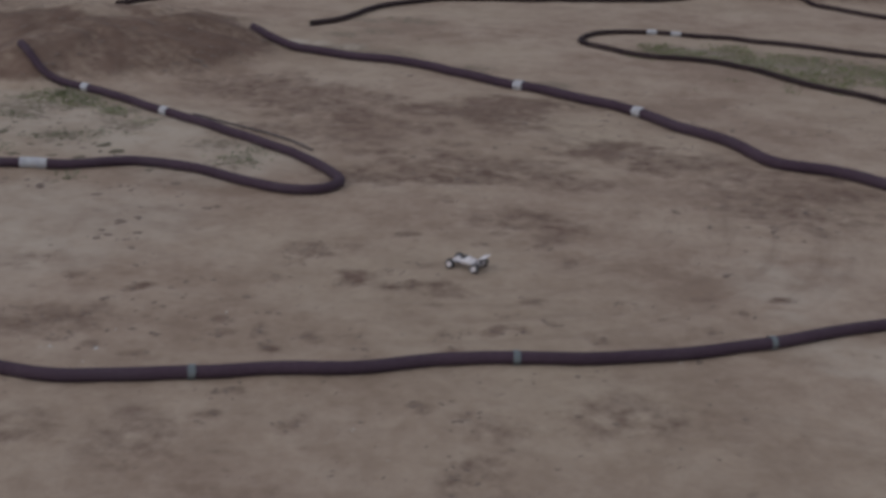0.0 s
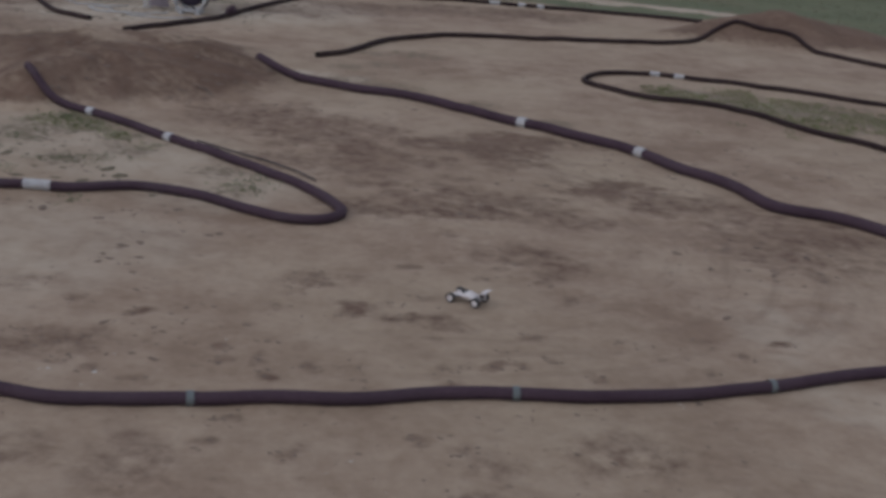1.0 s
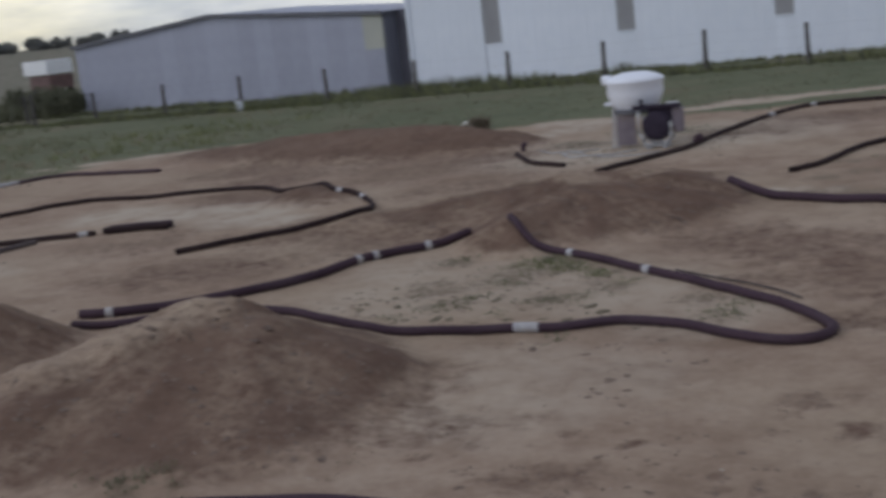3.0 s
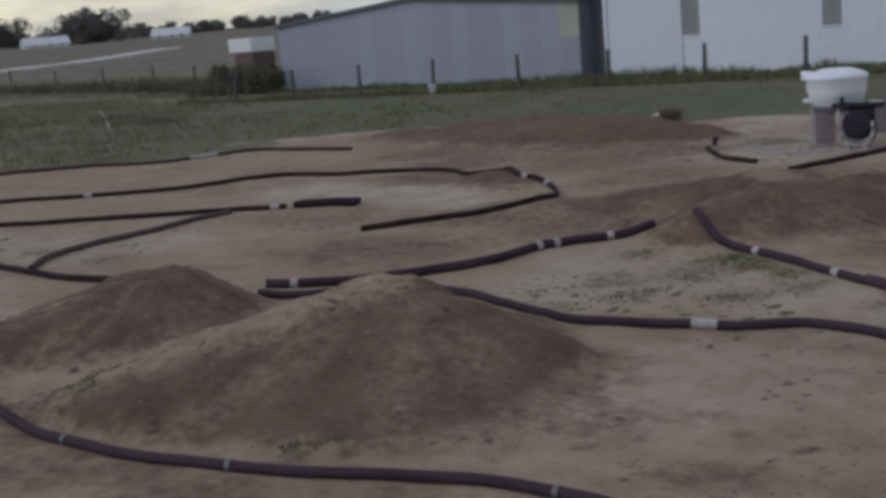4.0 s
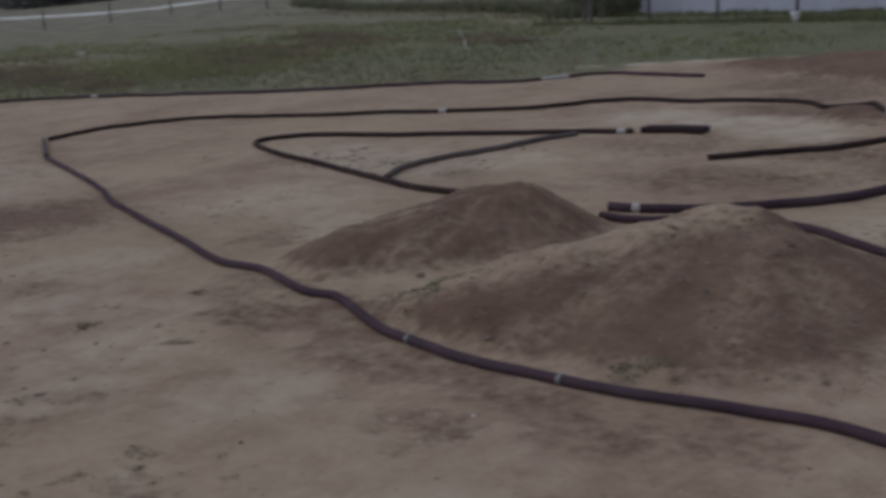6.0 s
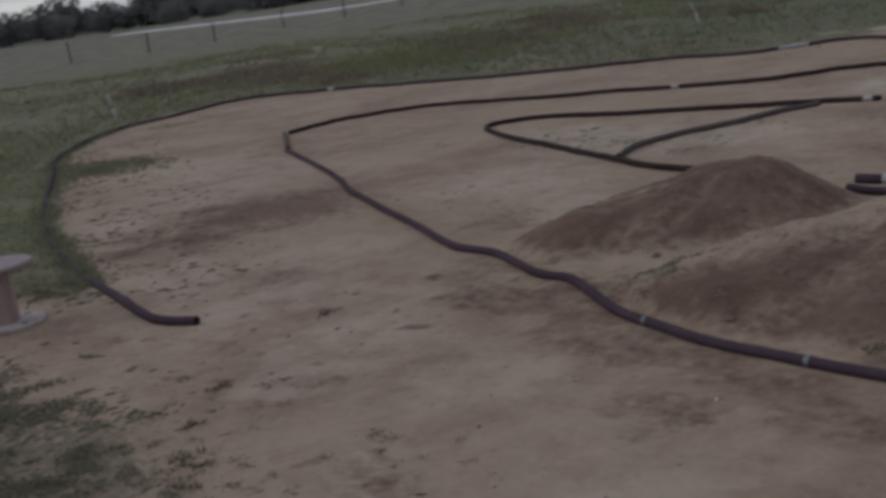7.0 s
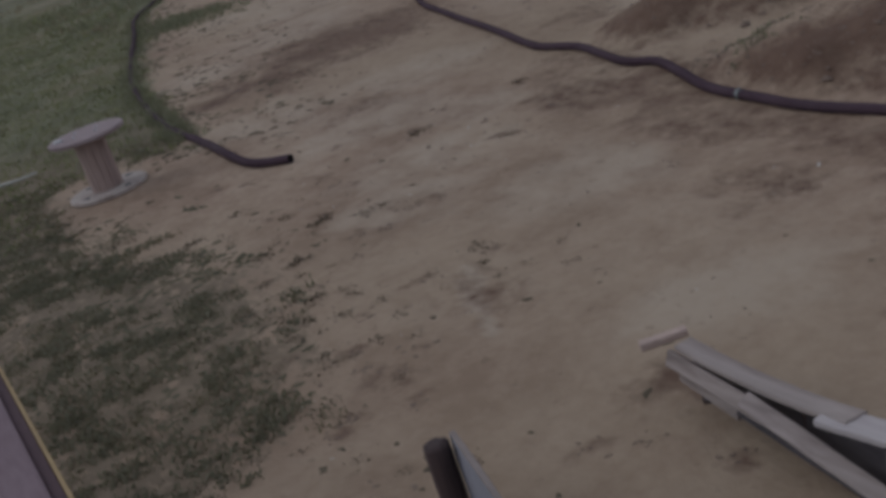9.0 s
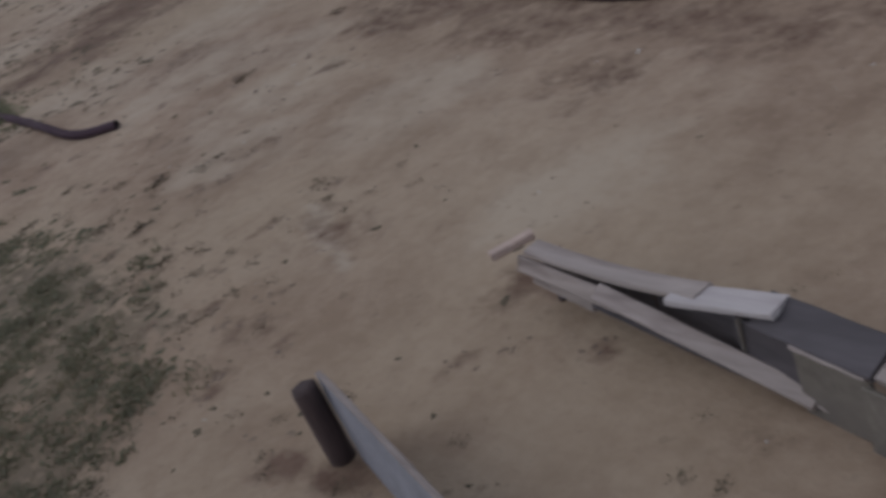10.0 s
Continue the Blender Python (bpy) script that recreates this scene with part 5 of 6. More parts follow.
def white_barn():
    x0, y0, x1, wall_h = -19.35, 44.8, 24.0, 5.2
    ob = empty("white_barn", Matrix.Translation((x0, y0, 0)), "long white metal-clad barn with tall dusty skylight sheets", "barn")
    spans = [(-16.32, -15.62), (-11.08, -10.42), (-5.42, -4.78), (0.25, 0.92), (5.6, 6.25), (11.0, 11.65)]
    w, n = 1.02, int((x1 - x0) / 1.02)
    for k in range(n):
        a, b = k * w, (k + 1) * w
        cut = [s for s in spans if s[0] - x0 < b and s[1] - x0 > a]
        pieces = [(a, b, -0.3, wall_h)]
        if cut:
            p, q = max(cut[0][0] - x0, a), min(cut[0][1] - x0, b)
            pieces = [(a, p, -0.3, wall_h), (q, b, -0.3, wall_h), (p, q, -0.3, 1.5), (p, q, 3.6, wall_h)]
        for u, v, lo, hi in pieces:
            if v - u > 0.03:
                s = part("wall_sheet", ribbed_sheet(v - u - 0.004, lo, lambda x, hi=hi: hi, 0.34, 0.006), WHITEMETAL, ob)
                s.location = (u, 0, 0)
    for a, b in spans:
        win = part("skylight_sheet", ribbed_sheet(b - a, 1.5, lambda x: 3.6, 0.17, 0.02), WINDOWGREY, ob, "dusty grey window sheet")
        win.location = (a - x0, 0.03, 0)
        part("sill", box(b - a, 0.05, 0.04, 0.004, Matrix.Translation(((b - a) / 2, -0.05, 1.48))), WHITEMETAL, win)
    part("corner_trim", box(0.14, 0.12, 5.5, 0.01, Matrix.Translation((-0.06, -0.01, 2.45))), WHITEMETAL, ob, "pale corner trim")
    # the end wall's shade is put into its colour: dark metal on a white barn
    part("end_wall", box(0.08, 14, 5.5, 0, Matrix.Translation((0.0, 7.1, 2.45))), DARKMETAL, ob, "end wall with its shade in the dark colour")
    bm = bmesh.new()
    L = x1 - x0
    vs = [bm.verts.new(v) for v in ((-0.3, -0.3, 5.15), (L, -0.3, 5.15), (L, 7, 7.0), (-0.3, 7, 7.0), (L, 14.3, 5.15), (-0.3, 14.3, 5.15))]
    vt = [bm.verts.new(v.co + Vector((0, 0, 0.08))) for v in vs]
    for f in ((0, 1, 2, 3), (3, 2, 4, 5)):
        bm.faces.new([vt[i] for i in f])
        bm.faces.new([vs[i] for i in f][::-1])
    for a, b in ((0, 1), (1, 2), (2, 4), (4, 5), (5, 3), (3, 0)):
        bm.faces.new((vs[a], vs[b], vt[b], vt[a]))
    part("roof", bm, GREYMETAL, ob, "grey roof sheeting")
    # sheet added across the gap between the barns, with the gap's shade as its colour
    link = part("gap_fill", ribbed_sheet(1.5, -0.3, lambda x: 3.2, 0.25, 0.03), GAPSHADE, ob, "dark sheet filling the shaded gap between the barns")
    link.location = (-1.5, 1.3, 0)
    return ob


white_barn()


# ---- fences ----
def fence(posts, label, tall=1.33):
    first = posts[0]
    ob = empty("wire_fence", Matrix.Translation((first[0], first[1], height(*first))), label, "fence")
    o = ob.location
    tops = []
    for x, y in posts:
        z = height(x, y)
        lean = Vector((random.uniform(-0.05, 0.05), random.uniform(-0.05, 0.05), 0))
        base, tip = Vector((x, y, z - 0.2)) - o, Vector((x, y, z + tall * random.uniform(0.95, 1.05))) - o + lean
        bm = rod(base, tip, 0.085, 0.07, 8)
        bmesh.ops.bevel(bm, geom=[e for e in bm.edges if all((v.co - tip).length < 0.12 for v in e.verts)], offset=0.015, segments=1, affect="EDGES")
        part("fence_post", bm, POSTWOOD, ob)
        tops.append(tip)
    for up in (0.12, 0.45, 0.8):
        line = np.array([list(p - Vector((0, 0, up))) for p in tops])
        part("fence_wire", tube_mesh("fence_wire", line, np.full(len(line), 0.0011), WIRE, 4, False), WIRE, ob)
    return ob


fence([(x, 42.5 - 0.044 * (x + 40)) for x in (-36.4, -33.0, -29.42, -25.72, -21.75, -18.0, -14.3, -10.78, -7.3, -4.0, -0.7, 2.2, 5.6, 9.0, 12.5, 16.0)], "weathered wooden post and wire fence in tall weeds")
fence([(-38.5, 44.4), (-44.0, 50.5), (-52.0, 56.8), (-60.0, 61.5), (-68.0, 64.5), (-77.0, 68.0), (-86.5, 71.5), (-97.0, 75.0), (-106.0, 78.5)], "far wooden post and wire fence across the pasture")
fence([(-97.2, 66.8), (-102.2, 64.8), (-107.2, 62.4), (-106.4, 55.4), (-106.3, 48.8), (-101.4, 39.9), (-102.4, 34.3), (-104.3, 28.1), (-105.7, 22.1), (-105.8, 15.8), (-105.6, 9.2)], "far wooden post and wire fence beside the pasture track", 1.75)


# ---- cart, bucket, heaps by the barns ----
def farm_cart():
    x, y = -46.6, 56.0
    ob = empty("farm_trailer", Matrix.Translation((x, y, height(x, y))) @ Matrix.Rotation(-0.35, 4, "Z"), "white box trailer on a faded red chassis", "trailer")
    part("box_body", box(2.6, 1.6, 0.78, 0.05, Matrix.Translation((0, 0, 2.30))), WHITEPAINT, ob, "white box body")
    part("chassis", box(2.1, 1.5, 0.75, 0.03, Matrix.Translation((0.25, 0, 1.47))), REDPAINT, ob, "faded red chassis")
    for px in (-0.4, 0.9):
        for py in (-0.72, 0.72):
            m = Matrix.Translation((px, py, 0.55)) @ Matrix.Rotation(math.pi / 2, 4, "X")
            wheel = part("wheel", lathe([(0.40, -0.12), (0.55, -0.09), (0.57, 0.0), (0.55, 0.09), (0.40, 0.12)], 18, m), RUBBER, ob)
            part("rim", lathe([(0.30, -0.125), (0.30, 0.125), (0.12, 0.13)], 12, m), REDPAINT, wheel)
    part("axle", rod((-0.4, -0.7, 0.55), (-0.4, 0.7, 0.55), 0.05), CARDARK, ob)
    part("axle", rod((0.9, -0.7, 0.55), (0.9, 0.7, 0.55), 0.05), CARDARK, ob)
    part("support", box(1.6, 0.3, 0.6, 0.01, Matrix.Translation((0.25, 0, 0.82))), REDPAINT, ob)
    return ob


farm_cart()


def bucket(x, y):
    ob = empty("bucket", Matrix.Translation(on_land(x, y)), "white plastic bucket at the foot of a fence post", "bucket")
    part("pail", lathe([(0.12, -0.02), (0.13, 0.0), (0.16, 0.34), (0.17, 0.36), (0.15, 0.36)], 18), TANKWHITE, ob, "", True)
    part("handle", rod((-0.16, 0, 0.33), (0.16, 0.02, 0.38), 0.008), STEEL, ob)
    return ob


bucket(-25.62, 41.6)


def lump(bm, c, r, squash, seed, sub=2):
    v = bmesh.ops.create_icosphere(bm, subdivisions=sub, radius=r, matrix=Matrix.Translation(c))["verts"]
    for p in v:
        d = p.co - Vector(c)
        k = 1 + 0.35 * noise.noise(d.normalized() * 1.7 + Vector((seed, seed * 0.7, 0))) + 0.15 * noise.noise(d.normalized() * 5 + Vector((seed, 0, 0)))
        p.co = Vector(c) + Vector((d.x * k, d.y * k, d.z * k * squash))


def heap(name, x, y, size, count, material, label, category):
    bm = bmesh.new()
    for k in range(count):
        a, d = random.uniform(0, 6.28), size * math.sqrt(random.random())
        px, py, r = x + d * math.cos(a) * 1.3, y + d * math.sin(a), random.uniform(0.35, 0.7) * size * 0.6
        lump(bm, on_land(px, py, r * 0.15), r, 0.6, k * 3.1 + x)
    return tagged(part(name, bm, material, None, soft=False), label, category)


pile = empty("rubble_pile", Matrix.Translation(on_land(-80.0, 11.6)), "pile of grey concrete rubble in the pasture", "rubble")
for k in range(12):
    bm = bmesh.new()
    lump(bm, (random.uniform(-1.1, 1.1), random.uniform(-1.3, 1.3), random.uniform(0.05, 0.4)), random.uniform(0.25, 0.45), 0.7, k * 2.3, 1)
    part("block", bm, SPOOLBASE, pile)
heap("stone", -2.09, 6.68, 0.035, 1, STONE, "small pale stone on packed dirt", "stone")
heap("stone", -2.72, 2.58, 0.03, 1, STONE, "small pale stone beside the plank edging", "stone")
heap("stone", -60.0, 29.5, 0.6, 1, STONE, "pale boulder in the rough grass", "stone")
heap("stone", 1.5, 31.5, 0.12, 1, STONE, "pale stone in the grass by the fence", "stone")
heap("concrete_scrap", -9.9, 27.3, 0.16, 1, CONCRETE, "scrap of pale concrete on the dirt edge", "rubble")


# ---- trees, houses, road, power lines in the distance ----
def leaf_cloud(rng, lobes, count, size):
    """Many small bent leaf clumps scattered over uneven lobes."""
    verts, faces = [], []
    for _ in range(count):
        cx, cy, cz, r = lobes[rng.randrange(len(lobes))]
        d = Vector((rng.gauss(0, 1), rng.gauss(0, 1), rng.gauss(0, 1))).normalized()
        p = Vector((cx, cy, cz)) + d * r * (0.55 + 0.5 * rng.random()) * Vector((1, 1, 0.85)).length / 1.65
        q = Euler((rng.uniform(0, 6.3), rng.uniform(0, 6.3), rng.uniform(0, 6.3))).to_matrix()
        s = size * rng.uniform(0.5, 1.3)
        k = len(verts)
        verts += [tuple(p + q @ Vector(v) * s) for v in ((-1, 0, 0), (0, -0.55, 0.12), (1, 0, 0), (0, 0.55, 0.12))]
        faces += [(k, k + 1, k + 2), (k, k + 2, k + 3)]
    return verts, faces


def tree(seed, tall, wide):
    rng = random.Random(seed)
    ob = empty("tree", Matrix.Translation((0, 0, -50)), "dark leafy tree standing far off across the fields", "tree", "distant trees")
    bm = bmesh.new()
    rod_into(bm, (0, 0, -0.4), (0.1, 0, tall * 0.45), tall * 0.035, tall * 0.02, 8)
    lobes = []
    for k in range(7):
        a = 6.28 * k / 7 + rng.random()
        tip = Vector((math.cos(a) * wide * rng.uniform(0.25, 0.6), math.sin(a) * wide * rng.uniform(0.25, 0.6), tall * rng.uniform(0.35, 0.82)))
        rod_into(bm, (0.05, 0, tall * rng.uniform(0.2, 0.42)), tip, tall * 0.014, tall * 0.005, 6)
        lobes.append((tip.x, tip.y, tip.z, wide * rng.uniform(0.26, 0.42)))
    lobes.append((0, 0, tall * 0.78, wide * 0.35))
    lobes.append((0, 0, tall * 0.5, wide * 0.45))
    for k in range(5):
        a = 6.28 * k / 5 + rng.random()
        lobes.append((math.cos(a) * wide * 0.36, math.sin(a) * wide * 0.36, tall * rng.uniform(0.16, 0.30), wide * rng.uniform(0.22, 0.32)))
    part("trunk", bm, BARK, ob, "bare trunk and limbs")
    v, f = leaf_cloud(rng, lobes, 1700, tall * 0.055)
    part("crown", raw_mesh("crown", v, f, HAZELEAF), HAZELEAF, ob, "uneven green crown greyed for haze")
    return ob


def polar(heading, r):
    return -r * math.sin(radians(heading)), r * math.cos(radians(heading))


KINDS = [tree(1, 8.0, 6.0), tree(2, 6.5, 6.5), tree(3, 10.0, 6.5), tree(4, 5.0, 5.5)]
rng = random.Random(7)
spots = [(50.9, 342, 0, 1.0), (50.1, 345, 1, 1.1), (51.8, 350, 3, 1.1), (46.9, 338, 2, 0.95), (46.2, 342, 1, 1.2), (47.6, 345, 0, 1.0), (48.6, 365, 3, 0.9), (53.0, 370, 1, 0.35), (53.9, 380, 3, 0.35), (54.8, 380, 1, 0.2), (55.8, 380, 3, 0.2)]
spots += [(c + rng.gauss(0, 0.55), rng.uniform(345, 405), rng.randrange(4), rng.uniform(0.2, 0.42)) for c in (36.4, 37.6, 38.9, 40.3, 41.2, 42.0, 42.6, 44.6) for _ in range(6)]
spots += [(h + rng.uniform(-0.2, 0.2), rng.uniform(355, 400), 3 if rng.random() < 0.6 else 1, rng.uniform(0.35, 0.6) * (1.0 if h < 52.5 else 0.42)) for h in np.arange(44.6, 57.0, 0.4)]
spots += [(h + rng.uniform(-0.25, 0.25), rng.uniform(270, 330), rng.randrange(4), rng.uniform(0.6, 1.0) * (0.55 if h < 63 else 1.0)) for h in [*np.arange(60.0, 63.0, 0.28), *np.arange(63.0, 97.0, 0.55)]]
used = set()
for heading, r, kind, size in [(h, r * 0.85, k, q * 0.85) for h, r, k, q in spots]:
    x, y = polar(heading, r)
    m = Matrix.Translation((x, y, height(x, y))) @ Matrix.Rotation(rng.uniform(0, 6.28), 4, "Z")
    if kind in used:
        t = copy_thing(KINDS[kind], m)
        t.scale = (size * rng.uniform(1.0, 1.6), size * rng.uniform(1.0, 1.5), size)
    else:
        used.add(kind)
        KINDS[kind].matrix_basis = m @ Matrix.Scale(size, 4)


def far_house(heading, r, w, h, turn, rise=1.3):
    x, y = polar(heading, r)
    ob = empty("house", Matrix.Translation((x, y, height(x, y))) @ Matrix.Rotation(radians(heading + turn), 4, "Z"), "small white house far off among trees", "house", "distant houses")
    part("wall", box(w, 5.0, h, 0, Matrix.Translation((0, 0, h / 2 - 0.2))), WHITEPAINT, ob)
    bm = bmesh.new()
    vs = [bm.verts.new(v) for v in ((-w / 2 - 0.3, -2.8, h - 0.25), (w / 2 + 0.3, -2.8, h - 0.25), (w / 2 + 0.3, 2.8, h - 0.25), (-w / 2 - 0.3, 2.8, h - 0.25), (-w / 2 - 0.3, 0, h + rise), (w / 2 + 0.3, 0, h + rise))]
    for f in ((0, 1, 5, 4), (2, 3, 4, 5), (0, 4, 3), (1, 2, 5), (3, 2, 1, 0)):
        bm.faces.new([vs[i] for i in f])
    part("roof", bm, PALEROOF, ob, "pale roof")
    for k in (-0.3, 0.05, 0.32):
        win = part("window", box(0.6, 0.06, 0.5, 0, Matrix.Translation((w * k, -2.52, h * 0.5))), WHITEPAINT, ob)
        part("pane", box(0.45, 0.04, 0.36, 0, Matrix.Translation((w * k, -2.56, h * 0.5))), GLASSDARK, win)
    return ob


far_house(48.8, 275, 9.0, 1.0, 12)
far_house(43.3, 268, 7.5, 0.9, -8)
far_house(83.3, 236, 9.0, 1.1, 10)
far_house(79.6, 232, 1.9, 0.9, -15)


def strip(name, pts, width, material, label, category):
    verts, faces = [], []
    for k, (x, y) in enumerate(pts):
        a, b = Vector(pts[max(k - 1, 0)]), Vector(pts[min(k + 1, len(pts) - 1)])
        n = Vector((-(b - a).y, (b - a).x)).normalized() * width / 2
        for s, up in ((-1.15, -0.3), (-1, 0.14), (1, 0.14), (1.15, -0.3)):
            px, py = x + n.x * s, y + n.y * s
            verts.append((px, py, height(px, py) + up))
        if k:
            i = 4 * k
            faces += [(i - 4 + j, i - 3 + j, i + 1 + j, i + j) for j in range(3)]
    me = raw_mesh(name, verts, faces, material)
    return tagged(new(name, me), label, category, "", "structure")


def curve2(points, n):
    p = np.array(points, float)
    s = np.linspace(0, len(p) - 1, n)
    return [(float(np.interp(v, range(len(p)), p[:, 0])), float(np.interp(v, range(len(p)), p[:, 1]))) for v in s]


strip("road", curve2([(-184, 58), (-172, 61.5), (-156, 65.5), (-136, 70.5), (-126.5, 76.5), (-120, 83), (-116, 90.5), (-117, 99), (-117.5, 108), (-123, 122), (-128.5, 135)], 100), 4.4, ROADPALE, "pale gravel road crossing the far pasture", "road")


def power_pylon(heading, r, tall):
    x, y = polar(heading, r)
    ob = empty("power_pylon", Matrix.Translation((x, y, height(x, y))), "thin lattice power pylon on the horizon", "pylon", "distant pylons")
    for sx in (-1, 1):
        for sy in (-1, 1):
            part("leg", rod((sx * tall * 0.07, sy * tall * 0.07, -0.5), (sx * 0.15, sy * 0.15, tall), 0.09, 0.06, 5), STEEL, ob)
    for k in range(7):
        z0, z1 = tall * k / 8, tall * (k + 1) / 8
        w0, w1 = tall * 0.07 * (1 - k / 8) + 0.1, tall * 0.07 * (1 - (k + 1) / 8) + 0.1
        part("brace", rod((-w0, -w0, z0), (w1, -w1, z1), 0.05, sides=4), STEEL, ob)
    for z in (0.72, 0.86, 0.97):
        part("arm", rod((-tall * 0.14, 0, tall * z), (tall * 0.14, 0, tall * z), 0.07, sides=5), STEEL, ob)
    return ob


power_pylon(54.3, 420, 24)
power_pylon(53.2, 460, 26)


# ---- grass, weeds, clods ----
def tufts(name, places, blades, tall, wide, material, label, seed, lean=0.6, spread=0.05):
    """Clumps of narrow bent blades at the given places, as one mass."""
    r = random.Random(seed)
    verts, faces = [], []
    zs = land([p[0] for p in places], [p[1] for p in places]) - 0.01
    for (x, y, k), z in zip(places, zs.tolist()):
        for _ in range(blades):
            a, h, w = r.uniform(0, 6.283), tall * k * r.uniform(0.5, 1.2), wide * r.uniform(0.6, 1.4)
            bx, by = x + r.gauss(0, spread * k), y + r.gauss(0, spread * k)
            dx, dy = math.cos(a), math.sin(a)
            out = h * r.uniform(0.1, lean)
            i = len(verts)
            verts += [(bx - dy * w, by + dx * w, z), (bx + dy * w, by - dx * w, z), (bx + dx * out * 0.4 + dy * w * 0.7, by + dy * out * 0.4 - dx * w * 0.7, z + h * 0.6), (bx + dx * out * 0.4 - dy * w * 0.7, by + dy * out * 0.4 + dx * w * 0.7, z + h * 0.6), (bx + dx * out, by + dy * out, z + h)]
            faces += [(i, i + 1, i + 2, i + 3), (i + 3, i + 2, i + 4)]
    return tagged(new(name, raw_mesh(name, verts, faces, material)), label, "plants", "", "stuff")


def scatter(seed, count, x0, x1, y0, y1, lo, hi, size=(0.6, 1.3), clump=0.55, fade=0.0):
    """Random places where the turf's extent lies between lo and hi, thinned into patches."""
    g = np.random.default_rng(seed)
    x, y = g.uniform(x0, x1, count), g.uniform(y0, y1, count)
    turf = extents(x, y)[0] + 0.6 * value_noise(x * 1.6, y * 1.6, 21) + 0.55 * value_noise(x * 4.5, y * 4.5, 22)
    thin = ease((x - x0) / (2.5 * fade)) * ease((y1 - y) / fade) if fade else 1.0
    ok = (turf > lo) & (turf < hi) & (g.random(count) < clump * thin)
    s = g.uniform(*size, count)
    return [(float(a), float(b), float(c)) for a, b, c in zip(x[ok], y[ok], s[ok])]


def clumped(seed, centres, each, spread):
    """Places gathered round each centre (x, y, size), thinning outwards."""
    g2 = np.random.default_rng(seed)
    return [(float(x + g2.normal(0, spread * k)), float(y + g2.normal(0, spread * k)), float(k * g2.uniform(0.6, 1.2))) for x, y, k in centres for _ in range(max(2, int(each * k)))]


LUSH = [(-9.6, 2.1, 1.1), (-9.2, 2.3, 0.9), (-9.9, 1.9, 1.2), (-8.2, 1.6, 1.0), (-8.2, 1.95, 0.8), (-8.5, 1.3, 1.2), (-6.8, 1.6, 0.9), (-6.3, 1.7, 0.8), (-6.7, 1.3, 0.8), (-11.4, 2.0, 0.9), (-12.1, 1.6, 1.1), (-10.6, 1.6, 1.2), (-9.5, 1.2, 1.2), (-7.4, 1.2, 0.9), (-6.7, 0.9, 0.8), (-8.2, 0.7, 1.1), (-11.1, 1.1, 1.2), (-12.6, 1.0, 1.2), (-13.4, 1.3, 1.2), (-7.6, 0.5, 0.8)]
tufts("grass", clumped(30, [(x + 0.20 * k * math.sin(9 * j + x), y + 0.17 * k * math.cos(7 * j + y), k * (0.45 + 0.35 * math.sin(5 * j + x))) for x, y, k in LUSH for j in range(7)], 24, 0.085), 5, 0.040, 0.011, NEARGRASS, "lush dark green grass in ragged patches", 40, 1.0)
tufts("grass", clumped(31, scatter(31, 3200, -15, -4.5, -1.5, 3.6, 0.52, 9, (0.4, 1.2), 0.75), 11, 0.036), 5, 0.038, 0.011, NEARGRASS, "short rough green grass growing in clumps", 41, 1.0)
tufts("dry_grass", clumped(32, scatter(32, 1500, -15, -4.5, -1.0, 3.6, 0.46, 9, (0.5, 1.2), 0.6), 8, 0.05), 5, 0.045, 0.006, DRYGRASS, "dry yellowed grass among the green", 42, 0.9)
tufts("grass", scatter(39, 60000, -46, -12.5, -1.5, 9.0, 0.62, 9, (0.6, 1.5), 0.33, 2.5), 5, 0.042, 0.011, GREENGRASS, "thick short pasture grass outside the border pipe", 38, 1.1)
EDGE_TUFTS = [(-11.79, 2.87), (-11.13, 2.7), (-11.4, 3.07), (-11.05, 3.29), (-10.93, 4.16), (-10.32, 4.76), (-9.09, 5.03), (-9.25, 5.13), (-9.58, 5.86), (-9.9, 6.14), (-10.52, 6.1), (-10.19, 3.73), (-9.13, 3.19), (-8.34, 3.2), (-8.0, 2.96), (-8.97, 2.58), (-10.12, 2.36), (-7.82, 2.57), (-7.6, 2.45), (-7.89, 2.35), (-8.32, 2.35), (-7.69, 4.09), (-8.91, 3.97), (-8.45, 2.7), (-8.38, 3.91), (-8.5, 3.76)]
NEAR_TUFTS = [(-7.51, 2.22), (-6.92, 2.55), (-7.05, 3.01), (-6.52, 2.26), (-5.77, 1.87), (-6.75, 2.02), (-5.7, 1.77), (-4.19, 2.68), (-3.71, 2.8), (-4.34, 2.45), (-4.2, 2.44), (-4.3, 2.04), (-3.93, 2.1), (-3.88, 2.14), (-2.88, 2.34), (-2.7, 2.35), (-3.14, 2.38), (-3.38, 3.41), (-3.15, 3.41), (-3.06, 3.51), (-3.41, 2.78), (-4.72, 1.55), (-4.85, 1.6), (-3.52, 1.99), (-6.0, 2.2), (-5.95, 2.28), (-4.25, 1.66), (-4.1, 1.6), (-4.6, 1.5), (-2.95, 2.75), (-3.0, 2.62), (-2.68, 2.55)]
tufts("weeds", clumped(33, [(x, y, 0.8 + 0.4 * math.sin(37 * x)) for x, y in EDGE_TUFTS], 24, 0.040), 5, 0.020, 0.010, TRODDEN, "flattened dark weed tufts along the edge of the turf", 61, 1.8, 0.025)
tufts("weeds", clumped(34, [(x, y, 0.50 + 0.25 * math.sin(41 * x)) for x, y in NEAR_TUFTS], 40, 0.032), 5, 0.020, 0.008, TRODDEN, "small dark weed tufts about the plank edging", 62, 1.8, 0.022)
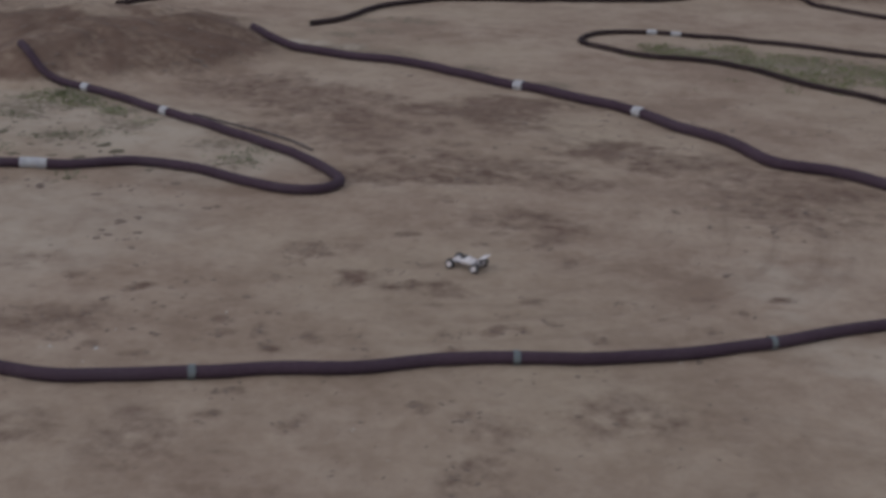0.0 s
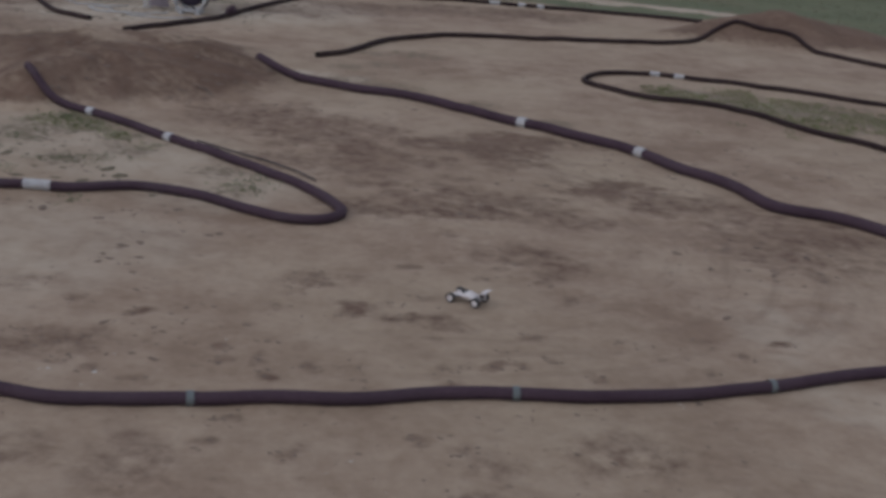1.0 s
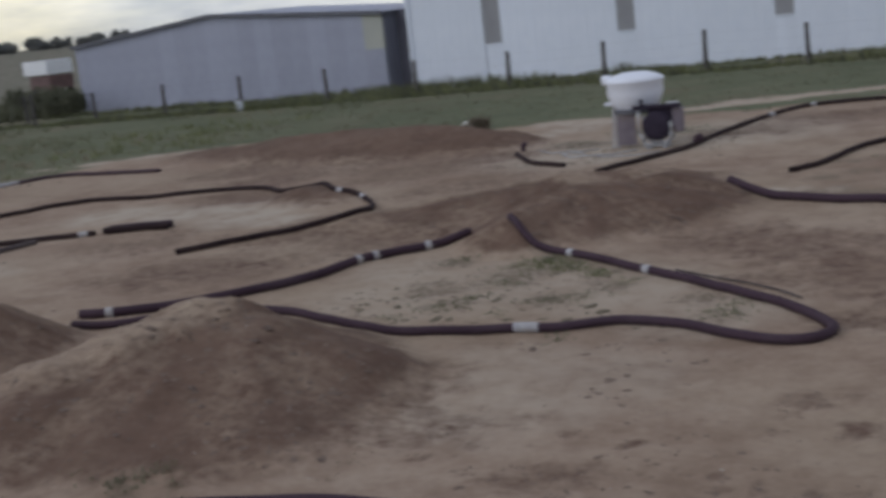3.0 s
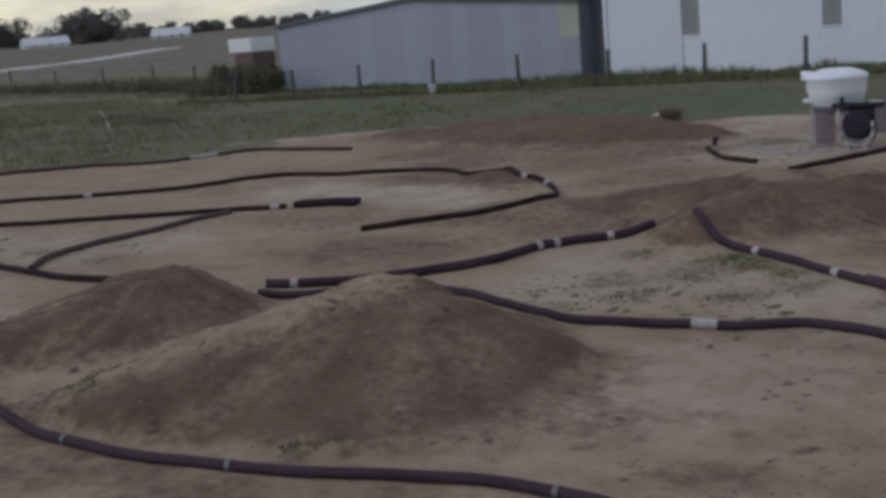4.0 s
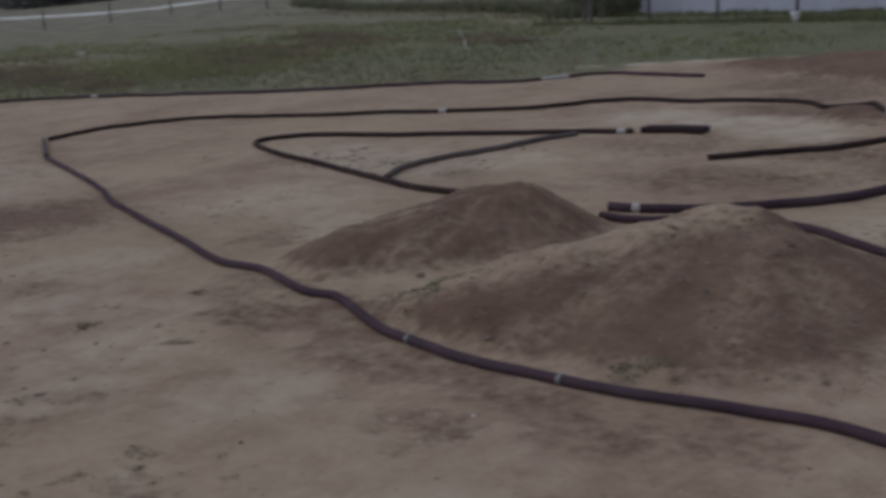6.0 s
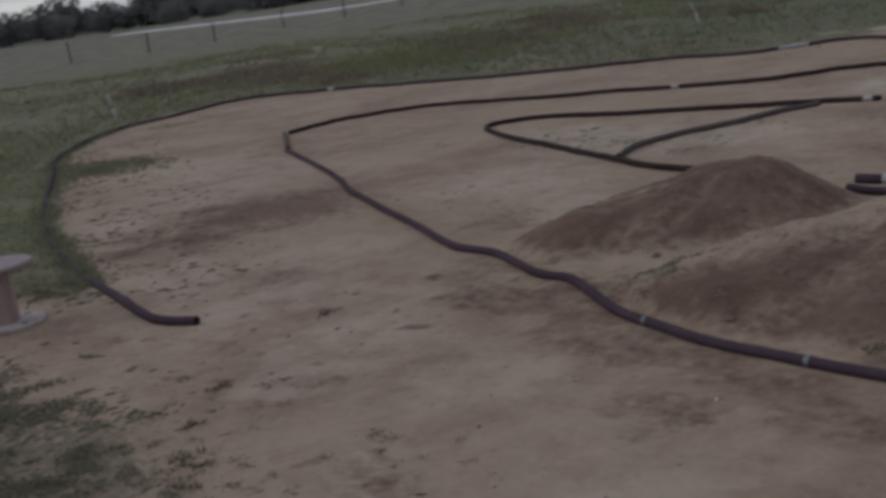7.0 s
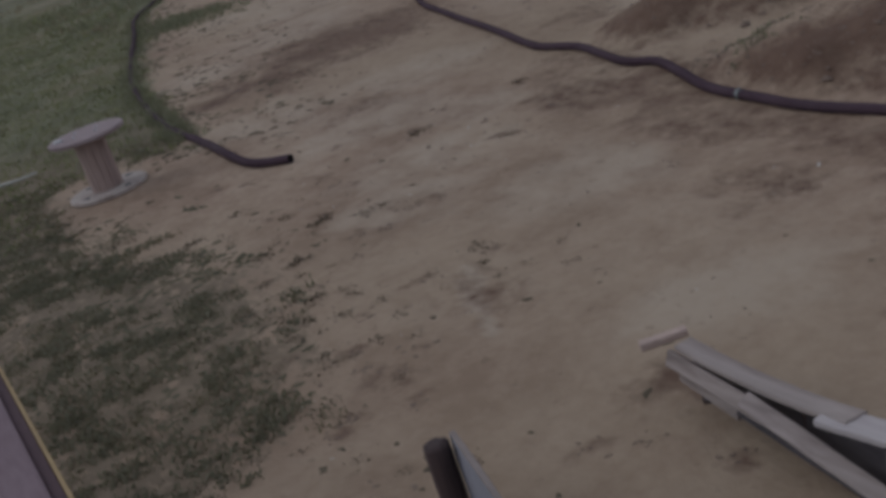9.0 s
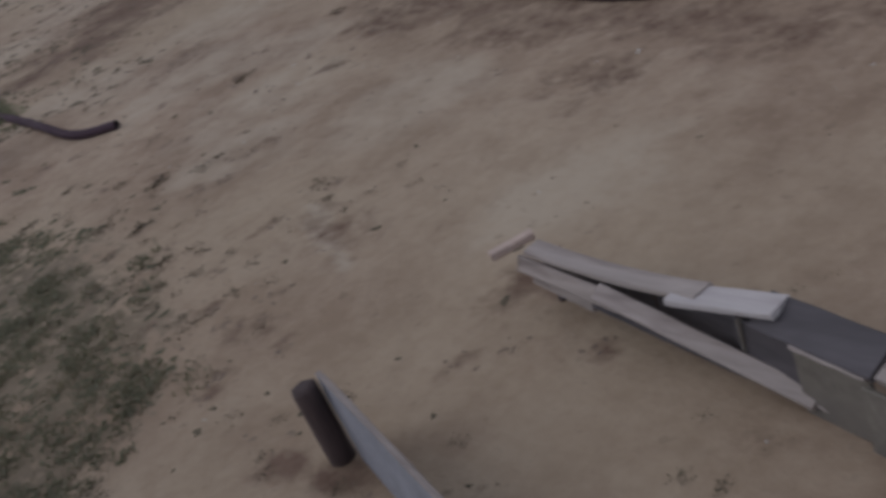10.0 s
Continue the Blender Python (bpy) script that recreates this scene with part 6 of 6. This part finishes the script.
tufts("grass", scatter(33, 9000, -42, -12, 2, 26, 0.66, 9, (0.6, 1.6)), 4, 0.07, 0.012, GRASS, "rough pasture grass along the track edge", 43, 0.9)
tufts("dry_grass", scatter(34, 3500, -50, -12, 2, 36, 0.70, 9, (0.6, 1.6)), 4, 0.09, 0.012, DRYGRASS, "pale dry grass in the rough pasture", 44, 0.9)
tufts("grass", scatter(35, 2600, -22, 14, 26, 41, 0.66, 9, (0.6, 1.6)), 4, 0.07, 0.014, NEARGRASS, "green grass verge before the fence", 45, 0.9, 0.12)
tufts("weeds", scatter(36, 5200, -8, 9, 10, 26, 0.42, 9, (0.5, 1.1)), 5, 0.040, 0.008, GRASS, "low weeds inside the track loops", 46, 0.9)
g = np.random.default_rng(5)
def pasture(seed, count, x0, x1, y0, y1, sparse):
    """Places in the rough grass outside the track, gathered into drifts."""
    q5 = np.random.default_rng(seed)
    x, y = q5.uniform(x0, x1, count), q5.uniform(y0, y1, count)
    keep = (inside_track(x, y) > 1.0) & (value_noise(x * 0.13, y * 0.13, seed) + 0.7 * value_noise(x * 0.4, y * 0.4, seed + 1) + 0.4 * value_noise(x * 1.3, y * 1.3, seed + 2) > sparse) & (y < 41 - 0.5 * np.minimum(x + 36, 0))
    return [(float(a), float(b), float(c)) for a, b, c in zip(x[keep], y[keep], q5.uniform(0.5, 1.4, int(keep.sum())))]


tufts("tall_grass", pasture(65, 7000, -75, -19, 6, 48, 0.04), 6, 0.19, 0.018, GREENGRASS, "tall green pasture grass in drifts", 64, 0.9, 0.11)
tufts("tall_grass", pasture(75, 9000, -75, -19, 6, 48, 0.0), 6, 0.18, 0.018, GRASS, "tall yellow-green pasture grass in drifts", 65, 0.9, 0.11)
tufts("dry_grass", pasture(85, 6000, -75, -22, 6, 48, 0.10), 6, 0.15, 0.018, PALEGRASS, "dry brown grass standing in the pasture", 66, 0.9, 0.11)
withered = [(-46.7, 18.7, 1.3), (-48.4, 20.3, 1.4), (-48.0, 21.1, 1.2), (-42.3, 20.0, 1.1), (-36.8, 18.5, 0.7), (-41.7, 18.9, 1.1), (-41.6, 26.0, 0.8), (-40.9, 27.7, 0.9), (-50.3, 37.7, 1.3), (-44.2, 34.0, 1.0), (-43.1, 31.8, 0.8),
            (-46.0, 28.9, 1.2), (-46.3, 30.7, 1.2), (-39.7, 27.8, 0.9), (-39.0, 25.3, 0.7), (-51.7, 38.3, 1.2), (-46.9, 36.3, 1.0), (-36.3, 35.1, 0.8), (-32.9, 33.7, 0.6), (-47.5, 15.8, 1.0), (-50.0, 17.0, 1.2)]
tufts("weeds", [(float(g.normal(a, 0.9 * k)), float(g.normal(b, 0.6 * k)), float(g.uniform(0.5, 1.2))) for a, b, k in withered for _ in range(int(150 * k))], 6, 0.26, 0.022, BROWNWEED, "withered brown weeds in drifts across the pasture", 57, 0.8, 0.12)
drift = [(-42.1, 22.0, 1.6), (-38.9, 22.7, 1.4), (-40.3, 26.3, 1.8), (-44.5, 27.5, 1.8)]
tufts("tall_grass", [(float(g.normal(a, 1.6 * k)), float(g.normal(b, 0.8 * k)), float(g.uniform(0.6, 1.3))) for a, b, k in drift for _ in range(160)], 7, 0.28, 0.018, GREENGRASS, "bank of long dark green grass in the pasture", 67, 0.6)
row = [(float(x), float(42.6 - 0.044 * (x + 40) + g.normal(0, 0.45)), float(g.uniform(0.6, 1.5))) for x in g.uniform(-40, 18, 3200)]
row += [(float(x), float(44.3 - 0.16 * (x + 19) * (x < -19) + g.normal(0, 0.3)), float(g.uniform(0.6, 1.6))) for x in g.uniform(-40, 18, 1600)]
row = [(x, y, k * float(0.72 + 0.9 * value_noise(np.array([x * 0.55]), np.array([y * 0.2]), 61)[0])) for x, y, k in row]
tufts("weeds", row[::3], 7, 0.33, 0.015, WEED, "tall dark weeds under the fence and barn walls", 47)
tufts("weeds", row[1::3] + row[2::3], 7, 0.27, 0.017, GREENGRASS, "tall green grass under the fence and barn walls", 56)
clumps = [(-45.4, 21.1, 1.7), (-52.5, 23.0, 1.8), (-59.6, 26.3, 2.2), (-44.0, 34.0, 1.6), (-42.3, 34.5, 1.3), (-35.6, 34.4, 0.9), (-33.9, 33.8, 0.8), (-42.0, 30.5, 2.2), (-40.0, 26.0, 2.6), (-37.0, 24.0, 2.0), (-41.0, 20.5, 1.6), (-43.5, 18.0, 1.6), (-46, 50, 3.0), (-55, 55, 3.0), (-63, 58, 3.0), (-70, 60, 3.0), (-80, 62, 3.0)]
row = [(float(cx + g.normal(0, r)), float(cy + g.normal(0, r * 0.6)), float(g.uniform(0.7, 1.5))) for cx, cy, r in clumps for _ in range(int(110 * r))]
tufts("weeds", row[::2], 5, 0.17, 0.022, PALEGRASS, "clumps of dry brown weeds in the pasture", 48)
tufts("weeds", row[1::2], 5, 0.15, 0.022, DRYGRASS, "clumps of dark weeds in the pasture", 49)


def bush(x, y, wide, tall, seed, label="dense dark bush at the fence corner", leaves=2200, leaf=0.10, skin=HAZELEAF):
    r = random.Random(seed)
    ob = empty("bush", Matrix.Translation(on_land(x, y)), label, "bush")
    lobes = [(r.uniform(-wide / 2, wide / 2), r.uniform(-0.15, 0.15) * wide, r.uniform(0.3, 0.7) * tall, tall * r.uniform(0.3, 0.5)) for _ in range(12)]
    bm = bmesh.new()
    for cx, cy, cz, _ in lobes:
        rod_into(bm, (cx * 0.6, 0, -0.1), (cx, cy, cz), 0.03, 0.012, 5)
    part("branches", bm, BARK, ob)
    v, f = leaf_cloud(r, lobes, leaves, leaf)
    part("foliage", raw_mesh("foliage", v, f, skin), skin, ob, "brown foliage" if skin is BROWNWEED else "dark green foliage")
    return ob


bush(-42.0, 49.2, 4.0, 1.5, 3, skin=WEED)
bush(-39.0, 47.6, 1.6, 1.2, 4, skin=WEED)
bush(-10.75, 28.55, 0.5, 0.30, 5, "low brown weed clump on the edge of the dirt", 420, 0.04, BROWNWEED)
tube_feature("log", [on_land(-11.32, 28.75, 0.06), on_land(-11.22, 28.72, 0.16), on_land(-11.02, 28.70, 0.10)], 0.05, STICK, "short pale bent log beside a weed clump", "log")


def clods(seed, places, material, label):
    r = random.Random(seed)
    verts, faces = [], []
    shape = [(1, 0, 0), (0.3, 0.9, 0), (-0.8, 0.6, 0), (-0.9, -0.5, 0), (0.2, -1, 0), (0.4, 0.3, 0.7), (-0.4, 0.1, 0.8), (0.1, -0.5, 0.6)]
    tris = [(0, 1, 5), (1, 6, 5), (1, 2, 6), (2, 3, 6), (3, 7, 6), (3, 4, 7), (4, 0, 7), (0, 5, 7), (5, 6, 7)]
    zs = land([p[0] for p in places], [p[1] for p in places])
    for (x, y, s), z in zip(places, zs.tolist()):
        z, a, i = z - 0.25 * s, r.uniform(0, 6.28), len(verts)
        for px, py, pz in shape:
            px, py, pz = px * r.uniform(0.7, 1.3) * 1.6, py * r.uniform(0.7, 1.3), pz * r.uniform(0.5, 1.0)
            verts.append((x + s * (px * math.cos(a) - py * math.sin(a)), y + s * (px * math.sin(a) + py * math.cos(a)), z + s * 0.5 * (pz + 0.2 * (pz > 0))))
        faces += [tuple(i + j for j in t) for t in tris]
    return tagged(new("dirt_clods", smooth(raw_mesh("dirt_clods", verts, faces, material))), label, "clods", "", "stuff")


def clod_places(seed, count, x0, x1, y0, y1, size, patchy=0.12):
    q = np.random.default_rng(seed)
    x, y = q.uniform(x0, x1, count), q.uniform(y0, y1, count)
    keep = value_noise(x * 0.8, y * 0.8, 31) + 0.5 * value_noise(x * 2.4, y * 2.4, 32) > patchy
    s = size * np.minimum(q.lognormal(0, 0.45, count), 2.2)
    return [(float(a), float(b), float(c)) for a, b, c in zip(x[keep], y[keep], s[keep])]


clods(78, clumped(35, [(x, y, 0.020) for x, y in SCUFFS + HEELS for _ in range(3)], 2, 2.6), CRUMB, "kicked-up crumbs of dark soil beside the driving line")
clods(61, clod_places(71, 2600, -13, 5, 1, 9, 0.013), SOIL, "small dry clods of brown soil scattered on the dirt")
clods(62, clod_places(72, 2400, -20, 8, 8, 20, 0.020), SOIL, "scattered brown clods across the track")
clods(73, clod_places(81, 70, -6.0, -1.0, 0.8, 4.6, 0.022, 0.0), TRODDEN, "small dark weed clumps near the edging boards")
foot = [(x, y, 0.014) for x, y in curve2([(-4.43, 9.1), (-4.16, 8.3), (-4.02, 7.7), (-3.95, 7.15), (-3.89, 6.87)], 26)]
clods(80, clumped(95, foot, 150, 5.0), FOOTPRINT, "pale clods rolled down to the mound's foot")
clods(63, clod_places(73, 300, -12, 4, 1, 9, 0.010), STONE, "small pale stones in the dirt")


def margin_places(seed, count, x0, x1, y0, y1, inner, outer, size, reach=0.9):
    """Places in the trampled strip between turf and bare dirt."""
    q = np.random.default_rng(seed)
    x, y = q.uniform(x0, x1, count), q.uniform(y0, y1, count)
    d = inside_track(x, y)
    keep = (d > inner) & (d < outer) & (q.random(count) < np.exp(-np.abs(d) / reach)) & (value_noise(x * 1.3, y * 1.3, 51) > -0.12)
    s = size * np.minimum(q.lognormal(0, 0.5, count), 1.9)
    return [(float(a), float(b), float(c)) for a, b, c in zip(x[keep], y[keep], s[keep])]


mats = clumped(92, [(x + 0.26 * k * math.sin(9 * j + x), y + 0.20 * k * math.cos(7 * j + y), 0.045 * k) for x, y, k in LUSH for j in range(9)], 75, 2.2)
mats += [(x, y, 0.030 * k) for x, y, k in clumped(93, scatter(93, 900, -14.5, -4.8, -0.6, 3.3, 0.50, 9, (0.5, 1.2), 0.7), 3, 0.06)]
mats += [(-11.13, 2.70, 0.09), (-11.25, 2.66, 0.07), (-11.05, 2.78, 0.06), (-11.80, 2.76, 0.07), (-9.86, 2.49, 0.06), (-9.11, 2.54, 0.07), (-9.2, 2.50, 0.08), (-7.0, 2.05, 0.06), (-6.9, 2.1, 0.05)]
clods(79, mats, CLUMP, "matted cushions of dark green turf")
clods(64, margin_places(74, 1300, -15, -4, 0, 6, -2.2, 0.6, 0.026), TRODDEN, "dark flattened weed clumps at the trampled turf edge")
clods(65, margin_places(75, 4200, -38, -14, 3, 24, -2.0, 0.6, 0.038), TRODDEN, "dark weed clumps along the far turf edge")
clods(66, clod_places(76, 160, -8.7, -7.4, 6.5, 7.6, 0.020, -0.2), SOIL, "loose clods tumbled between the mounds")
verge = [(float(x + g.normal(0, 0.12)), float(y + g.normal(0, 0.12)), float(g.uniform(0.5, 1.3))) for x, y in curve2([(-35.0, 12.0), (-33.9, 10.0), (-32.2, 8.7), (-29.25, 7.15), (-25.9, 6.2), (-21.84, 5.0), (-19.57, 4.42), (-17.52, 4.04), (-15.48, 3.76), (-14.2, 3.66)], 900)]
tufts("grass", verge, 5, 0.10, 0.009, GRASS, "grass creeping over the border pipe", 50, 0.9)
clods(67, clod_places(77, 230, -6.2, -1.6, 10.6, 13.6, 0.042, -0.05), FOOTPRINT, "dark footprints and clods inside the hairpin")
clods(68, clod_places(78, 260, -17.5, -12.5, 11.5, 14.5, 0.045, 0.0), FOOTPRINT, "dark clods inside the pipe wedge")
hedge = [(float(x + g.normal(0, 0.7)), float(y + g.normal(0, 0.7)), float(g.uniform(0.35, 1.2))) for x, y in curve2([(-41.0, 47.5), (-45.5, 51.0), (-51.0, 54.0), (-58.0, 57.5), (-66.0, 59.8), (-76.0, 63.0), (-86.5, 66.5), (-98, 71)], 2300)]
hedge = [p for p in hedge if value_noise(np.array([p[0] * 0.16]), np.array([p[1] * 0.16]), 60)[0] > -0.45]
tufts("weeds", hedge[::2], 6, 0.80, 0.035, WEED, "tall soft weeds hiding the far fence", 51, 0.7)
tufts("weeds", hedge[1::2], 6, 0.66, 0.035, GRASS, "tall yellow-green weeds along the far fence", 58, 0.7)

q = np.random.default_rng(90)
px, py = q.uniform(-11.5, -3.5, 3600), q.uniform(6.2, 11.0, 3600)
on = mound_height(px, py) > 0.06
clods(70, [(float(a), float(b), float(c)) for a, b, c in zip(px[on], py[on], 0.013 * q.lognormal(0, 0.45, 3600)[on])], MOUNDSOIL, "loose crumbs of dug soil on the mounds")
px, py = q.uniform(-9.0, -1.5, 1100), q.uniform(13.2, 19.0, 1100)
on = mound_height(px, py) > 0.06
clods(71, [(float(a), float(b), float(c)) for a, b, c in zip(px[on], py[on], 0.020 * q.lognormal(0, 0.45, 1100)[on])], MOUNDSOIL, "loose crumbs of dug soil on the jump")
tufts("weeds", [(float(q.normal(cx, 0.30)), float(q.normal(cy, 0.12)), float(q.uniform(0.5, 1.2))) for cx, cy in ((-5.35, 6.62), (-8.0, 7.0)) for _ in range(16)], 5, 0.05, 0.007, GRASS, "small weeds sprouting at the mound's foot", 52, 0.9)
for points in (((-7.6, 23.4), (-7.2, 22.9), (-6.8, 23.0), (-6.4, 22.5)), ((-4.9, 22.2), (-5.3, 21.9), (-5.9, 21.95), (-6.2, 22.3))):
    tube_feature("hose", [on_land(*p, 0.02) for p in points], 0.012, STEEL, "thin pale hose tangled on the ground", "hose")
tube_feature("hose", [on_land(*p, 0.02) for p in ((-2.75, 12.75), (-2.37, 12.46), (-1.86, 12.09), (-1.55, 11.8), (-1.32, 11.5))], 0.011, DUSTYPIPE, "thin brown hose beside the hairpin pipe", "hose")
clods(72, clod_places(80, 420, -8.0, -3.6, 21.2, 24.6, 0.035, 0.0), TRODDEN, "trampled clods round the water tank")

tufts("dry_grass", scatter(37, 6000, 2.0, 10.5, 14.2, 19.6, 0.44, 9, (0.5, 1.3)), 4, 0.045, 0.009, PALEGRASS, "yellow dry grass inside the looped pipe", 53, 0.8)
tufts("grass", scatter(38, 17000, 2.0, 10.5, 14.2, 19.6, 0.46, 9, (0.5, 1.3)), 4, 0.040, 0.009, GREENGRASS, "green weeds inside the looped pipe", 54, 0.8)
clods(74, clod_places(82, 1700, -9.0, 7.0, 6.8, 15.5, 0.026, 0.10), MOUNDSOIL, "kicked-up crumbs of brown soil along the driving line")
clods(75, clod_places(83, 700, -24.0, -9.0, 4.5, 14.0, 0.032, 0.12), MOUNDSOIL, "brown crumbs of soil on the far straight")
clods(76, margin_places(84, 9000, -30, -13, 3, 10, -2.4, 0.2, 0.042, 1.2), TRODDEN, "dark trampled tufts along the inside of the border pipe")
patch = [(float(q.normal(cx, 0.55)), float(q.normal(cy, 0.35)), float(q.uniform(0.5, 1.3))) for cx, cy, n in ((-26.3, 7.2, 260), (-25.4, 6.8, 200), (-25.5, 7.9, 130), (-24.6, 7.6, 60)) for _ in range(n)]
tufts("grass", patch, 6, 0.07, 0.010, GRASS, "patch of grass spreading onto the dirt", 55, 0.9)
tufts("weeds", clumped(36, [(x, y, 0.45 + 9 * k) for x, y, k in margin_places(91, 1300, -13.5, -4.6, 0.6, 5.0, -1.8, 0.9, 0.03, 0.8)], 20, 0.034), 5, 0.020, 0.009, TRODDEN, "scattered flattened weeds between turf and bare dirt", 68, 1.8, 0.025)
LOOP_TUFTS = [(-4.48, 13.52), (-4.11, 13.19), (-3.59, 12.73), (-5.64, 13.5), (-5.54, 13.64), (-5.31, 11.07), (-4.91, 11.32), (-4.22, 11.14), (-4.0, 11.56), (-3.79, 11.66), (-3.46, 11.75), (-3.12, 11.85), (-4.54, 12.43), (-4.74, 11.72), (-5.45, 12.0), (-1.91, 10.95), (-1.9, 11.25), (-3.37, 10.25), (-3.9, 13.0), (-4.3, 13.4)]
tufts("grass", clumped(94, [(-4.4, 13.35, 1.0), (-4.05, 13.1, 1.0), (-4.65, 13.15, 0.7), (-3.6, 12.72, 0.8), (-3.2, 12.4, 0.6), (-2.1, 11.15, 0.5)], 70, 0.15), 5, 0.030, 0.011, GREENGRASS, "short green grass along the inside of the hairpin pipe", 59, 1.2)
tufts("weeds", clumped(37, [(x, y, 1.2 + 0.5 * math.sin(29 * x)) for x, y in LOOP_TUFTS], 9, 0.07), 5, 0.026, 0.010, GRASS, "low dark weeds dotted inside the hairpin", 69, 1.2, 0.04)
tufts("weeds", clumped(38, [(-8.14, 6.95, 0.8), (-7.95, 7.05, 0.9), (-7.75, 6.6, 0.7), (-7.82, 6.82, 0.9), (-7.85, 7.25, 0.7), (-5.44, 6.64, 1.0), (-5.19, 6.77, 0.9), (-5.0, 6.6, 0.6), (-8.25, 6.65, 0.5)], 14, 0.06), 5, 0.04, 0.008, NEARGRASS, "weed tufts sprouting at the foot of the mounds", 70, 1.0, 0.04)
